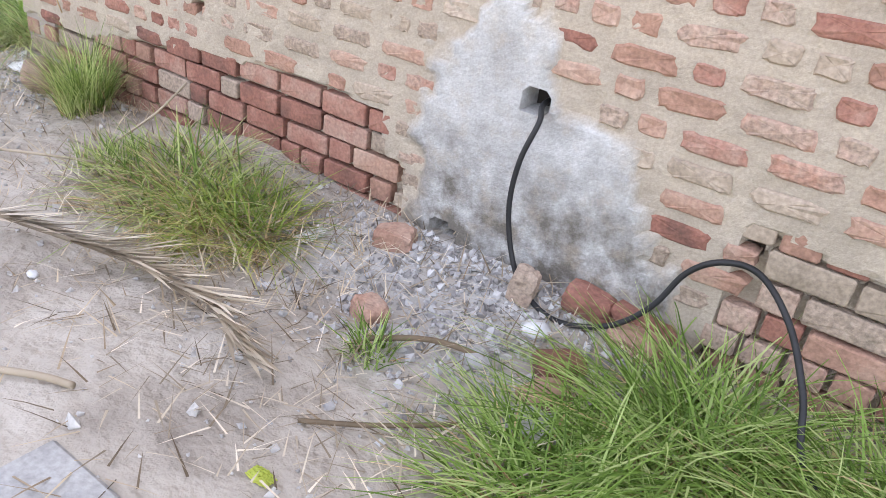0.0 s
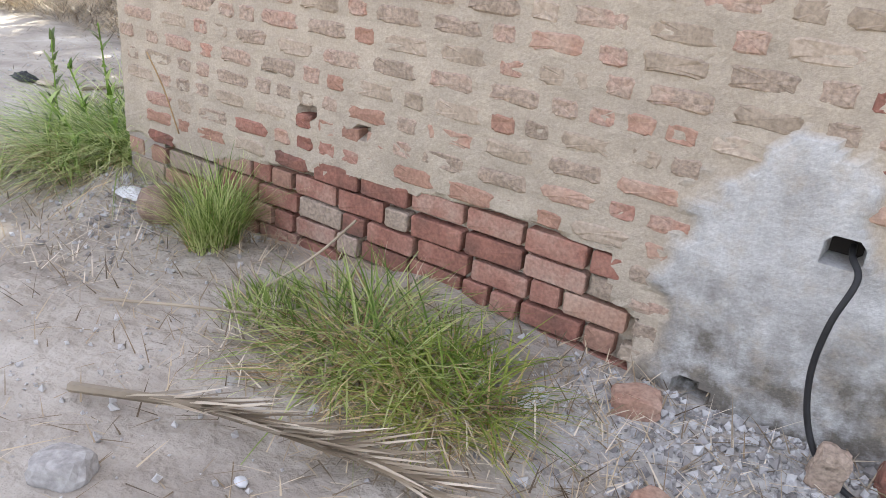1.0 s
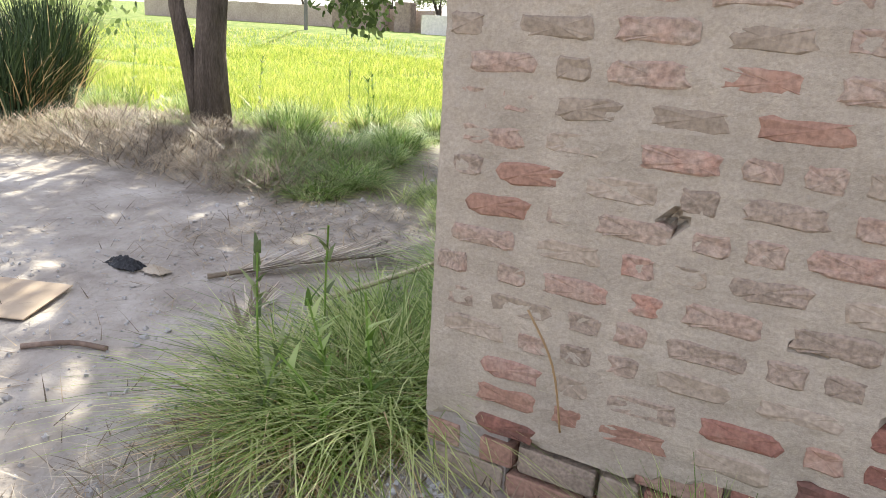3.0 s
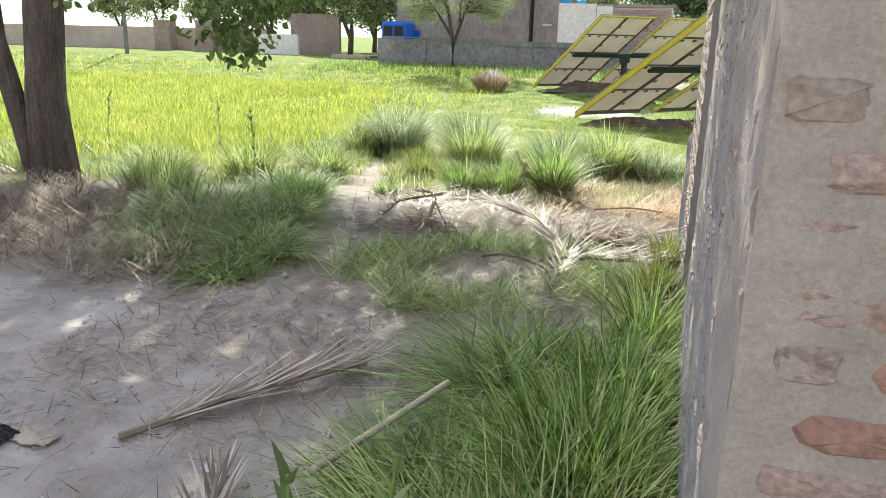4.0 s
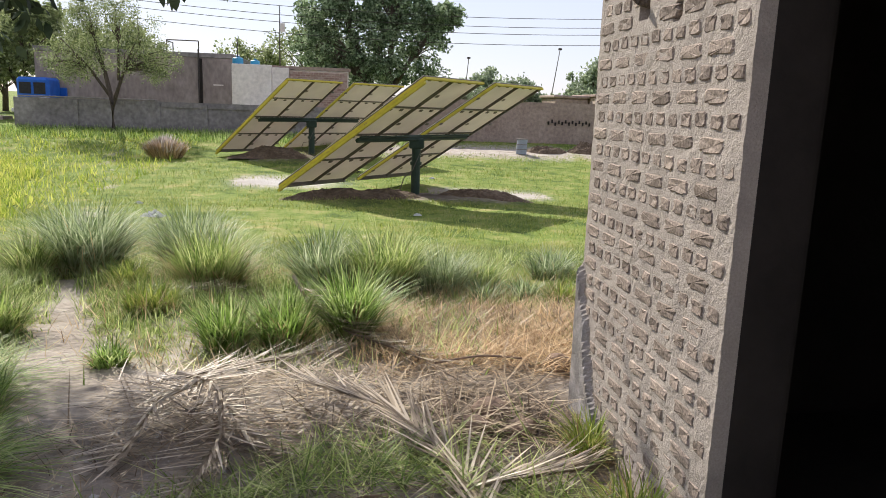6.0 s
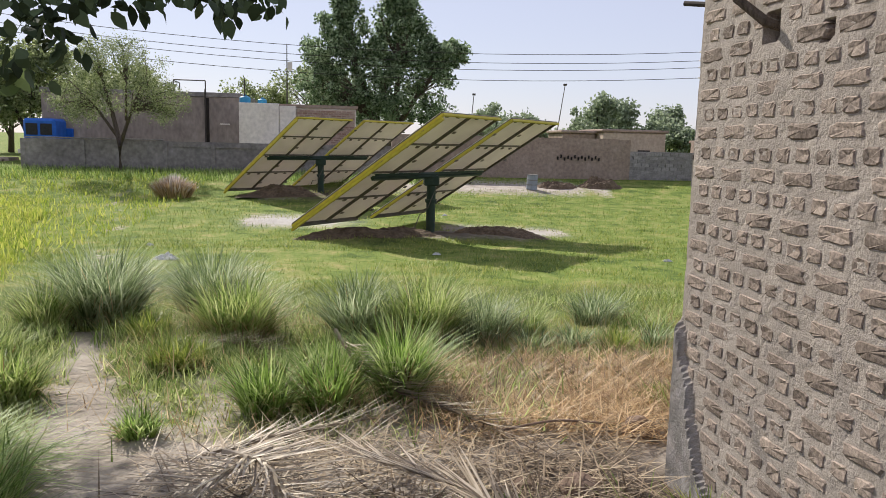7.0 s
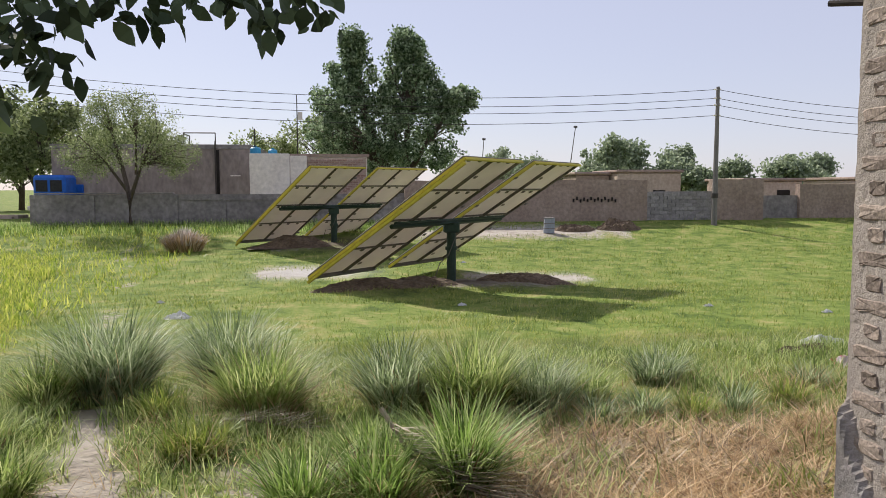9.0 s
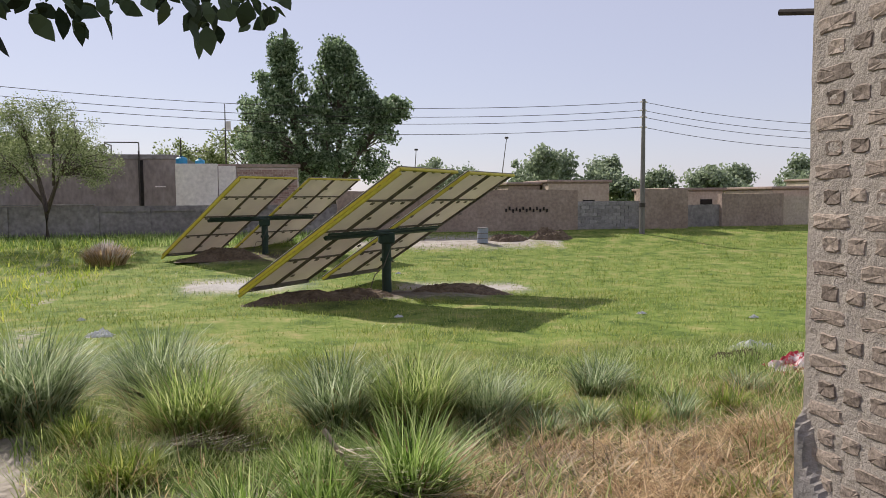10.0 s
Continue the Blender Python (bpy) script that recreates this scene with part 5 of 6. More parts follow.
for k, (x, y, h, w) in enumerate(((-18.5, 45, 6.6, 2.4), (-22.0, 47, 7.2, 2.6), (-26.0, 50, 7.0, 2.8), (-31.0, 52, 7.5, 3.0), (-37.0, 54, 8.0, 3.4), (-15.5, 52, 6.0, 2.2), (-44, 56, 8.0, 3.6), (-28.5, 54, 6.0, 3.2), (-34, 57, 6.5, 3.4), (-40, 58, 6.5, 3.4), (-24, 56, 6.0, 3.2), (-20, 58, 6.0, 3.2), (-50, 58, 7.0, 3.6))):
    tree("village_tree", (x, y), [([(0, 0, -0.2), (0.1, 0, 1.6), (0.2, 0, 3.0), (0.0, 0, h * 0.75)], (0.2, 0.17, 0.12, 0.04)), ([(0, 0, 1.2), (-0.6, 0, 2.6), (-1.0, 0, h * 0.6)], (0.13, 0.1, 0.03))],
         [((0.3, 0, h * 0.66), (w, 1.8, h * 0.26)), ((-0.8, 0, h * 0.55), (w * 0.7, 1.5, h * 0.24)), ((0.9, 0, h * 0.8), (w * 0.5, 1.2, h * 0.16))], 100, 0.75, 7500, 0.22, M_LEAF_PALE, "leafy village tree with several stems", group="village trees", seed=20 + k)
for k, (x, y, h, w) in enumerate(((-3.2, 58, 7.4, 3.6), (-8.5, 60, 6.0, 2.6))):
    tree("acacia_tree", (x, y), [([(0, 0, -0.2), (0.1, 0, 2.0), (0.2, 0, h * 0.8)], (0.2, 0.16, 0.05))], [((0, 0, h * 0.72), (w, 2, h * 0.2)), ((1.5, 0, h * 0.66), (w * 0.7, 1.5, h * 0.2))], 70, 0.8, 5200, 0.22, M_LEAF_PALE, "pale feathery acacia tree behind the houses", group="far trees", seed=40 + k)
rng = random.Random(8)
for k in range(30):
    x = 11 + k * 1.55 + rng.uniform(-0.8, 0.8)
    y = 66 + rng.uniform(-4, 8)
    h = rng.choice((2.6, 3.0, 3.4, 4.0, 5.2)) * rng.uniform(0.9, 1.1)
    w = rng.uniform(1.8, 3.2)
    tree("far_tree", (x, y), [([(0, 0, -0.2), (0.1, 0, 1.2), (0, 0, h * 0.8)], (0.16, 0.12, 0.03))], [((0, 0, h * 0.62), (w, 1.4, h * 0.34)), ((0.5, 0, h * 0.75), (w * 0.6, 1.0, h * 0.24))], 46, 0.75, 2400, 0.34, M_LEAF_HAZED, "distant green tree beyond the mud houses", group="far trees", seed=60 + k)
# reedy thicket left of the yard, in the crop's corner
for k, (x, y, h) in enumerate(((-8.6, 4.2, 2.0), (-9.4, 4.9, 2.2), (-8.0, 3.4, 1.5))):
    r = grass_clump(x, y, 0.7, h, 900, M_LEAF_DARKENED, "tall reed thicket at the yard's far edge", (0.02, 0.3), (0.05, 0.4), 0.02)

# ---------------------------------------------------------------- village side
M_WALLGREY = material("grey_render", [(0.3, (0.17, 0.155, 0.15)), (0.7, (0.30, 0.275, 0.265))], scale=0.9, fine=(6, 0.25), bump=0.4, bump_scale=12, bump_dist=0.03)
M_HOUSE = material("stained_house_render", [(0.25, (0.19, 0.155, 0.14)), (0.55, (0.30, 0.25, 0.225)), (0.8, (0.40, 0.34, 0.30))], scale=0.8, stretch=(1, 1, 0.5), fine=(5, 0.2), bump=0.3, bump_scale=9, bump_dist=0.03)
M_MUD = material("mud_wall", [(0.3, (0.25, 0.185, 0.15)), (0.7, (0.36, 0.28, 0.23))], scale=0.9, fine=(7, 0.2), bump=0.6, bump_scale=8, bump_dist=0.05)
M_MUD_PALE = material("pale_mud_wall", [(0.3, (0.40, 0.315, 0.25)), (0.7, (0.52, 0.43, 0.35))], scale=0.9, fine=(7, 0.15), bump=0.5, bump_scale=8, bump_dist=0.04)
M_PALE = material("pale_render", [(0.3, (0.68, 0.62, 0.57)), (0.7, (0.82, 0.77, 0.71))], scale=1.0, fine=(6, 0.12), bump=0.2)
M_BLOCK = material("grey_block", [(0.3, (0.22, 0.205, 0.20)), (0.7, (0.34, 0.32, 0.31))], scale=2.0, fine=(14, 0.2), per_object=0.3, bump=0.4, bump_scale=30)
M_HUT_BRICK = material("hut_brick", [(0.3, (0.30, 0.19, 0.15)), (0.7, (0.42, 0.31, 0.26))], scale=2.0, fine=(14, 0.2), per_object=0.5, bump=0.3, bump_scale=30)
M_BLUE = material("blue_paint", [(0.3, (0.01, 0.09, 0.42)), (0.7, (0.02, 0.15, 0.60))], scale=3, rough=0.45, bump=0.05)
M_TEAL = material("blue_plastic", [(0.3, (0.03, 0.22, 0.40)), (0.7, (0.05, 0.30, 0.50))], scale=3, rough=0.5, bump=0.05)
M_DARK = material("black_rubber", [(0.3, (0.012, 0.012, 0.013)), (0.7, (0.03, 0.03, 0.032))], scale=8, rough=0.5, bump=0.1)
M_POLE = material("weathered_pole", [(0.3, (0.13, 0.12, 0.115)), (0.7, (0.24, 0.225, 0.21))], scale=3, stretch=(3, 3, 0.4), fine=(20, 0.2), bump=0.3)
M_IRON = material("rusty_iron", [(0.3, (0.05, 0.045, 0.04)), (0.7, (0.10, 0.085, 0.075))], scale=9, rough=0.7, metal=0.4, bump=0.2)


def worn_wall(name, x0, x1, y0, y1, z0, z1, mat, label, sag=0.08, seed=1, step=0.25, category="wall"):
    """A hand-built wall whose crest rises and sinks a little and whose faces bulge."""
    n = max(2, int((x1 - x0) / step))
    bm = bmesh.new()
    rows = []
    for k in range(n + 1):
        x = x0 + (x1 - x0) * k / n
        top = z1 + sag * (noise.noise((x * 0.9, seed, 0)) + 0.4 * noise.noise((x * 3, seed, 4)))
        off = 0.02 * noise.noise((x * 1.5, seed, 9))
        rows.append([bm.verts.new(p) for p in ((x, y0 + off, z0), (x, y0 + off * 2, (z0 + top) / 2), (x, y0 + off + 0.02, top), (x, y1 - 0.02, top - 0.02), (x, y1, z0))])
    for a, b in zip(rows, rows[1:]):
        for k in range(4):
            bm.faces.new((a[k], b[k], b[k + 1], a[k + 1]))
    bm.faces.new(rows[0])
    bm.faces.new(rows[-1][::-1])
    bmesh.ops.recalc_face_normals(bm, faces=bm.faces)
    return tagged(part(name, bm, mat), label, category, kind="structure")


fence = worn_wall("boundary_wall", -14.9, 0.6, 35.2, 35.45, -0.3, 1.42, M_WALLGREY, "low grey rendered boundary wall with shallow panels", 0.03)
for x in (-12.6, -9.2, -7.2, -5.2, -3.2, -1.2):
    box("pilaster", x - 0.09, x + 0.09, 35.14, 35.198, -0.3, 1.36, M_WALLGREY, fence)
for a, b in ((-9.1, -7.3), (-7.1, -5.3), (-5.1, -3.3), (-3.1, -1.3)):
    box("panel_border", a, b, 35.165, 35.198, 1.18, 1.26, M_WALLGREY, fence)
worn_wall("side_wall", -15.1, -14.9, 35.2, 39.5, -0.3, 1.42, M_WALLGREY, "return of the grey boundary wall", 0.02, 2)
tagged(box("coping", -14.9, -9.3, 35.17, 35.48, 1.44, 1.50, M_WALLGREY, bevel=0.01), "thin coping on the boundary wall", "coping", kind="structure")
worn_wall("mud_wall", 0.6, 11.8, 35.0, 35.4, -0.3, 2.0, M_MUD, "brown mud wall with a pierced band", 0.07, 3)
mud = bpy.data.objects["mud_wall"]
rng = random.Random(2)
for k in range(13):
    x = 8.25 + k * 0.165
    z = 0.98 + 0.09 * (k % 2) + rng.uniform(-0.02, 0.02)
    # Near-black block on the wall face stands for the slot's shade.
    box("vent_hole", x, x + 0.07, 34.94, 34.99, z, z + 0.15, M_NEAR_BLACK, mud, "near-black block standing for a shaded slot")
block = worn_wall("block_wall", 11.8, 15.0, 35.12, 35.35, -0.3, 1.46, M_BLOCK, "grey concrete block wall", 0.02, 4)
for r in range(9):
    for k in range(8):
        x0 = 11.82 + k * 0.40 + (0.2 if r % 2 else 0)
        if x0 + 0.38 < 15.0:
            box("block", x0, x0 + 0.385, 35.085, 35.13, -0.1 + r * 0.17, 0.055 + r * 0.17, M_BLOCK, block)
worn_wall("mud_wall_tall", 15.0, 17.45, 34.9, 35.5, -0.3, 2.02, M_MUD, "tall brown mud wall end", 0.05, 5)
worn_wall("brick_wall_low", 17.45, 19.6, 35.6, 35.9, -0.3, 1.25, M_WALLGREY, "low grey brick garden wall", 0.03, 6)
worn_wall("mud_wall_long", 19.6, 23.1, 35.4, 35.8, -0.3, 1.78, M_MUD, "long grey-brown mud wall", 0.05, 7)
worn_wall("mud_wall_far", 23.1, 34.0, 36.0, 36.4, -0.3, 1.62, M_MUD_PALE, "pale mud wall with a small dark opening", 0.05, 8)
worn_wall("mud_wall_edge", 34.0, 60.0, 37.0, 37.4, -0.3, 1.7, M_MUD, "brown mud wall at the village edge", 0.08, 9, 0.6)


def mud_house(x0, x1, y0, y1, z1, label, mat):
    root = empty("mud_house", ((x0 + x1) / 2, y0, 0.2), label, "house", "mud houses")
    o = Vector(root.location)
    body = box("wall", x0 - o.x, x1 - o.x, 0, y1 - y0, -0.5, z1 - o.z, mat, root, bevel=0.05)
    box("roof", x0 - o.x - 0.12, x1 - o.x + 0.12, -0.12, y1 - y0 + 0.1, z1 - o.z + 0.004, z1 - o.z + 0.16, M_MUD, root, "flat mud roof", bevel=0.04)
    # Near-black panel on the solid wall stands for the doorway's shade.
    box("door_opening", 0.2, 0.9, -0.03, 0.0 - 0.003, -0.4, 1.3, M_NEAR_BLACK, root, "near-black panel standing for a shaded doorway")
    return root


mud_house(12.6, 16.2, 41, 45, 2.45, "low pale mud house behind the walls", M_MUD_PALE)
mud_house(10.6, 12.5, 42, 45, 2.35, "low brown mud house behind the walls", M_MUD)
mud_house(18.2, 21.4, 38, 42, 1.95, "low pale mud house with a flat roof", M_MUD_PALE)
mud_house(24.0, 29.0, 37.5, 42, 2.0, "pale mud house at the village edge", M_MUD_PALE)
mud_house(32.0, 38.0, 42, 47, 2.6, "pale mud house at the village edge", M_MUD_PALE)


def rendered_house():
    root = empty("rendered_house", (-11.5, 42, 0.2), "long stained render house with flat parapet roof", "house")
    box("wall", -5.2, 4.6, 0, 8, -0.5, 3.5, M_HOUSE, root)
    box("parapet", -5.25, 4.65, -0.05, 8.05, 3.504, 3.74, M_WALLGREY, root, "darker parapet band", bevel=0.02)
    box("pipe_chase", 2.80, 3.02, -0.06, -0.004, -0.3, 3.45, M_NEAR_BLACK, root, "dark stained downpipe chase")
    rod("downpipe", (2.85, -0.10, -0.3), (2.85, -0.10, 3.9), 0.04, M_IRON, root, "rusty downpipe")
    box("lamp_arm", 3.6, 4.1, -0.25, -0.20, 2.1, 2.16, M_PALE, root, "white lamp arm")
    bm = bmesh.new()
    for a, b in (((1.2, 0.3, 3.74), (1.2, 0.3, 4.35)), ((2.8, 0.3, 3.74), (2.8, 0.3, 4.35)), ((1.2, 0.3, 4.35), (2.8, 0.3, 4.35)), ((1.2, 1.8, 3.74), (1.2, 1.8, 4.3)), ((1.2, 0.3, 4.3), (1.2, 1.8, 4.3))):
        rod_bm(bm, a, b, 0.03, seg=6)
    part("roof_rail", bm, M_IRON, root, "thin iron roof rail")


def brick_hut():
    root = empty("brick_hut", (-4.0, 38, 0.2), "pale hut with a brick side and white corner", "house")
    box("wall", -2.40, 3.05, 0.4, 4.0, -0.5, 2.95, M_PALE, root)
    box("corner_block", -2.45, -0.60, 0, 0.398, -0.5, 3.10, M_PALE, root, "whitewashed corner block", bevel=0.02)
    box("pier", -0.58, 0.20, 0.05, 0.396, -0.5, 3.0, M_PALE, root, "whitewashed pier", bevel=0.02)
    box("parapet", -0.60, 3.15, 0.30, 4.05, 2.954, 3.10, M_MUD, root, "brown roof edge")
    face = box("brick_face", 0.22, 3.0, 0.33, 0.396, -0.3, 2.9, M_MUD_PALE, root, "mortar of the brick side")
    rng = random.Random(3)
    for r in range(22):
        for k in range(11):
            x = 0.25 + k * 0.25 + (0.12 if r % 2 else 0)
            if x + 0.22 < 3.0:
                box("brick", x, x + 0.22, 0.305, 0.335, 0.55 + r * 0.105, 0.63 + r * 0.105, M_HUT_BRICK, face)
    rod("mast", (-0.25, 0.6, 3.0), (-0.25, 0.6, 5.9), 0.035, M_IRON, root, "thin flag mast", r2=0.02)
    rod("aerial", (-2.25, 0.6, 3.0), (-2.25, 0.6, 4.3), 0.025, M_IRON, root, "thin roof aerial")
    bm = bmesh.new()
    box_bm(bm, -0.22, 0.0, 0.59, 0.61, 4.7, 5.1)
    part("flag", bm, M_PALE, root, "small grey flag")


def water_tank(x, y, z, r, h, mat, label):
    root = empty("water_tank", (x, y, z), label, "water tank")
    bm = bmesh.new()
    prof = [(r * 0.96, 0), (r, 0.06), (r, h * 0.3), (r * 0.97, h * 0.33), (r, h * 0.36), (r, h * 0.62), (r * 0.97, h * 0.65), (r, h * 0.68), (r, h * 0.85), (r * 0.7, h * 0.96), (r * 0.3, h)]
    rings = [[bm.verts.new((q * math.cos(a), q * math.sin(a), zz)) for a in (2 * math.pi * k / 16 for k in range(16))] for q, zz in prof]
    for A, B in zip(rings, rings[1:]):
        for k in range(16):
            bm.faces.new((A[k], A[(k + 1) % 16], B[(k + 1) % 16], B[k]))
    bm.faces.new(rings[-1])
    bm.faces.new(rings[0][::-1])
    part("tank_body", bm, mat, root)
    part("lid", rod_bm(bmesh.new(), (0, 0, h), (0, 0, h + 0.06), r * 0.32, seg=14), mat, root)
    return root


rendered_house()
brick_hut()
water_tank(-6.25, 38.75, 3.14, 0.26, 0.5, M_TEAL, "small blue plastic tank on the hut roof")
water_tank(-5.45, 38.85, 3.14, 0.22, 0.4, M_TEAL, "small blue plastic tank on the hut roof")


def blue_truck():
    root = empty("blue_truck", (-16.2, 40.2, 0.2), "blue truck parked behind the grey wall", "truck")
    part("cab", box_bm(bmesh.new(), -0.75, 0.75, 0, 1.6, 0.55, 2.15, bevel=0.12), M_BLUE, root, "bright blue cab")
    for a, b in ((-0.6, -0.06), (0.06, 0.6)):
        part("window", box_bm(bmesh.new(), a, b, -0.02, -0.004, 1.35, 1.9, bevel=0.004), M_DARK, root, "dark windscreen pane")
    part("bumper", box_bm(bmesh.new(), -0.98, 0.98, -0.12, -0.004, 0.45, 0.65, bevel=0.02), M_PALE, root, "pale bumper")
    part("cargo_bed", box_bm(bmesh.new(), -1.0, 1.0, 1.7, 4.6, 0.75, 1.7, bevel=0.03), M_BLUE, root, "blue cargo bed")
    for x in (-0.85, 0.85):
        for y in (0.7, 3.6):
            w = part("wheel", rod_bm(bmesh.new(), (x - 0.12, y, 0.36), (x + 0.12, y, 0.36), 0.38, seg=18), M_DARK, root, "black tyre")
            part("rim", rod_bm(bmesh.new(), (x - 0.13, y, 0.36), (x + 0.13, y, 0.36), 0.19, seg=14), M_POLE, w)


blue_truck()
steps = tagged(box("steps", -21.0, -18.4, 42.0, 43.2, -0.1, 0.36, M_MUD_PALE), "pale concrete steps up to the village street", "steps", kind="structure")
for k in range(3):
    box("step", -20.8, -18.6, 41.7 - 0.3 * k, 41.996 - 0.3 * k, -0.1, 0.28 - 0.1 * k, M_MUD_PALE, steps)
worn_wall("low_white_wall", -27.6, -24.4, 44.0, 44.3, -0.2, 1.5, M_PALE, "low pale wall by the village street", 0.02, 11)
worn_wall("brown_wall_behind", -26.5, -22.8, 47.0, 47.3, -0.2, 2.9, M_MUD, "brown wall behind the pale one", 0.03, 12)
worn_wall("far_left_wall", -60, -28.5, 47.0, 47.4, -0.2, 1.8, M_MUD_PALE, "pale wall along the far village street", 0.08, 13, 0.6)
for k, x in enumerate((-36.0, -32.5, -30.2)):
    tagged(box("brick_pillar", x - 0.7, x + 0.7, 45.5, 46.3, -0.1, 2.3, M_MUD, bevel=0.05), "stout brown brick pillar by the street", "pillar", "street pillars")


def power_pole():
    root = empty("power_pole", (14.3, 33.5, gz(14.3, 33.5)), "tall grey steel power pole beside the mud wall", "power pole")
    h = 6.05 - root.location.z
    part("shaft", rod_bm(bmesh.new(), (0, 0, -0.3), (0.03, 0, h), 0.13, 0.075, 10), M_POLE, root)
    for z in (0.12, 0.5, 0.8, 1.25):
        part("insulator", rod_bm(bmesh.new(), (-0.16, -0.02, h - z), (0.16, -0.02, h - z), 0.035, seg=8), M_PALE, root, "pale insulator")
    part("band", rod_bm(bmesh.new(), (0, 0, 1.2), (0, 0, 1.4), 0.15, seg=10), M_IRON, root, "iron band")


def wires():
    for k, z in enumerate((0.12, 0.5, 0.8, 1.25)):
        for far, rise, name in (((-32.0, 37.0), 3.2, "power_line"), ((34.0, 30.5), -0.3, "power_line")):
            a = Vector((14.3, 33.5, 6.05 - z))
            b = Vector((far[0], far[1], 6.05 - z * 1.0 + rise))
            pts = []
            for i in range(25):
                t = i / 24
                p = a.lerp(b, t)
                p.z -= 4 * t * (1 - t) * (1.6 if far[0] < 0 else 0.9)
                pts.append(p)
            tagged(part(name, tube_bm(bmesh.new(), pts, 0.012, 5), M_IRON), "thin sagging overhead power line", "power line", "power lines")
    for x, y, name in ((-32.0, 37.0, "power_pole"), (34.0, 30.5, "power_pole")):
        root = empty(name, (x, y, gz(x, y)), "grey steel power pole carrying the lines", "power pole")
        part("shaft", rod_bm(bmesh.new(), (0, 0, -0.3), (0, 0, 9.1 - root.location.z if x < 0 else 6.0), 0.13, 0.08, 10), M_POLE, root)


power_pole()
wires()
for x, y, h, lean in ((6.9, 52, 4.6, 0.35), (12.3, 50, 5.3, 0.7)):
    r = empty("bamboo_mast", (x, y, 0.3), "thin leaning bamboo mast above the houses", "mast", "bamboo masts")
    part("cane", rod_bm(bmesh.new(), (0, 0, 0), (lean, 0, h), 0.045, 0.025, 6), M_POLE, r)
    part("top_box", box_bm(bmesh.new(), lean - 0.1, lean + 0.1, -0.1, 0.1, h - 0.02, h + 0.1), M_IRON, r, "small dark box")

# field things
M_FLUFF = leaf_material("seed_fluff", (0.42, 0.35, 0.30), (0.66, 0.58, 0.52), (0.85, 0.78, 0.72), 0.3)


def stook(x, y):
    root = empty("stalk_heap", (x, y, gz(x, y)), "rounded heap of dry bundled stalks on grass", "straw heap")
    n = 1100
    a, q = rs.uniform(0, 6.283, n), rs.rand(n)
    P = np.stack([0.55 * np.sqrt(q) * np.cos(a), 0.45 * np.sqrt(q) * np.sin(a), 0 * q], 1)
    blades("straw", P, rs.uniform(0.45, 0.80, n), np.full(n, 0.035), a + rs.normal(0, 0.4, n), 0.60 * np.sqrt(q) * rs.uniform(0.7, 1.1, n), rs.uniform(0.0, 0.10, n), M_STRAW, 2, root)
    n = 420
    a, q = rs.uniform(0, 6.283, n), rs.rand(n)
    P = np.stack([0.62 * np.sqrt(q) * np.cos(a), 0.5 * np.sqrt(q) * np.sin(a), 0.50 * (1 - 0.6 * q)], 1)
    blades("seed_fluff", P, rs.uniform(0.22, 0.46, n), np.full(n, 0.06), a, 0.75 * np.sqrt(q), rs.uniform(0, 0.2, n), M_FLUFF, 2, root)["label"] = "pale fluffy seed heads"


stook(-7.5, 28.7)
drum = empty("drum", (6.3, 31.9, gz(6.3, 31.9)), "grey-blue metal drum standing on bare earth", "drum")
part("drum_body", rod_bm(bmesh.new(), (0, 0, 0), (0.03, 0, 0.62), 0.23, 0.22, 18), material("drum_paint", [(0.3, (0.22, 0.25, 0.29)), (0.7, (0.34, 0.37, 0.41))], scale=4, rough=0.6, bump=0.1), drum)
for z in (0.2, 0.4, 0.62):
    part("hoop", rod_bm(bmesh.new(), (0.01, 0, z - 0.015), (0.01, 0, z + 0.015), 0.24, seg=18), M_POLE, drum)


def heap(name, x, y, rx, ry, h, mat, label, seed, category="soil heap"):
    """Loose dug earth: a low lumpy mound whose rim runs out below the turf."""
    n = 44
    verts, faces = [], []
    for j in range(n):
        for i in range(n):
            u, v = (i / (n - 1) * 2 - 1) * 1.6, (j / (n - 1) * 2 - 1) * 1.6
            lump = noise.noise((u * 1.6 + seed * 9, v * 1.6, seed)) + 0.6 * abs(noise.noise((u * 4, v * 4, seed + 3))) + 0.9 * abs(noise.noise((u * 9, v * 9, seed + 7)))
            r2 = u * u + v * v
            z = 0.62 * h * math.exp(-r2 * r2 * 0.8) * (1 + 0.9 * lump) - 0.02 - 0.10 * min(2.0, r2)
            verts.append((u * rx, v * ry, z))
    for j in range(n - 1):
        for i in range(n - 1):
            a = j * n + i
            faces.append((a, a + 1, a + n + 1, a + n))
    ob = obj(name, verts, faces, mat)
    ob.location = (x, y, gz(x, y))
    return tagged(ob, label, category, "soil heaps")


M_SOIL = material("dug_soil", [(0.3, (0.085, 0.058, 0.036)), (0.7, (0.19, 0.14, 0.095))], scale=3, fine=(14, 0.3), bump=1.0, bump_scale=9, bump_dist=0.06)
heap("earth_mound", -1.15, 19.15, 1.25, 0.55, 0.15, M_SOIL, "dug soil heap below a solar array", 1)
heap("earth_mound", -0.2, 19.5, 0.9, 0.5, 0.13, M_SOIL, "dug soil heap below a solar array", 6)
heap("earth_mound", 2.3, 20.0, 1.05, 0.55, 0.15, M_SOIL, "dug soil heap below a solar array", 2)
heap("earth_mound", -3.75, 28.95, 1.0, 0.5, 0.24, M_SOIL, "dug soil heap below the farther array", 3)
heap("earth_mound", 3.35, 10.0, 0.45, 0.22, 0.14, M_SOIL, "dark heap of dead brush in the field", 8)
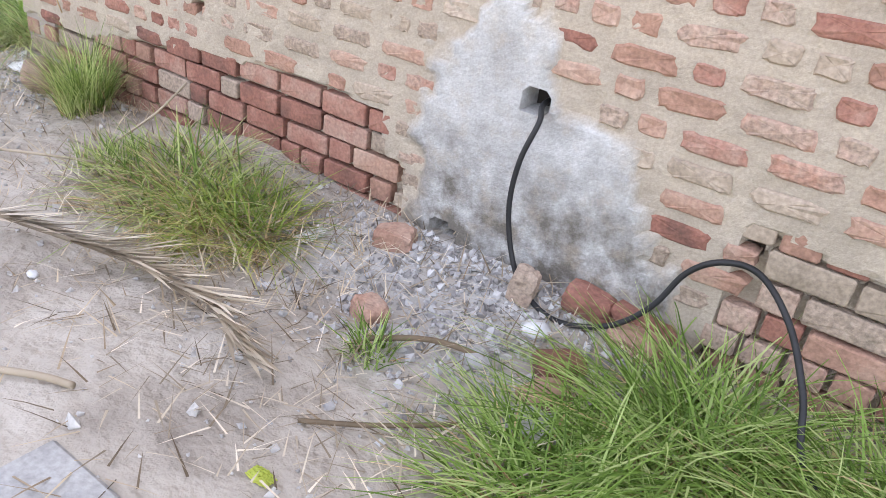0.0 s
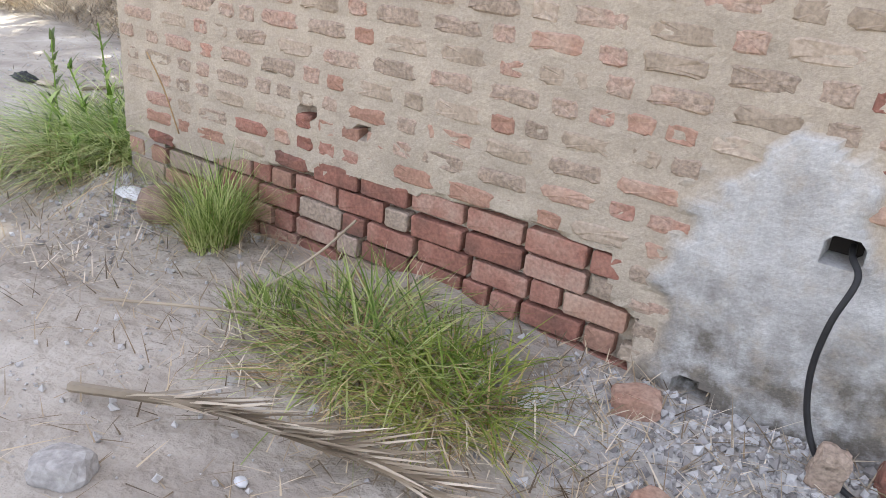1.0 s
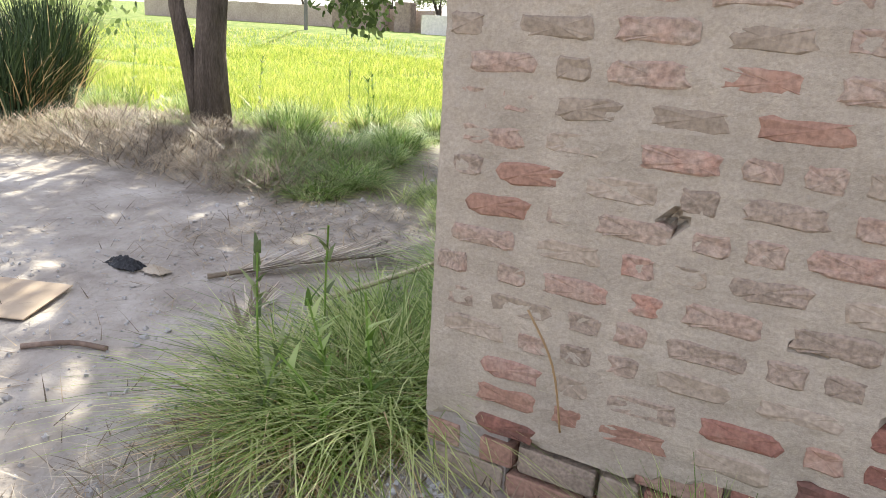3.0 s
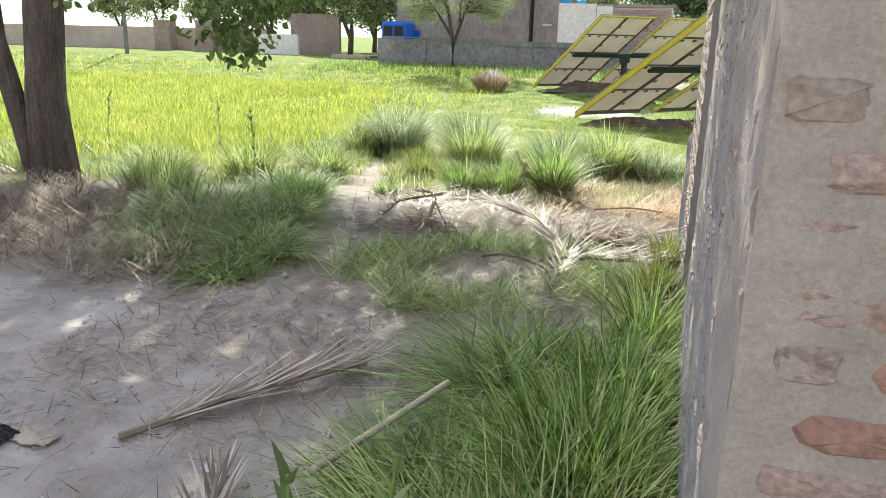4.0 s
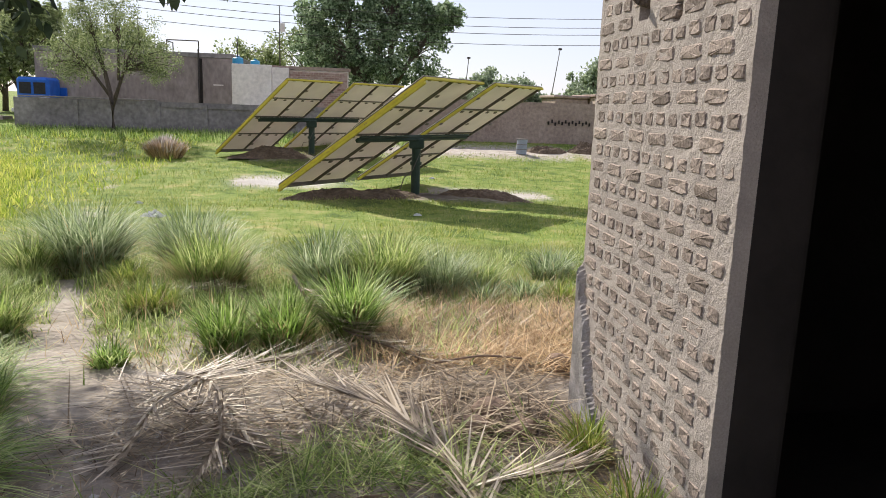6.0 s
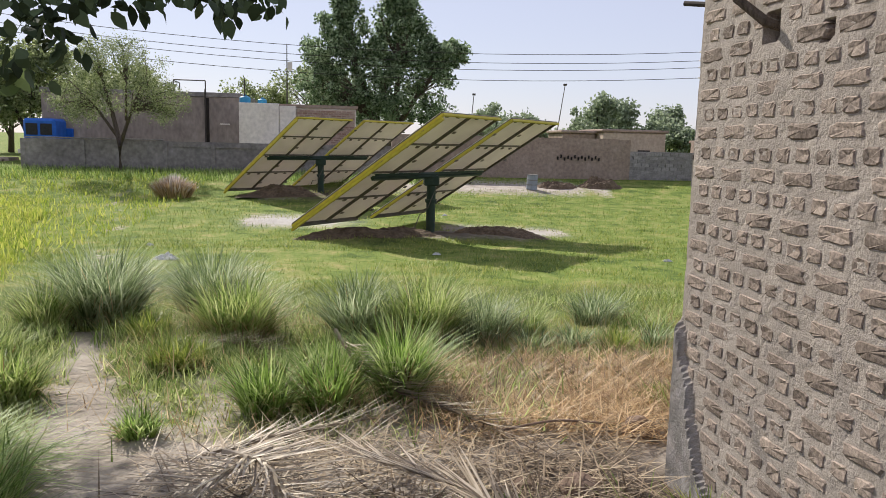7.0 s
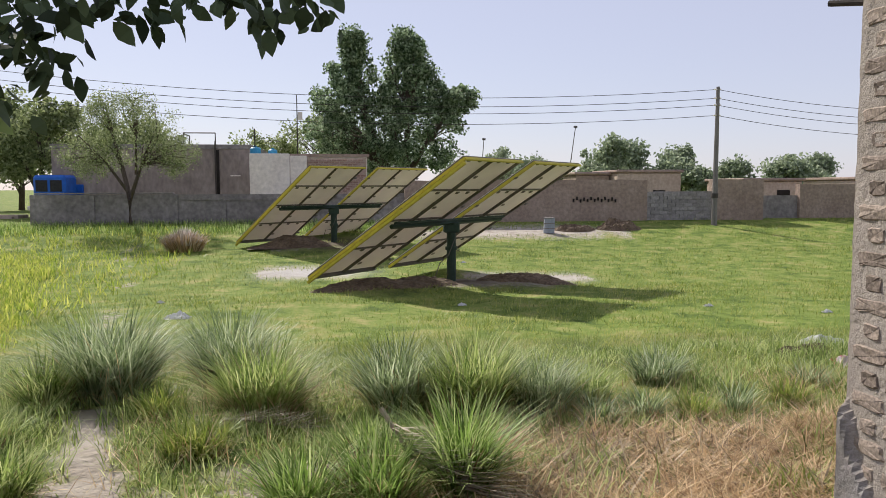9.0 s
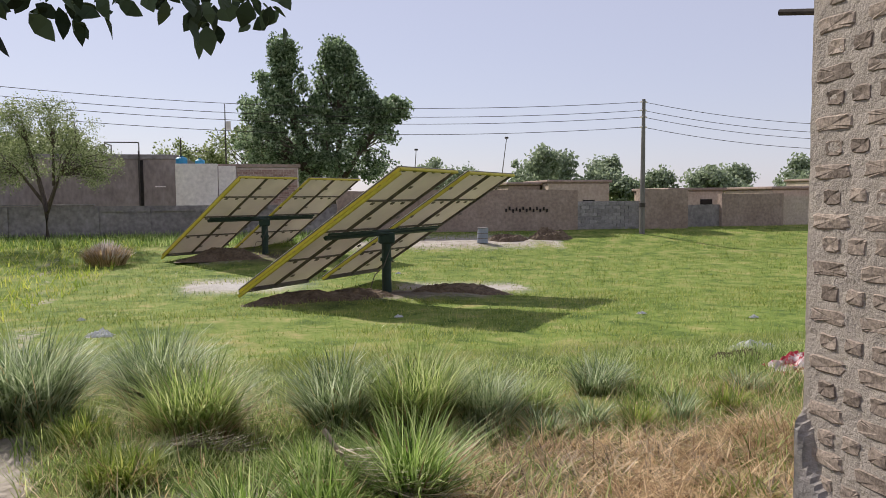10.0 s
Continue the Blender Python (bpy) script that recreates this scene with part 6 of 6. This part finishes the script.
heap("earth_mound", 7.6, 32.6, 0.9, 0.5, 0.30, M_SOIL, "loose earth heap before the mud wall", 4)
heap("earth_mound", 9.6, 32.8, 1.0, 0.5, 0.42, M_SOIL, "loose earth heap before the mud wall", 5)

# ---------------------------------------------------------------- small things
M_WHITE = material("white_plastic", [(0.3, (0.50, 0.50, 0.50)), (0.7, (0.68, 0.68, 0.67))], scale=9, rough=0.5, bump=0.2, bump_scale=30)
M_STONE = material("pale_stone", [(0.3, (0.34, 0.32, 0.30)), (0.7, (0.55, 0.53, 0.50))], scale=9, fine=(60, 0.2), per_object=0.4, bump=0.7, bump_scale=30)
M_LIME = material("grey_white_rubble", [(0.25, (0.25, 0.235, 0.225)), (0.75, (0.52, 0.51, 0.50))], scale=8, per_island=0.8, bump=0.5, bump_scale=40)
M_CABLE = M_DARK
M_CARD = material("brown_card", [(0.3, (0.38, 0.29, 0.20)), (0.7, (0.50, 0.40, 0.29))], scale=4, bump=0.2)
M_RED = material("red_printed_plastic", [(0.44, (0.45, 0.03, 0.05)), (0.52, (0.62, 0.55, 0.55))], scale=7, rough=0.5, bump=0.2)
M_EARTH = material("brown_clod", [(0.3, (0.16, 0.11, 0.08)), (0.7, (0.29, 0.21, 0.16))], scale=6, fine=(40, 0.25), bump=0.8, bump_scale=25)


def stone(name, x, y, r, mat, label, seed, flat=0.7, category="stone", group="", square=0.0, turn=0.0, lift=0.35):
    """A broken lump; square pulls it towards a brick's box shape."""
    bm = bmesh.new()
    bmesh.ops.create_icosphere(bm, subdivisions=3, radius=1)
    for v in bm.verts:
        p = v.co.copy()
        if square:
            q = p / max(abs(p.x), abs(p.y), abs(p.z))
            p = p.lerp(q, square)
        p *= 1 + 0.22 * noise.noise(v.co * 1.8 + Vector((seed, 0, 0))) * (1 - 0.6 * square) + 0.06 * noise.noise(v.co * 6 + Vector((seed, 5, 0)))
        v.co = Vector((p.x * r[0], p.y * r[1], p.z * r[2]))
    ob = part(name, bm, mat, smooth=not square)
    ob.matrix_world = pose(x, y, gz(x, y) + r[2] * lift, 6 * math.sin(seed * 3), 8 * math.cos(seed * 5), turn)
    return tagged(ob, label, category, group)


stone("round_clod", 0.52, -0.22, (0.10, 0.09, 0.085), M_EARTH, "round brown clay lump by the wall", 1, lift=0.9, category="clay lump")
stone("stone", 1.60, -1.30, (0.075, 0.06, 0.05), M_STONE, "pale squarish stone on the mud yard", 2, square=0.5, turn=20)
stone("broken_brick", 2.62, -0.13, (0.075, 0.05, 0.04), M_BRICK_WARM, "orange broken brick at the rubble's edge", 3, category="brick", group="loose bricks", square=0.85, turn=20)
stone("broken_brick", 2.81, -0.47, (0.06, 0.045, 0.04), M_BRICK_WARM, "pinkish brick fragment on the mud", 4, category="brick", group="loose bricks", square=0.8, turn=-20)
stone("broken_brick", 3.14, -0.13, (0.042, 0.035, 0.065), M_BRICK_DUSTY, "upright dusty half brick below the cable", 5, category="brick", group="loose bricks", square=0.85, turn=10, lift=0.8)
stone("broken_brick", 3.38, -0.30, (0.075, 0.05, 0.045), M_BRICK, "dark red broken brick in the rubble", 6, category="brick", group="loose bricks", square=0.85, turn=40)
stone("broken_brick", 3.52, -0.10, (0.09, 0.05, 0.045), M_BRICK_WARM, "orange brick lying under the cable", 7, category="brick", group="loose bricks", square=0.85, turn=-8)
stone("broken_brick", 3.40, -0.42, (0.07, 0.05, 0.035), M_BRICK_WARM, "orange brick fragment near the grass", 8, category="brick", group="loose bricks", square=0.8, turn=60)
stone("broken_brick", 3.33, -0.05, (0.08, 0.05, 0.05), M_BRICK, "red brick stump at the wall's foot", 9, category="brick", group="loose bricks", square=0.8, turn=5)
stone("broken_brick", 3.50, -0.03, (0.10, 0.05, 0.055), M_BRICK, "worn red brick at the wall's foot", 10, category="brick", group="loose bricks", square=0.8, turn=-4)
stone("cement_lump", 3.44, -0.56, (0.09, 0.06, 0.05), M_CEMENT, "grey cement lump beside green grass", 11, square=0.6, turn=15)
stone("cement_lump", 3.24, -0.20, (0.05, 0.04, 0.03), M_WHITE, "white lime lump below the cable", 12)
stone("cement_lump", 3.17, -0.42, (0.05, 0.045, 0.03), M_CEMENT, "small grey cement lump in rubble", 13)
stone("pebble", 1.94, -1.04, (0.02, 0.016, 0.012), M_WHITE, "small white pebble on the mud", 14)
stone("clod", -0.48, 4.62, (0.12, 0.10, 0.07), M_EARTH, "brown clod by the pier's foot", 15, category="clay lump", group="clods")
stone("clod", -0.62, 4.45, (0.10, 0.08, 0.06), M_EARTH, "brown clod by the pier's foot", 16, category="clay lump", group="clods")
stone("clod", -0.38, 4.40, (0.09, 0.08, 0.05), M_EARTH, "brown clod by the pier's foot", 17, category="clay lump", group="clods")
stone("clod", -0.75, 4.72, (0.08, 0.07, 0.05), M_EARTH, "brown clod among dry stalks", 18, category="clay lump", group="clods")
stone("clod", 0.10, 5.35, (0.10, 0.08, 0.08), M_EARTH, "reddish clod in the hay", 19, category="clay lump", group="clods")
tagged(box("cement_slab", 2.66, 2.92, -1.60, -1.37, -0.06, gz(2.79, -1.48) + 0.012, M_CEMENT, bevel=0.012), "flat grey cement slab set in the mud", "slab")


def rubble():
    """Ash, lime crumbs and brick chips below the cement patch and by the clay lump."""
    vs, fs = [], []
    r = random.Random(12)
    for k in range(2600):
        if k < 2000:
            x, y = r.gauss(3.02, 0.33), -abs(r.gauss(0.05, 0.30)) - 0.03
        else:
            x, y = r.gauss(0.35, 0.25), -abs(r.gauss(0.05, 0.25)) - 0.05
        s = min(0.022, 0.0045 * math.exp(abs(r.gauss(0, 0.8))))
        c = Vector((x, y, gz(x, y) + s * 0.3))
        v0 = len(vs)
        R = Euler((r.uniform(0, 6), r.uniform(0, 6), r.uniform(0, 6))).to_matrix()
        for p in ((1, 0, 0), (-1, 0.2, 0), (0, 1, 0.1), (0.1, -1, 0), (0, 0.1, 0.8), (0.1, 0, -0.8)):
            vs.append((c + R @ (Vector(p) * s * r.uniform(0.7, 1.2)))[:])
        fs += [[v0 + i for i in f] for f in ((0, 2, 4), (2, 1, 4), (1, 3, 4), (3, 0, 4), (2, 0, 5), (1, 2, 5), (3, 1, 5), (0, 3, 5))]
    tagged(obj("rubble", vs, fs, M_LIME), "grey-white lime crumbs and ash at the wall's foot", "rubble", kind="stuff")


def clod_scatter():
    """Crumbs of dried mud strewn over the yard."""
    vs, fs = [], []
    r = random.Random(14)
    for k in range(6000):
        x, y = r.uniform(-3.6, 3.6), r.uniform(-2.6, 4.6)
        if x > -0.05 and y > -0.02:
            continue
        s = min(0.03, 0.005 * math.exp(abs(r.gauss(0, 0.7))))
        c = Vector((x, y, gz(x, y) + s * 0.2))
        v0 = len(vs)
        R = Euler((r.uniform(0, 6), r.uniform(0, 6), r.uniform(0, 6))).to_matrix()
        for p in ((1, 0, 0), (-1, 0.2, 0), (0, 1, 0.1), (0.1, -1, 0), (0, 0.1, 0.7), (0.1, 0, -0.7)):
            vs.append((c + R @ (Vector(p) * s * r.uniform(0.7, 1.2)))[:])
        fs += [[v0 + i for i in f] for f in ((0, 2, 4), (2, 1, 4), (1, 3, 4), (3, 0, 4), (2, 0, 5), (1, 2, 5), (3, 1, 5), (0, 3, 5))]
    tagged(obj("mud_crumbs", vs, fs, M_STONE), "dried mud crumbs strewn over the yard", "soil", kind="stuff")


rubble()
clod_scatter()


def smooth_path(pts, n=8):
    pts = [Vector(p) for p in pts]
    out = []
    for i in range(len(pts) - 1):
        p0, p1, p2, p3 = pts[max(i - 1, 0)], pts[i], pts[i + 1], pts[min(i + 2, len(pts) - 1)]
        for k in range(n):
            t = k / n
            out.append(0.5 * ((2 * p1) + (p2 - p0) * t + (2 * p0 - 5 * p1 + 4 * p2 - p3) * t * t + (3 * p1 - p0 - 3 * p2 + p3) * t ** 3))
    return out + [pts[-1]]


cable = [(3.02, 0.16, 0.66), (3.03, 0.0, 0.655), (3.06, -0.07, 0.62), (3.035, -0.10, 0.50), (3.03, -0.11, 0.36), (3.06, -0.11, 0.22), (3.12, -0.12, 0.12), (3.22, -0.14, 0.07), (3.32, -0.14, 0.07), (3.44, -0.12, 0.12), (3.53, -0.10, 0.22), (3.59, -0.09, 0.35), (3.67, -0.09, 0.42), (3.77, -0.10, 0.43), (3.88, -0.16, 0.36), (3.97, -0.24, 0.24), (4.05, -0.34, 0.10), (4.3, -0.5, 0.03)]
tagged(part("cable", tube_bm(bmesh.new(), smooth_path(cable), 0.0088, 10), M_CABLE, smooth=True), "black rubber cable looping out of a wall hole", "cable")


def crumpled(name, x, y, rx, ry, h, mat, label, seed, category="plastic bag", turn=0):
    n = 22
    verts, faces = [], []
    for j in range(n):
        for i in range(n):
            u, v = i / (n - 1) * 2 - 1, j / (n - 1) * 2 - 1
            edge = 1 - 0.25 * abs(noise.noise((u * 2, v * 2, seed)))
            px, py = u * rx * edge, v * ry * edge * (1 - 0.3 * abs(u))
            z = h * max(0, (1 - u * u) * (1 - v * v)) * (0.6 + 0.6 * noise.noise((u * 3, v * 3, seed + 2))) + 0.35 * h * abs(noise.noise((u * 7, v * 7, seed + 5)))
            verts.append((px, py, z))
    for j in range(n - 1):
        for i in range(n - 1):
            a = j * n + i
            faces.append((a, a + 1, a + n + 1, a + n))
    ob = obj(name, verts, faces, mat)
    so = ob.modifiers.new("thick", "SOLIDIFY")
    so.thickness = 0.003
    ob.matrix_world = pose(x, y, gz(x, y) + 0.006, 0, 0, turn)
    return tagged(ob, label, category)


crumpled("plastic_bag", -0.12, -0.76, 0.13, 0.11, 0.07, M_WHITE, "crumpled white plastic bag on the mud", 1)
crumpled("plastic_bag", -4.72, 15.0, 0.22, 0.16, 0.13, M_WHITE, "crumpled white plastic bag on the grass", 2)
crumpled("wrapper", 0.25, 0 - 0.16, 0.10, 0.06, 0.04, M_WHITE, "pale crumpled wrapper by the wall", 3, "wrapper")
crumpled("red_sack", 3.55, 9.15, 0.40, 0.30, 0.22, M_RED, "red and white printed plastic sack in grass", 4, "sack")
crumpled("grey_sheet", 3.95, 10.6, 0.34, 0.16, 0.14, M_WHITE, "crumpled grey-white plastic sheet in the field", 6, "plastic sheet")
crumpled("paper_scrap", -1.50, 0.91, 0.06, 0.035, 0.02, M_WHITE, "small pale paper scrap on mud", 7, "paper")
crumpled("dry_leaf", -2.25, 0.85, 0.10, 0.06, 0.03, M_FROND, "large curled dry leaf on mud", 8, "leaf")
crumpled("dark_rag", -2.42, 0.80, 0.13, 0.07, 0.06, M_DARK, "dark crumpled rag on the yard", 9, "rag")
crumpled("yellow_leaf", 3.07, -1.13, 0.035, 0.025, 0.012, M_CROP, "small yellow leaf on the mud", 10, "leaf")
crumpled("hanging_wrapper", 2.36, -0.26, 0.035, 0.09, 0.03, M_WHITE, "grey crumpled wrapper on dry grass", 11, "wrapper")
for x, y in ((-2.2, 20.5), (-5.6, 17.5), (0.3, 16.2), (4.6, 14.8), (6.3, 13.9), (-3.2, 12.2), (1.6, 24.5)):
    crumpled("litter_scrap", x, y, 0.09, 0.06, 0.06, M_WHITE, "small white litter scrap in the grass", x, "litter")["group"] = "litter scraps"
card = box("cardboard", -0.26, 0.26, -0.2, 0.2, 0, 0.006, M_CARD)
card.matrix_world = pose(-2.5, 0.15, gz(-2.5, 0.15) + 0.03, 3, 2, 25)
tagged(card, "flat brown cardboard sheet on the yard", "cardboard")


def stick(pts, r, mat, label, name="stick"):
    pts = [(x, y, gz(x, y) + z) for x, y, z in pts]
    bm = tube_bm(bmesh.new(), smooth_path(pts, 5), r, 7)
    return tagged(part(name, bm, mat, smooth=True), label, "stick", "sticks")


M_CANE = material("pale_cane", [(0.3, (0.36, 0.30, 0.20)), (0.7, (0.55, 0.48, 0.34))], scale=10, rough=0.6, bump=0.2)
stick([(-1.12, 0.84, 0.10), (-0.98, 1.15, 0.15), (-0.84, 1.45, 0.20)], 0.014, M_CANE, "pale cane lying on green grass", "cane")
stick([(2.25, -1.40, 0.015), (2.45, -1.30, 0.02), (2.55, -1.26, 0.015)], 0.010, M_FROND, "grey dry stick on the mud")
stick([(2.9, -0.60, 0.02), (3.05, -0.48, 0.04), (3.2, -0.42, 0.03)], 0.009, M_DRY, "brown stick among rubble")
stick([(3.0, -0.95, 0.02), (3.15, -0.85, 0.03), (3.3, -0.68, 0.03)], 0.007, M_DRY, "thin curved stick near the grass")
stick([(-0.42, -0.92, 0.015), (-0.36, -0.78, 0.02), (-0.30, -0.66, 0.015)], 0.011, M_EARTH, "short brown stick on the yard")
stick([(-1.9, -0.1, 0.012), (-1.75, 0.02, 0.02), (-1.62, 0.1, 0.012)], 0.012, M_EARTH, "short brown stick on the yard")
stick([(-0.16, 5.27, 0.10), (-0.42, 5.30, 0.12), (-0.72, 5.27, 0.08)], 0.007, M_EARTH, "thin brown branch across the straw")
stick([(0.9, -0.75, 0.02), (1.15, -0.62, 0.05), (1.4, -0.50, 0.05)], 0.006, M_FROND, "split pale palm stem in dry grass")
stick([(1.30, -0.35, 0.06), (1.45, -0.25, 0.16), (1.56, -0.18, 0.28)], 0.005, M_FROND, "pale stalk leaning at the wall")
stick([(0.15, -1.5, 0.012), (0.45, -1.25, 0.015), (0.65, -1.02, 0.02)], 0.006, M_EARTH, "thin long twig on the mud")
stick([(-0.75, 3.3, 0.02), (-0.85, 3.55, 0.03), (-1.15, 3.75, 0.03), (-1.3, 3.72, 0.02)], 0.008, M_SOIL, "curved dark twig on cut grass")
# iron bar ends built into the pier
tagged(rod("iron_bar", (0.10, END - 0.05, 2.29), (-0.02, END + 0.16, 2.33), 0.012, M_IRON), "dark iron bar sticking out of the corner", "bar")
tagged(part("wooden_peg", tube_bm(bmesh.new(), [(0.14, 4.14, 2.10), (-0.02, 4.15, 2.14), (-0.10, 4.24, 2.24)], [0.02, 0.02, 0.017], 8), M_BARK), "wooden peg stuck in a wall hole", "peg")


def weed(x, y, h, leaves, label, seed):
    """A broad-leaved weed: stem, and leaves in whorls."""
    r = random.Random(seed)
    root = empty("weed", (x, y, gz(x, y)), label, "weed", "weeds")
    pts = [(0, 0, -0.02), (r.uniform(-0.03, 0.03), r.uniform(-0.03, 0.03), h * 0.5), (r.uniform(-0.08, 0.08), r.uniform(-0.08, 0.08), h)]
    part("stem", tube_bm(bmesh.new(), smooth_path(pts, 4), 0.004, 5), M_SHADE_GRASS, root)
    n = leaves
    t = rs.uniform(0.25, 1.0, n)
    P = np.stack([np.interp(t, (0, 0.5, 1), [p[k] for p in pts]) for k in range(3)], 1)
    blades("leaves", P, rs.uniform(0.05, 0.11, n), np.full(n, 0.026), rs.uniform(0, 6.28, n), rs.uniform(0.4, 0.9, n), rs.uniform(0.1, 0.4, n), M_LEAF_PALE if seed % 2 else M_SHADE_GRASS, 3, root)


for k, (x, y, h) in enumerate(((-0.45, 0.05, 0.62), (-0.62, 0.30, 0.80), (-0.35, -0.10, 0.50), (-0.75, 0.10, 0.70), (-0.28, 0.15, 0.66), (-0.58, -0.08, 0.45), (-0.55, 0.95, 0.22), (-0.42, 0.80, 0.24), (-4.2, 5.6, 0.9), (-5.0, 6.2, 1.0), (-3.9, 5.1, 0.8), (-6.0, 5.6, 1.0), (-7.0, 5.6, 1.1), (-8.2, 5.4, 1.2), (-7.6, 5.9, 1.1))):
    weed(x, y, h * 0.85, 15, "upright broad-leaved green weed", k)
stick([(0.42, -0.03, 0.28), (0.40, -0.08, 0.48), (0.33, -0.10, 0.62)], 0.003, M_STRAW, "dry grass stem rooted in the wall", "stick")
